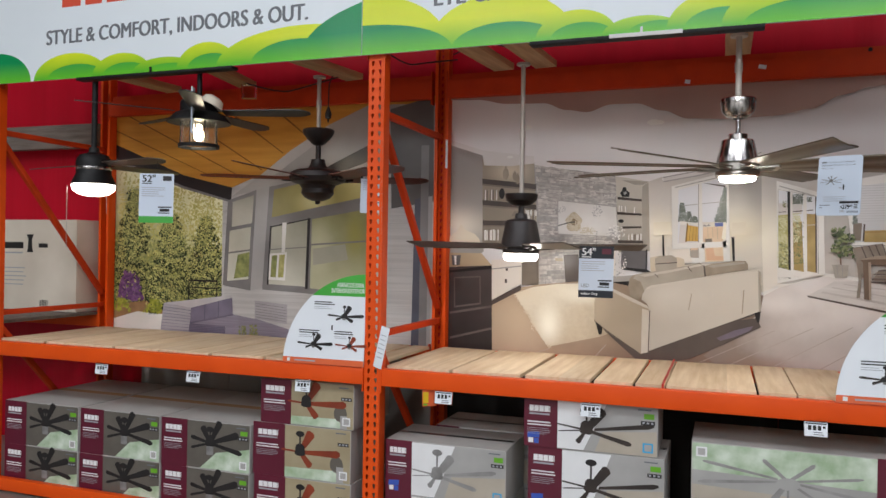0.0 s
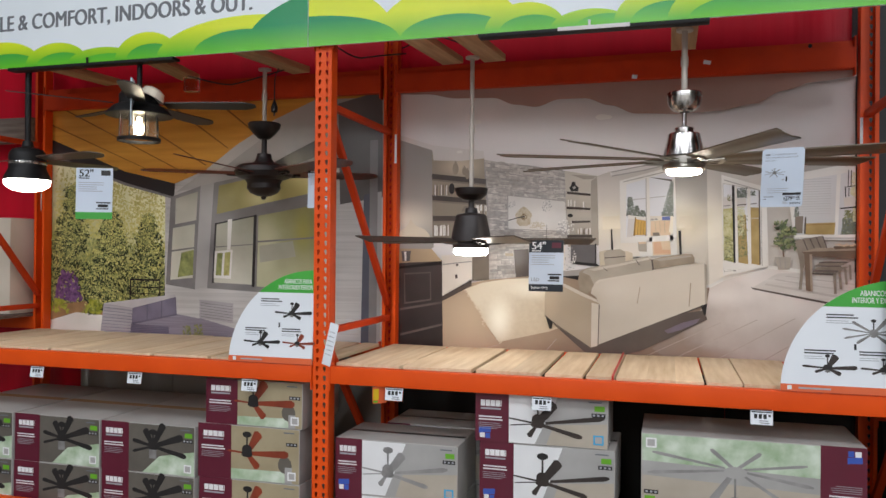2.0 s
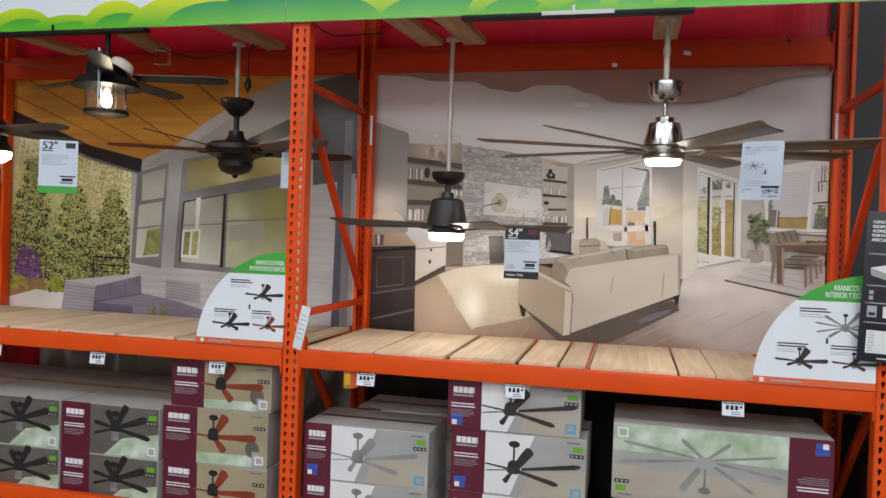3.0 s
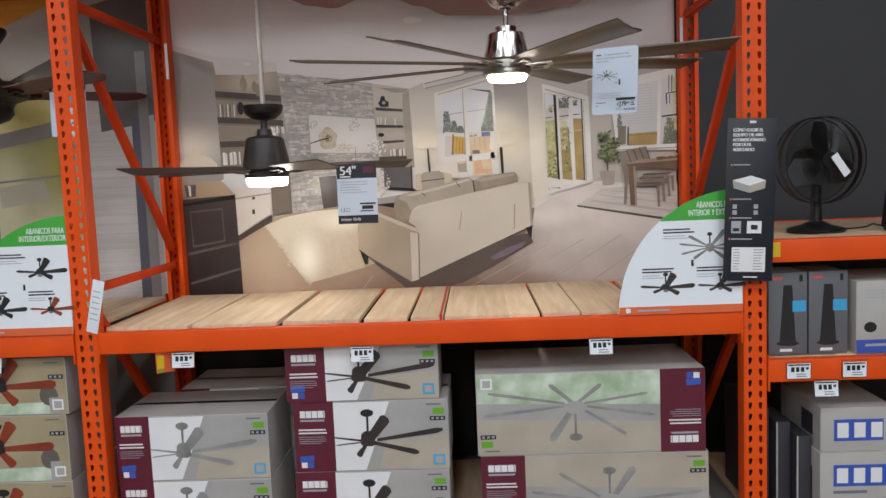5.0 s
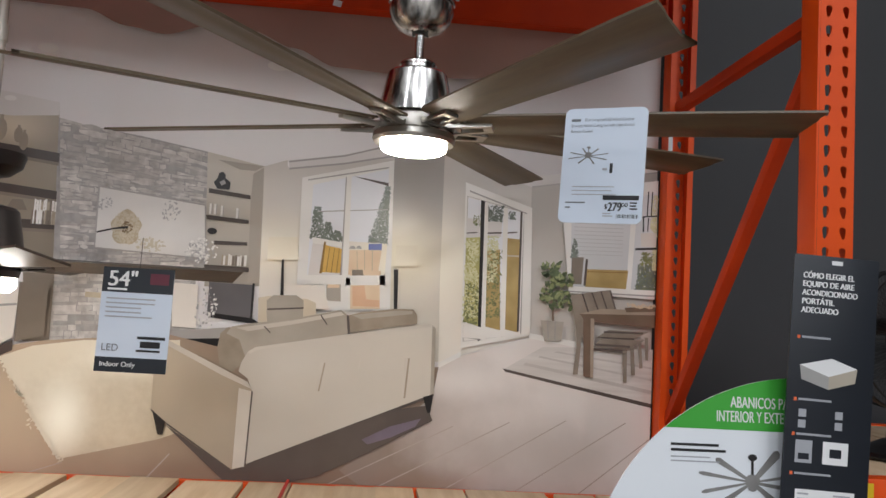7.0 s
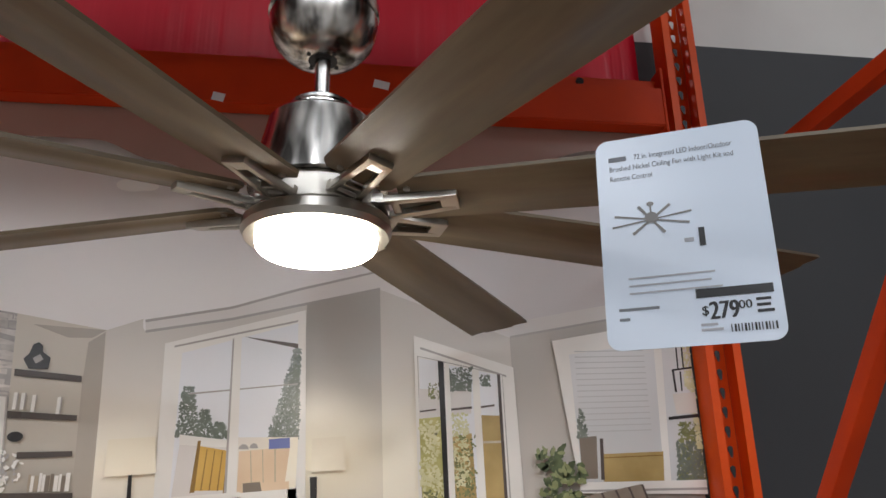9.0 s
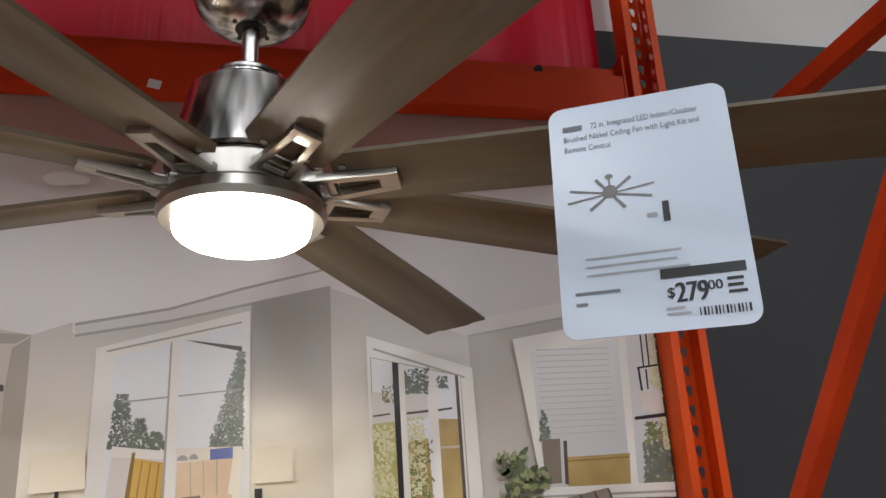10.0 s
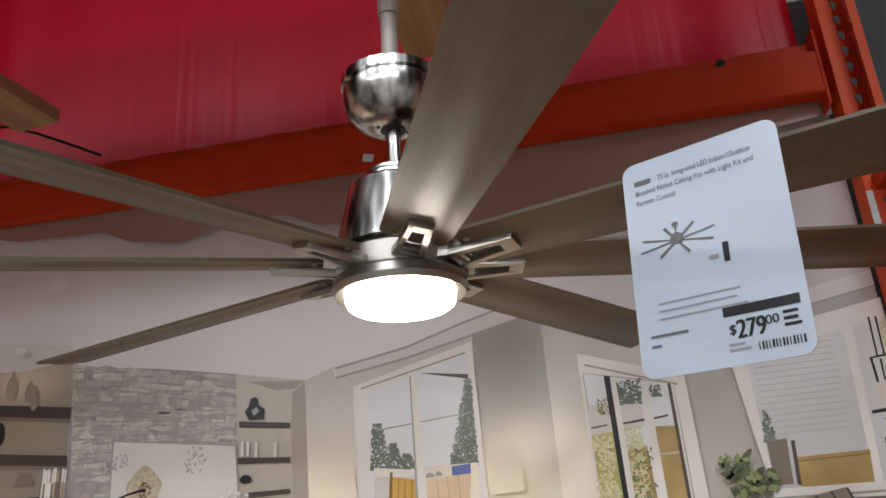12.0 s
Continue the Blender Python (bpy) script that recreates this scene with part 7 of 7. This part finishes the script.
for k, z in enumerate((B0, B0 + 0.322)):
    fan_carton(-2.690 - 0.008 * k, -2.025 - 0.004 * k, BOX_Y, z, 0.321, 0.50, "round", cherry, tilt=0.5 * k)
fan_carton(-2.650, -2.010, BOX_Y, B0 + 0.645, 0.270, 0.50, "round", cherry, tilt=-0.5)
for x0, x1, t in ((-3.395, -2.725, 0.4), (-4.075, -3.410, -0.5), (-4.76, -4.095, 0.2)):
    for k, z in enumerate((B0, B0 + 0.305)):
        fan_carton(x0, x1, BOX_Y, z, 0.304, 0.95 if k else 0.6, "dusk", dusk, tilt=t * (k * 2 - 1))


# ---- price tags on the beams ----
def price_tag(x, z, y=FRONT - 0.012, rx=-8, label="small white price tag clipped under the beam"):
    t = thing("price_tag", label, "price tag", pose(x, y, z, rx, 0, 0), group="shelf price tags")
    part("holder", bm_box(bmesh.new(), -0.054, 0.054, 0.002, 0.005, -0.036, 0.042, 0.001), clear_plastic, t)
    part("slip", bm_box(bmesh.new(), -0.050, 0.050, 0, 0.0015, -0.033, 0.033), paper, t)
    flat("head_band", rect(-0.046, 0.046, 0.024, 0.030), ink_black, t, -0.0006)
    rd = random.Random(int(x * 50))
    for k in range(3):
        flat("price_bar", rect(-0.034 + k * 0.021, -0.019 + k * 0.021, -0.004, 0.018), ink_black, t, -0.0006)
    flat("price_bar", rect(0.030, 0.042, 0.006, 0.017), ink_black, t, -0.0006)
    bars(t, -0.01, 0.042, -0.012, 2, 0.010, text_grey, -0.0006, 0.004, 3)
    return t


for x in (-3.83, -3.10, -2.315, -1.425, -0.612, 0.448):
    price_tag(x, 0.925)
for x, z in ((1.305, 0.788), (1.545, 0.788), (1.885, 0.788)):
    price_tag(x, z, FRONT - 0.014, 0, "small white price tag stuck to the beam")
price_tag(1.425, 0.705)
price_tag(1.93, 0.705)
cl = thing("sale_flag", "orange and yellow sale flag clipped under the beam", "flag", pose(-1.52, FRONT + 0.02, 0.915, 0, 0, 35))
part("card", bm_box(bmesh.new(), -0.04, 0.04, 0, 0.002, -0.05, 0.042), sign_orange, cl)
flat("yellow_field", rect(-0.036, -0.005, -0.03, 0.03), label_yellow, cl, -0.0008)
flat("green_field", rect(-0.036, -0.010, -0.046, -0.034), label_green, cl, -0.0008)
pt = thing("post_label", "white creased label hanging askew on the post", "label", pose(POSTS[1] + 0.062, FRONT - 0.012, 1.185, 0, 14, -12))
part("sheet", bm_box(bmesh.new(), -0.030, 0.030, 0, 0.002, -0.125, 0.120, 0.0005), paper, pt)
bars(pt, -0.02, 0.022, 0.07, 6, 0.026, ink_pale, -0.0008, 0.004, 5)


# ---- rounded display signs ----
def sign_fan(s, cx, cz, size, mat):
    """A pictured fan seen from below at a slant: few long blades, or eight slim ones."""
    if mat is print_steel:
        blades = [(150, 0.9, 0.03, 0.06), (172, 1.15, 0.02, 0.04), (192, 1.1, 0.02, 0.04), (214, 0.75, 0.03, 0.06), (-38, 0.7, 0.04, 0.07), (-8, 1.1, 0.03, 0.05), (10, 1.15, 0.02, 0.04), (48, 0.85, 0.05, 0.09)]
    else:
        blades = [(176, 0.95, 0.03, 0.05), (200, 0.5, 0.04, 0.06), (58, 0.62, 0.08, 0.15), (3, 1.1, 0.05, 0.09), (-26, 0.55, 0.05, 0.09)]
    printed_blades(s, cx, cz, [(a, L * size, r0 * size, r1 * size) for a, L, r0, r1 in blades], mat, -0.0009)
    flat("printed_motor", arc(cx, cz + size * 0.03, size * 0.17, size * 0.13, 0, 350, 14), print_black if mat is not print_steel else print_steel, s, -0.0020)
    flat("printed_lamp", arc(cx, cz - size * 0.12, size * 0.10, size * 0.06, 0, 350, 12), print_steel, s, -0.0022)
    flat("printed_rod", rect(cx - size * 0.025, cx + size * 0.025, cz + size * 0.1, cz + size * 0.5), print_black, s, -0.0019)
    flat("printed_canopy", arc(cx, cz + size * 0.5, size * 0.10, size * 0.07, 0, 350, 12), print_black, s, -0.0021)


def display_sign(x, words, mats, label):
    R = 0.535
    s = thing("display_sign", label, "sign", pose(x, FRONT - 0.014, DECK + 0.002, -3, 0, 0), group="display signs")
    part("panel", bm_prism(bmesh.new(), [(R, 0)] + arc(R, 0, R, R, 90, 180, 24), 0, 0.004), paper, s)
    cut = math.degrees(math.asin(0.405 / R))
    flat("green_top", [(R, 0.405)] + [(a, b) for a, b in arc(R, 0, R, R, 90, 180 - cut, 16)], sign_green, s, -0.0008)
    flat("orange_foot", [(R, 0), (R, 0.034)] + arc(R, 0, R, R, 180 - math.degrees(math.asin(0.034 / R)), 180, 4), sign_orange, s, -0.0008)
    bars(s, 0.08, 0.26, 0.021, 1, 0.01, ink_pale, -0.0012, 0.008, 3)
    flat("foot_mark", rect(0.03, 0.05, 0.008, 0.028), ink_white, s, -0.0012)
    lettering(words[0], 0.345, 0.458, 0.026, ink_white, s, -0.0012, 0.175, bold=0.001)
    lettering(words[1], 0.310, 0.424, 0.026, ink_white, s, -0.0012, 0.215, bold=0.001)
    for (cx, cz, size), mt in zip(((0.40, 0.285, 0.115), (0.205, 0.115, 0.115), (0.44, 0.115, 0.10)), mats):
        sign_fan(s, cx, cz, size, mt)
        bars(s, cx - 0.20 if cz > 0.2 else cx - 0.10, cx - 0.06 if cz > 0.2 else cx + 0.04, cz + 0.085, 2, 0.013, ink_black, -0.0011, 0.006, int(cx * 100))
        bars(s, cx - 0.20 if cz > 0.2 else cx - 0.10, cx - 0.08 if cz > 0.2 else cx, cz + 0.055, 2, 0.010, ink_pale, -0.0011, 0.003, int(cx * 90))
    flat("printed_remote", rect(0.318, 0.328, 0.205, 0.232), ink_black, s, -0.0011)
    return s


display_sign(-2.452, ("ABANICOS PARA", "INTERIOR/EXTERIOR"), (print_black, print_black, print_blade_red), "white quarter-round sign with a green top and fan pictures")
display_sign(0.530, ("ABANICOS PARA", "INTERIOR Y EXTERIOR"), (print_steel, print_blade_dark, print_blade_dark), "white quarter-round sign with green top and long-bladed fan pictures")

# dark guide banner on the post
g = thing("guide_banner", "dark navy printed guide board hung on the post", "sign", pose(1.084, FRONT - 0.055, 1.545, 0, 2.2, -3))
part("board", bm_box(bmesh.new(), -0.102, 0.102, 0, 0.006, -0.345, 0.345, 0.001), navy, g)
for k, wd in enumerate(("CÓMO ELEGIR EL", "EQUIPO DE AIRE", "ACONDICIONADO", "PORTÁTIL", "ADECUADO")):
    lettering(wd, -0.080, 0.290 - 0.0205 * k, 0.0135, ink_white, g, -0.0008, (0.122, 0.122, 0.132, 0.076, 0.088)[k], bold=0.0016)
flat("top_mark", rect(-0.012, 0.014, 0.325, 0.335), ink_white, g, -0.0008)
for z in (0.150, 0.005, -0.075, -0.165):
    flat("bullet", rect(-0.085, -0.078, z - 0.004, z + 0.004), sign_orange, g, -0.0008)
    bars(g, -0.074, 0.02, z + 0.003, 1, 0.01, ink_pale, -0.0008, 0.005, int(z * 100) + 40)
flat("printed_room_top", [(-0.075, 0.085), (0.0, 0.105), (0.062, 0.085), (-0.005, 0.062)], ink_white, g, -0.0008)
flat("printed_room_side", [(-0.075, 0.085), (-0.005, 0.062), (-0.005, 0.032), (-0.07, 0.052)], photo_cool, g, -0.0008)
flat("printed_room_end", [(-0.005, 0.062), (0.062, 0.085), (0.058, 0.052), (-0.005, 0.032)], photo_warm, g, -0.0008)
for x in (-0.072, 0.015):
    for z in (-0.035, -0.060):
        flat("icon", rect(x, x + 0.018, z, z + 0.018), ink_pale, g, -0.0008)
flat("icon_window", rect(-0.075, -0.035, -0.140, -0.088), ink_pale, g, -0.0008)
flat("icon_window_inner", rect(-0.068, -0.042, -0.132, -0.118), navy, g, -0.0012)
flat("icon_square", rect(-0.010, 0.050, -0.140, -0.088), ink_white, g, -0.0008)
flat("icon_square_inner", rect(0.006, 0.034, -0.124, -0.104), navy, g, -0.0012)
flat("chart", rect(-0.070, 0.070, -0.305, -0.200), ink_white, g, -0.0008)
bars(g, -0.064, -0.035, -0.208, 8, 0.012, ink_pale, -0.0012, 0.004, 5)
bars(g, 0.020, 0.062, -0.208, 8, 0.012, ink_pale, -0.0012, 0.004, 6)
bars(g, -0.02, 0.055, -0.325, 1, 0.01, ink_white, -0.0008, 0.005, 7)
part("hanger", bm_box(bmesh.new(), -0.03, 0.03, 0.006, 0.052, 0.30, 0.31, 0.001), steel_dark, g)

# ---- side bay ----
SH = 1.367
df = thing("desk_fan", "black plastic desk fan with a wire guard and hang tag", "desk fan", pose(1.530, 4.70, SH, 0, 0, 9) @ Matrix.Scale(1.09, 4))
part("base", bm_lathe(bmesh.new(), [(0, 0), (0.115, 0), (0.120, 0.006), (0.112, 0.016), (0.060, 0.030), (0.032, 0.045), (0, 0.046)], 36), plastic_black, df)
part("stem", bm_lathe(bmesh.new(), [(0, 0.04), (0.026, 0.04), (0.022, 0.10), (0.020, 0.20), (0, 0.205)], 24), plastic_black, df)
part("motor", bm_lathe(bmesh.new(), [(0, -0.01), (0.05, -0.01), (0.058, 0.03), (0.050, 0.11), (0.03, 0.13), (0, 0.132)], 28, pose(0, 0, 0.308, -90, 0, 0)), plastic_black, df)
HC = 0.308
for yy, rr in ((-0.075, 0.182), (0.015, 0.182)):
    gd = None
    for r2 in (rr, rr * 0.66):
        pts = [(r2 * math.cos(2 * math.pi * k / 36), yy * (1.0 if r2 == rr else 1.15), HC + r2 * math.sin(2 * math.pi * k / 36)) for k in range(37)]
        ring = part("guard_ring", bm_tube(bmesh.new(), pts, 0.003 if r2 == rr else 0.0012, 6), plastic_black, gd or df)
        gd = gd or ring
    bm = bmesh.new()
    for k in range(100):
        a = 2 * math.pi * k / 100
        bm_rod(bm, (0.03 * math.cos(a), yy * 1.25, HC + 0.03 * math.sin(a)), (rr * math.cos(a + 0.12), yy, HC + rr * math.sin(a + 0.12)), 0.0012, 4)
    tagged(part("guard_wire", bm, plastic_black, gd), kind="stuff")
part("guard_band", bm_lathe(bmesh.new(), [(0.184, -0.012), (0.187, -0.012), (0.187, 0.012), (0.184, 0.012), (0.184, -0.012)], 48, pose(0, -0.03, HC, 90, 0, 0)), plastic_black, df)
part("guard_cap", bm_lathe(bmesh.new(), [(0, -0.102), (0.034, -0.100), (0.036, -0.092), (0, -0.09)], 24, pose(0, 0, HC, -90, 0, 0)), plastic_black, df)
for k in range(3):
    bm = bmesh.new()
    pts = [(0.02, -0.02), (0.09, -0.065), (0.158, -0.03), (0.165, 0.035), (0.10, 0.06), (0.02, 0.03)]
    bm_prism(bm, pts, -0.002, 0.002)
    b = part("fan_blade", bm, plastic_black, df)
    b.matrix_basis = pose(0, -0.03, HC, 0, 30 + 120 * k, 0) @ pose(0, 0, 0, 18, 0, 0)
tg = part("hang_tag", bm_box(bmesh.new(), -0.017, 0.017, 0, 0.002, -0.105, 0.0), paper, df, "white paper tag")
tg.matrix_basis = pose(0.010, -0.112, HC + 0.020, 0, -36, 0)
ct = bpy.data.curves.new("cord", "CURVE")
ct.dimensions, ct.bevel_depth = "3D", 0.004
sp = ct.splines.new("NURBS")
sp.points.add(6)
for q, co in zip(sp.points, ((1.62, 4.78, SH + 0.005), (1.70, 4.70, SH + 0.005), (1.76, 4.62, SH + 0.022), (1.80, 4.75, SH + 0.03), (1.85, 4.66, SH + 0.008), (1.92, 4.72, SH + 0.006), (2.3, 4.8, SH + 0.005))):
    q.co = (*co, 1)
sp.use_endpoint_u, sp.order_u = True, 4
ct.materials.append(cable_black)
cord = tagged(new("power_cord", ct), "black power cord lying on the shelf", "cord")

ht = thing("tower_heater", "black slim tower heater with a price slip in a clear holder", "heater", pose(1.890, 4.60, SH))
part("body", bm_prism(bmesh.new(), [(-0.078, 0.02), (0.082, 0.02), (0.064, 0.338), (-0.040, 0.338)], -0.05, 0.06), plastic_black, ht)
part("foot", bm_lathe(bmesh.new(), [(0, 0), (0.088, 0), (0.090, 0.014), (0.075, 0.024), (0, 0.024)], 32), plastic_black, ht)
part("grille", bm_prism(bmesh.new(), [(-0.035, 0.20), (0.045, 0.20), (0.042, 0.32), (-0.025, 0.32)], -0.054, -0.050), matte_black, ht)
hd = part("tag_holder", bm_box(bmesh.new(), -0.048, 0.070, -0.064, -0.060, 0.055, 0.20, 0.001), clear_plastic, ht, "clear plastic holder")
flat("slip", rect(-0.042, 0.062, 0.065, 0.165), paper, ht, -0.066)
flat("price_bar", rect(-0.030, 0.040, 0.110, 0.138), ink_black, ht, -0.067)
part("clip", bm_box(bmesh.new(), -0.006, 0.020, -0.066, -0.058, 0.195, 0.215, 0.001), white_wall, ht)

SL = 0.841
for x in (1.206, 1.383):
    c = thing("tower_fan_carton", "dark grey carton with a tower fan picture and blue label", "carton", pose(x, 4.43, SL), group="tower fan cartons")
    part("box", bm_box(bmesh.new(), 0, 0.170, 0, 0.20, 0, 0.372, 0.003), material("slate_carton", lin(104, 106, 110), lin(92, 94, 98), 3, 0.45), c)
    flat("printed_tower", [(0.048, 0.055), (0.120, 0.055), (0.104, 0.315), (0.066, 0.315)], print_black, c, -0.0006)
    flat("printed_foot", arc(0.084, 0.052, 0.05, 0.012, 0, 350, 14), print_black, c, -0.0008)
    flat("blue_label", rect(0.105, 0.165, 0.195, 0.245), label_cyan, c, -0.0012)
    bars(c, 0.05, 0.12, 0.028, 1, 0.02, ink_white, -0.0006, 0.013, 4)
    flat("small_mark", rect(0.02, 0.06, 0.342, 0.352), text_red, c, -0.0006)
    flat("corner_mark", rect(0.135, 0.150, 0.330, 0.360), print_black, c, -0.0006)
c = thing("cooler_carton", "white carton with a blue foot band and a dark appliance picture", "carton", pose(1.580, 4.41, SL))
part("box", bm_box(bmesh.new(), 0, 0.68, 0, 0.40, 0, 0.325, 0.004), carton_white, c)
flat("blue_band", rect(0.002, 0.678, 0.002, 0.062), label_blue, c, -0.0006)
bars(c, 0.04, 0.25, 0.044, 1, 0.02, ink_pale, -0.0010, 0.012, 4)
bars(c, 0.035, 0.17, 0.285, 3, 0.016, ink_pale, -0.0006, 0.005, 5)
flat("printed_part", arc(0.062, 0.118, 0.028, 0.024, 0, 350, 14), print_black, c, -0.0006)
flat("printed_appliance", [(0.19, 0.064)] + arc(0.31, 0.15, 0.12, 0.09, 180, 0, 14) + [(0.43, 0.064)], print_black, c, -0.0006)
flat("printed_grille", arc(0.31, 0.13, 0.06, 0.05, 0, 350, 18), carton_dark, c, -0.0010)
for k, (x0, x1, z0, z1, y0) in enumerate(((1.430, 1.78, B0, 0.384, 4.42), (1.440, 1.77, 0.385, 0.588, 4.44), (1.80, 2.2, B0, 0.40, 4.42))):
    c = thing("cooler_carton", "white carton with a blue brand block under the shelf", "carton", pose(x0, y0, z0), group="white cartons under the side shelf")
    w, h = x1 - x0, z1 - z0
    part("box", bm_box(bmesh.new(), 0, w, 0, 0.45, 0, h, 0.004), carton_white, c)
    flat("brand_block", rect(0.06, w - 0.05, h - 0.155, h - 0.055), label_blue, c, -0.0006)
    for j in range(3):
        flat("brand_bar", rect(0.075 + j * 0.075, 0.125 + j * 0.075, h - 0.140, h - 0.070), ink_white, c, -0.0010)
    if h > 0.3:
        bars(c, 0.06, 0.22, h - 0.175, 1, 0.02, text_grey, -0.0006, 0.014, 6)
    part("side_label", bm_box(bmesh.new(), -0.0012, 0, 0.08, 0.20, h * 0.25, h * 0.75), carton_dark, c)
for x, z, y in ((1.215, 0.54, 4.62), (1.290, 0.49, 4.56), (1.360, 0.44, 4.50)):
    c = thing("flat_carton", "dark narrow carton with white edges standing on end", "carton", pose(x, y, B0), group="narrow cartons")
    part("box", bm_box(bmesh.new(), 0, 0.064, 0, 0.45, 0, z - B0, 0.002), carton_dark, c)
    part("edge", bm_box(bmesh.new(), -0.001, 0.006, -0.002, 0.0, 0, z - B0), carton_white, c)

# ---- bay beyond the left upright ----
c = thing("large_carton", "large off-white carton with dark printed mark on a shelf", "carton", pose(-6.10, 5.27, 1.186))
part("box", bm_box(bmesh.new(), 0, 1.11, 0, 0.29, 0, 0.765, 0.006), material("cream_carton", lin(226, 216, 200), lin(206, 194, 176), 2, 0.6, bump=0.05, bump_scale=10), c)
flat("brand_bar", rect(0.26, 0.53, 0.52, 0.575), print_black, c, -0.0006)
flat("brand_tower", [(0.57, 0.49), (0.64, 0.49), (0.63, 0.53), (0.625, 0.60), (0.645, 0.64), (0.565, 0.64), (0.585, 0.60), (0.58, 0.53)], print_black, c, -0.0006)
flat("brand_bar", rect(0.70, 0.80, 0.53, 0.565), print_black, c, -0.0006)
bars(c, 0.26, 0.60, 0.49, 1, 0.02, ink_pale, -0.0006, 0.012, 3)
bars(c, 0.30, 0.62, 0.36, 5, 0.035, ink_pale, -0.0006, 0.008, 4)
bm = bmesh.new()
for i in range(16):
    bm_plate(bm, rect(0.72 + i * 0.006, 0.72 + i * 0.006 + (0.002, 0.004, 0.003)[i % 3], 0.02, 0.09), -0.0006)
part("barcode", bm, print_black, c, solid=False)
whole("timber_beam", bm_box(bmesh.new(), -7.6, POSTS[0] - 0.03, 5.36, 5.44, 2.56, 2.76, 0.006), old_wood, "weathered grey timber fixed behind the upright", "timber")

# ---- cords, plugs, stickers ----
def cord_curve(name, pts, r, label):
    cu = bpy.data.curves.new(name, "CURVE")
    cu.dimensions, cu.bevel_depth = "3D", r
    s = cu.splines.new("NURBS")
    s.points.add(len(pts) - 1)
    for q, co in zip(s.points, pts):
        q.co = (*co, 1)
    s.use_endpoint_u, s.order_u = True, 3
    cu.materials.append(cable_black)
    return tagged(new(name, cu), label, "cord")


cord_curve("power_cord", [(-2.42, 4.86, 2.892), (-2.45, 4.87, 2.85), (-2.455, 4.87, 2.80), (-2.455, 4.87, 2.68)], 0.004, "black cord hanging down with a plug")
whole("plug", bm_lathe(bmesh.new(), [(0, 0), (0.006, 0.0), (0.006, 0.02), (0.020, 0.025), (0.022, 0.055), (0.012, 0.085), (0.006, 0.10), (0, 0.10)], 16), cable_black, "black mains plug at the end of a hanging cord", "plug", pose(-2.455, 4.87, 2.585))
cord_curve("power_cord", [(-3.13, 4.9, 2.892), (-2.95, 5.05, 2.84), (-2.75, 5.0, 2.85), (-2.40, 4.9, 2.889)], 0.005, "black cord sagging between the top boards")
cord_curve("power_cord", [(-2.1, 5.0, 3.06), (-2.0, 5.1, 2.98), (-1.9, 5.2, 3.02), (-1.7, 5.3, 3.05)], 0.005, "black cord looped over the top boards")
cord_curve("power_cord", [(-1.75, 5.35, 3.10), (-1.55, 5.40, 3.20), (-1.35, 5.42, 3.13), (-1.13, 5.44, 3.02)], 0.005, "black cord looped over the rear beam")
ob = whole("junction_box", bm_box(bmesh.new(), -0.05, 0.05, -0.03, 0.03, -0.05, 0.05, 0.008), clear_plastic, "clear plastic junction box under a top board", "junction box", pose(-3.13, 4.95, 2.84, 0, 0, 15))
for x, z, w in ((0.235, 2.895, 0.022), (-0.20, 2.83, 0.016)):
    whole("sticker", bm_box(bmesh.new(), -w, w, 0, 0.0015, -0.012, 0.012), paper, "small torn white sticker on the rear beam", "sticker", pose(x, REAR - 0.058, z, 0, 12, 0), group="beam stickers")
whole("beam_pin", bm_rod(bmesh.new(), (0, 0, 0), (0, 0.01, 0), 0.012, 14), steel_dark, "dark round hole plug in the rear beam", "plug", pose(0.823, REAR - 0.026, 2.966))
for x in (POSTS[1] + 0.063, POSTS[2] - 0.024):
    whole("sticker", bm_box(bmesh.new(), -0.008, 0.008, 0, 0.0015, -0.10, 0.10), paper, "narrow white strip on the rear post", "sticker", pose(x, REAR - 0.052, 2.42), group="post stickers")
whole("sticker", bm_box(bmesh.new(), -0.022, 0.022, 0, 0.0015, -0.032, 0.032), label_yellow, "small yellow label on the end of the side beam", "sticker", pose(POSTS[2] + 0.085, FRONT - 0.0066, 1.325))
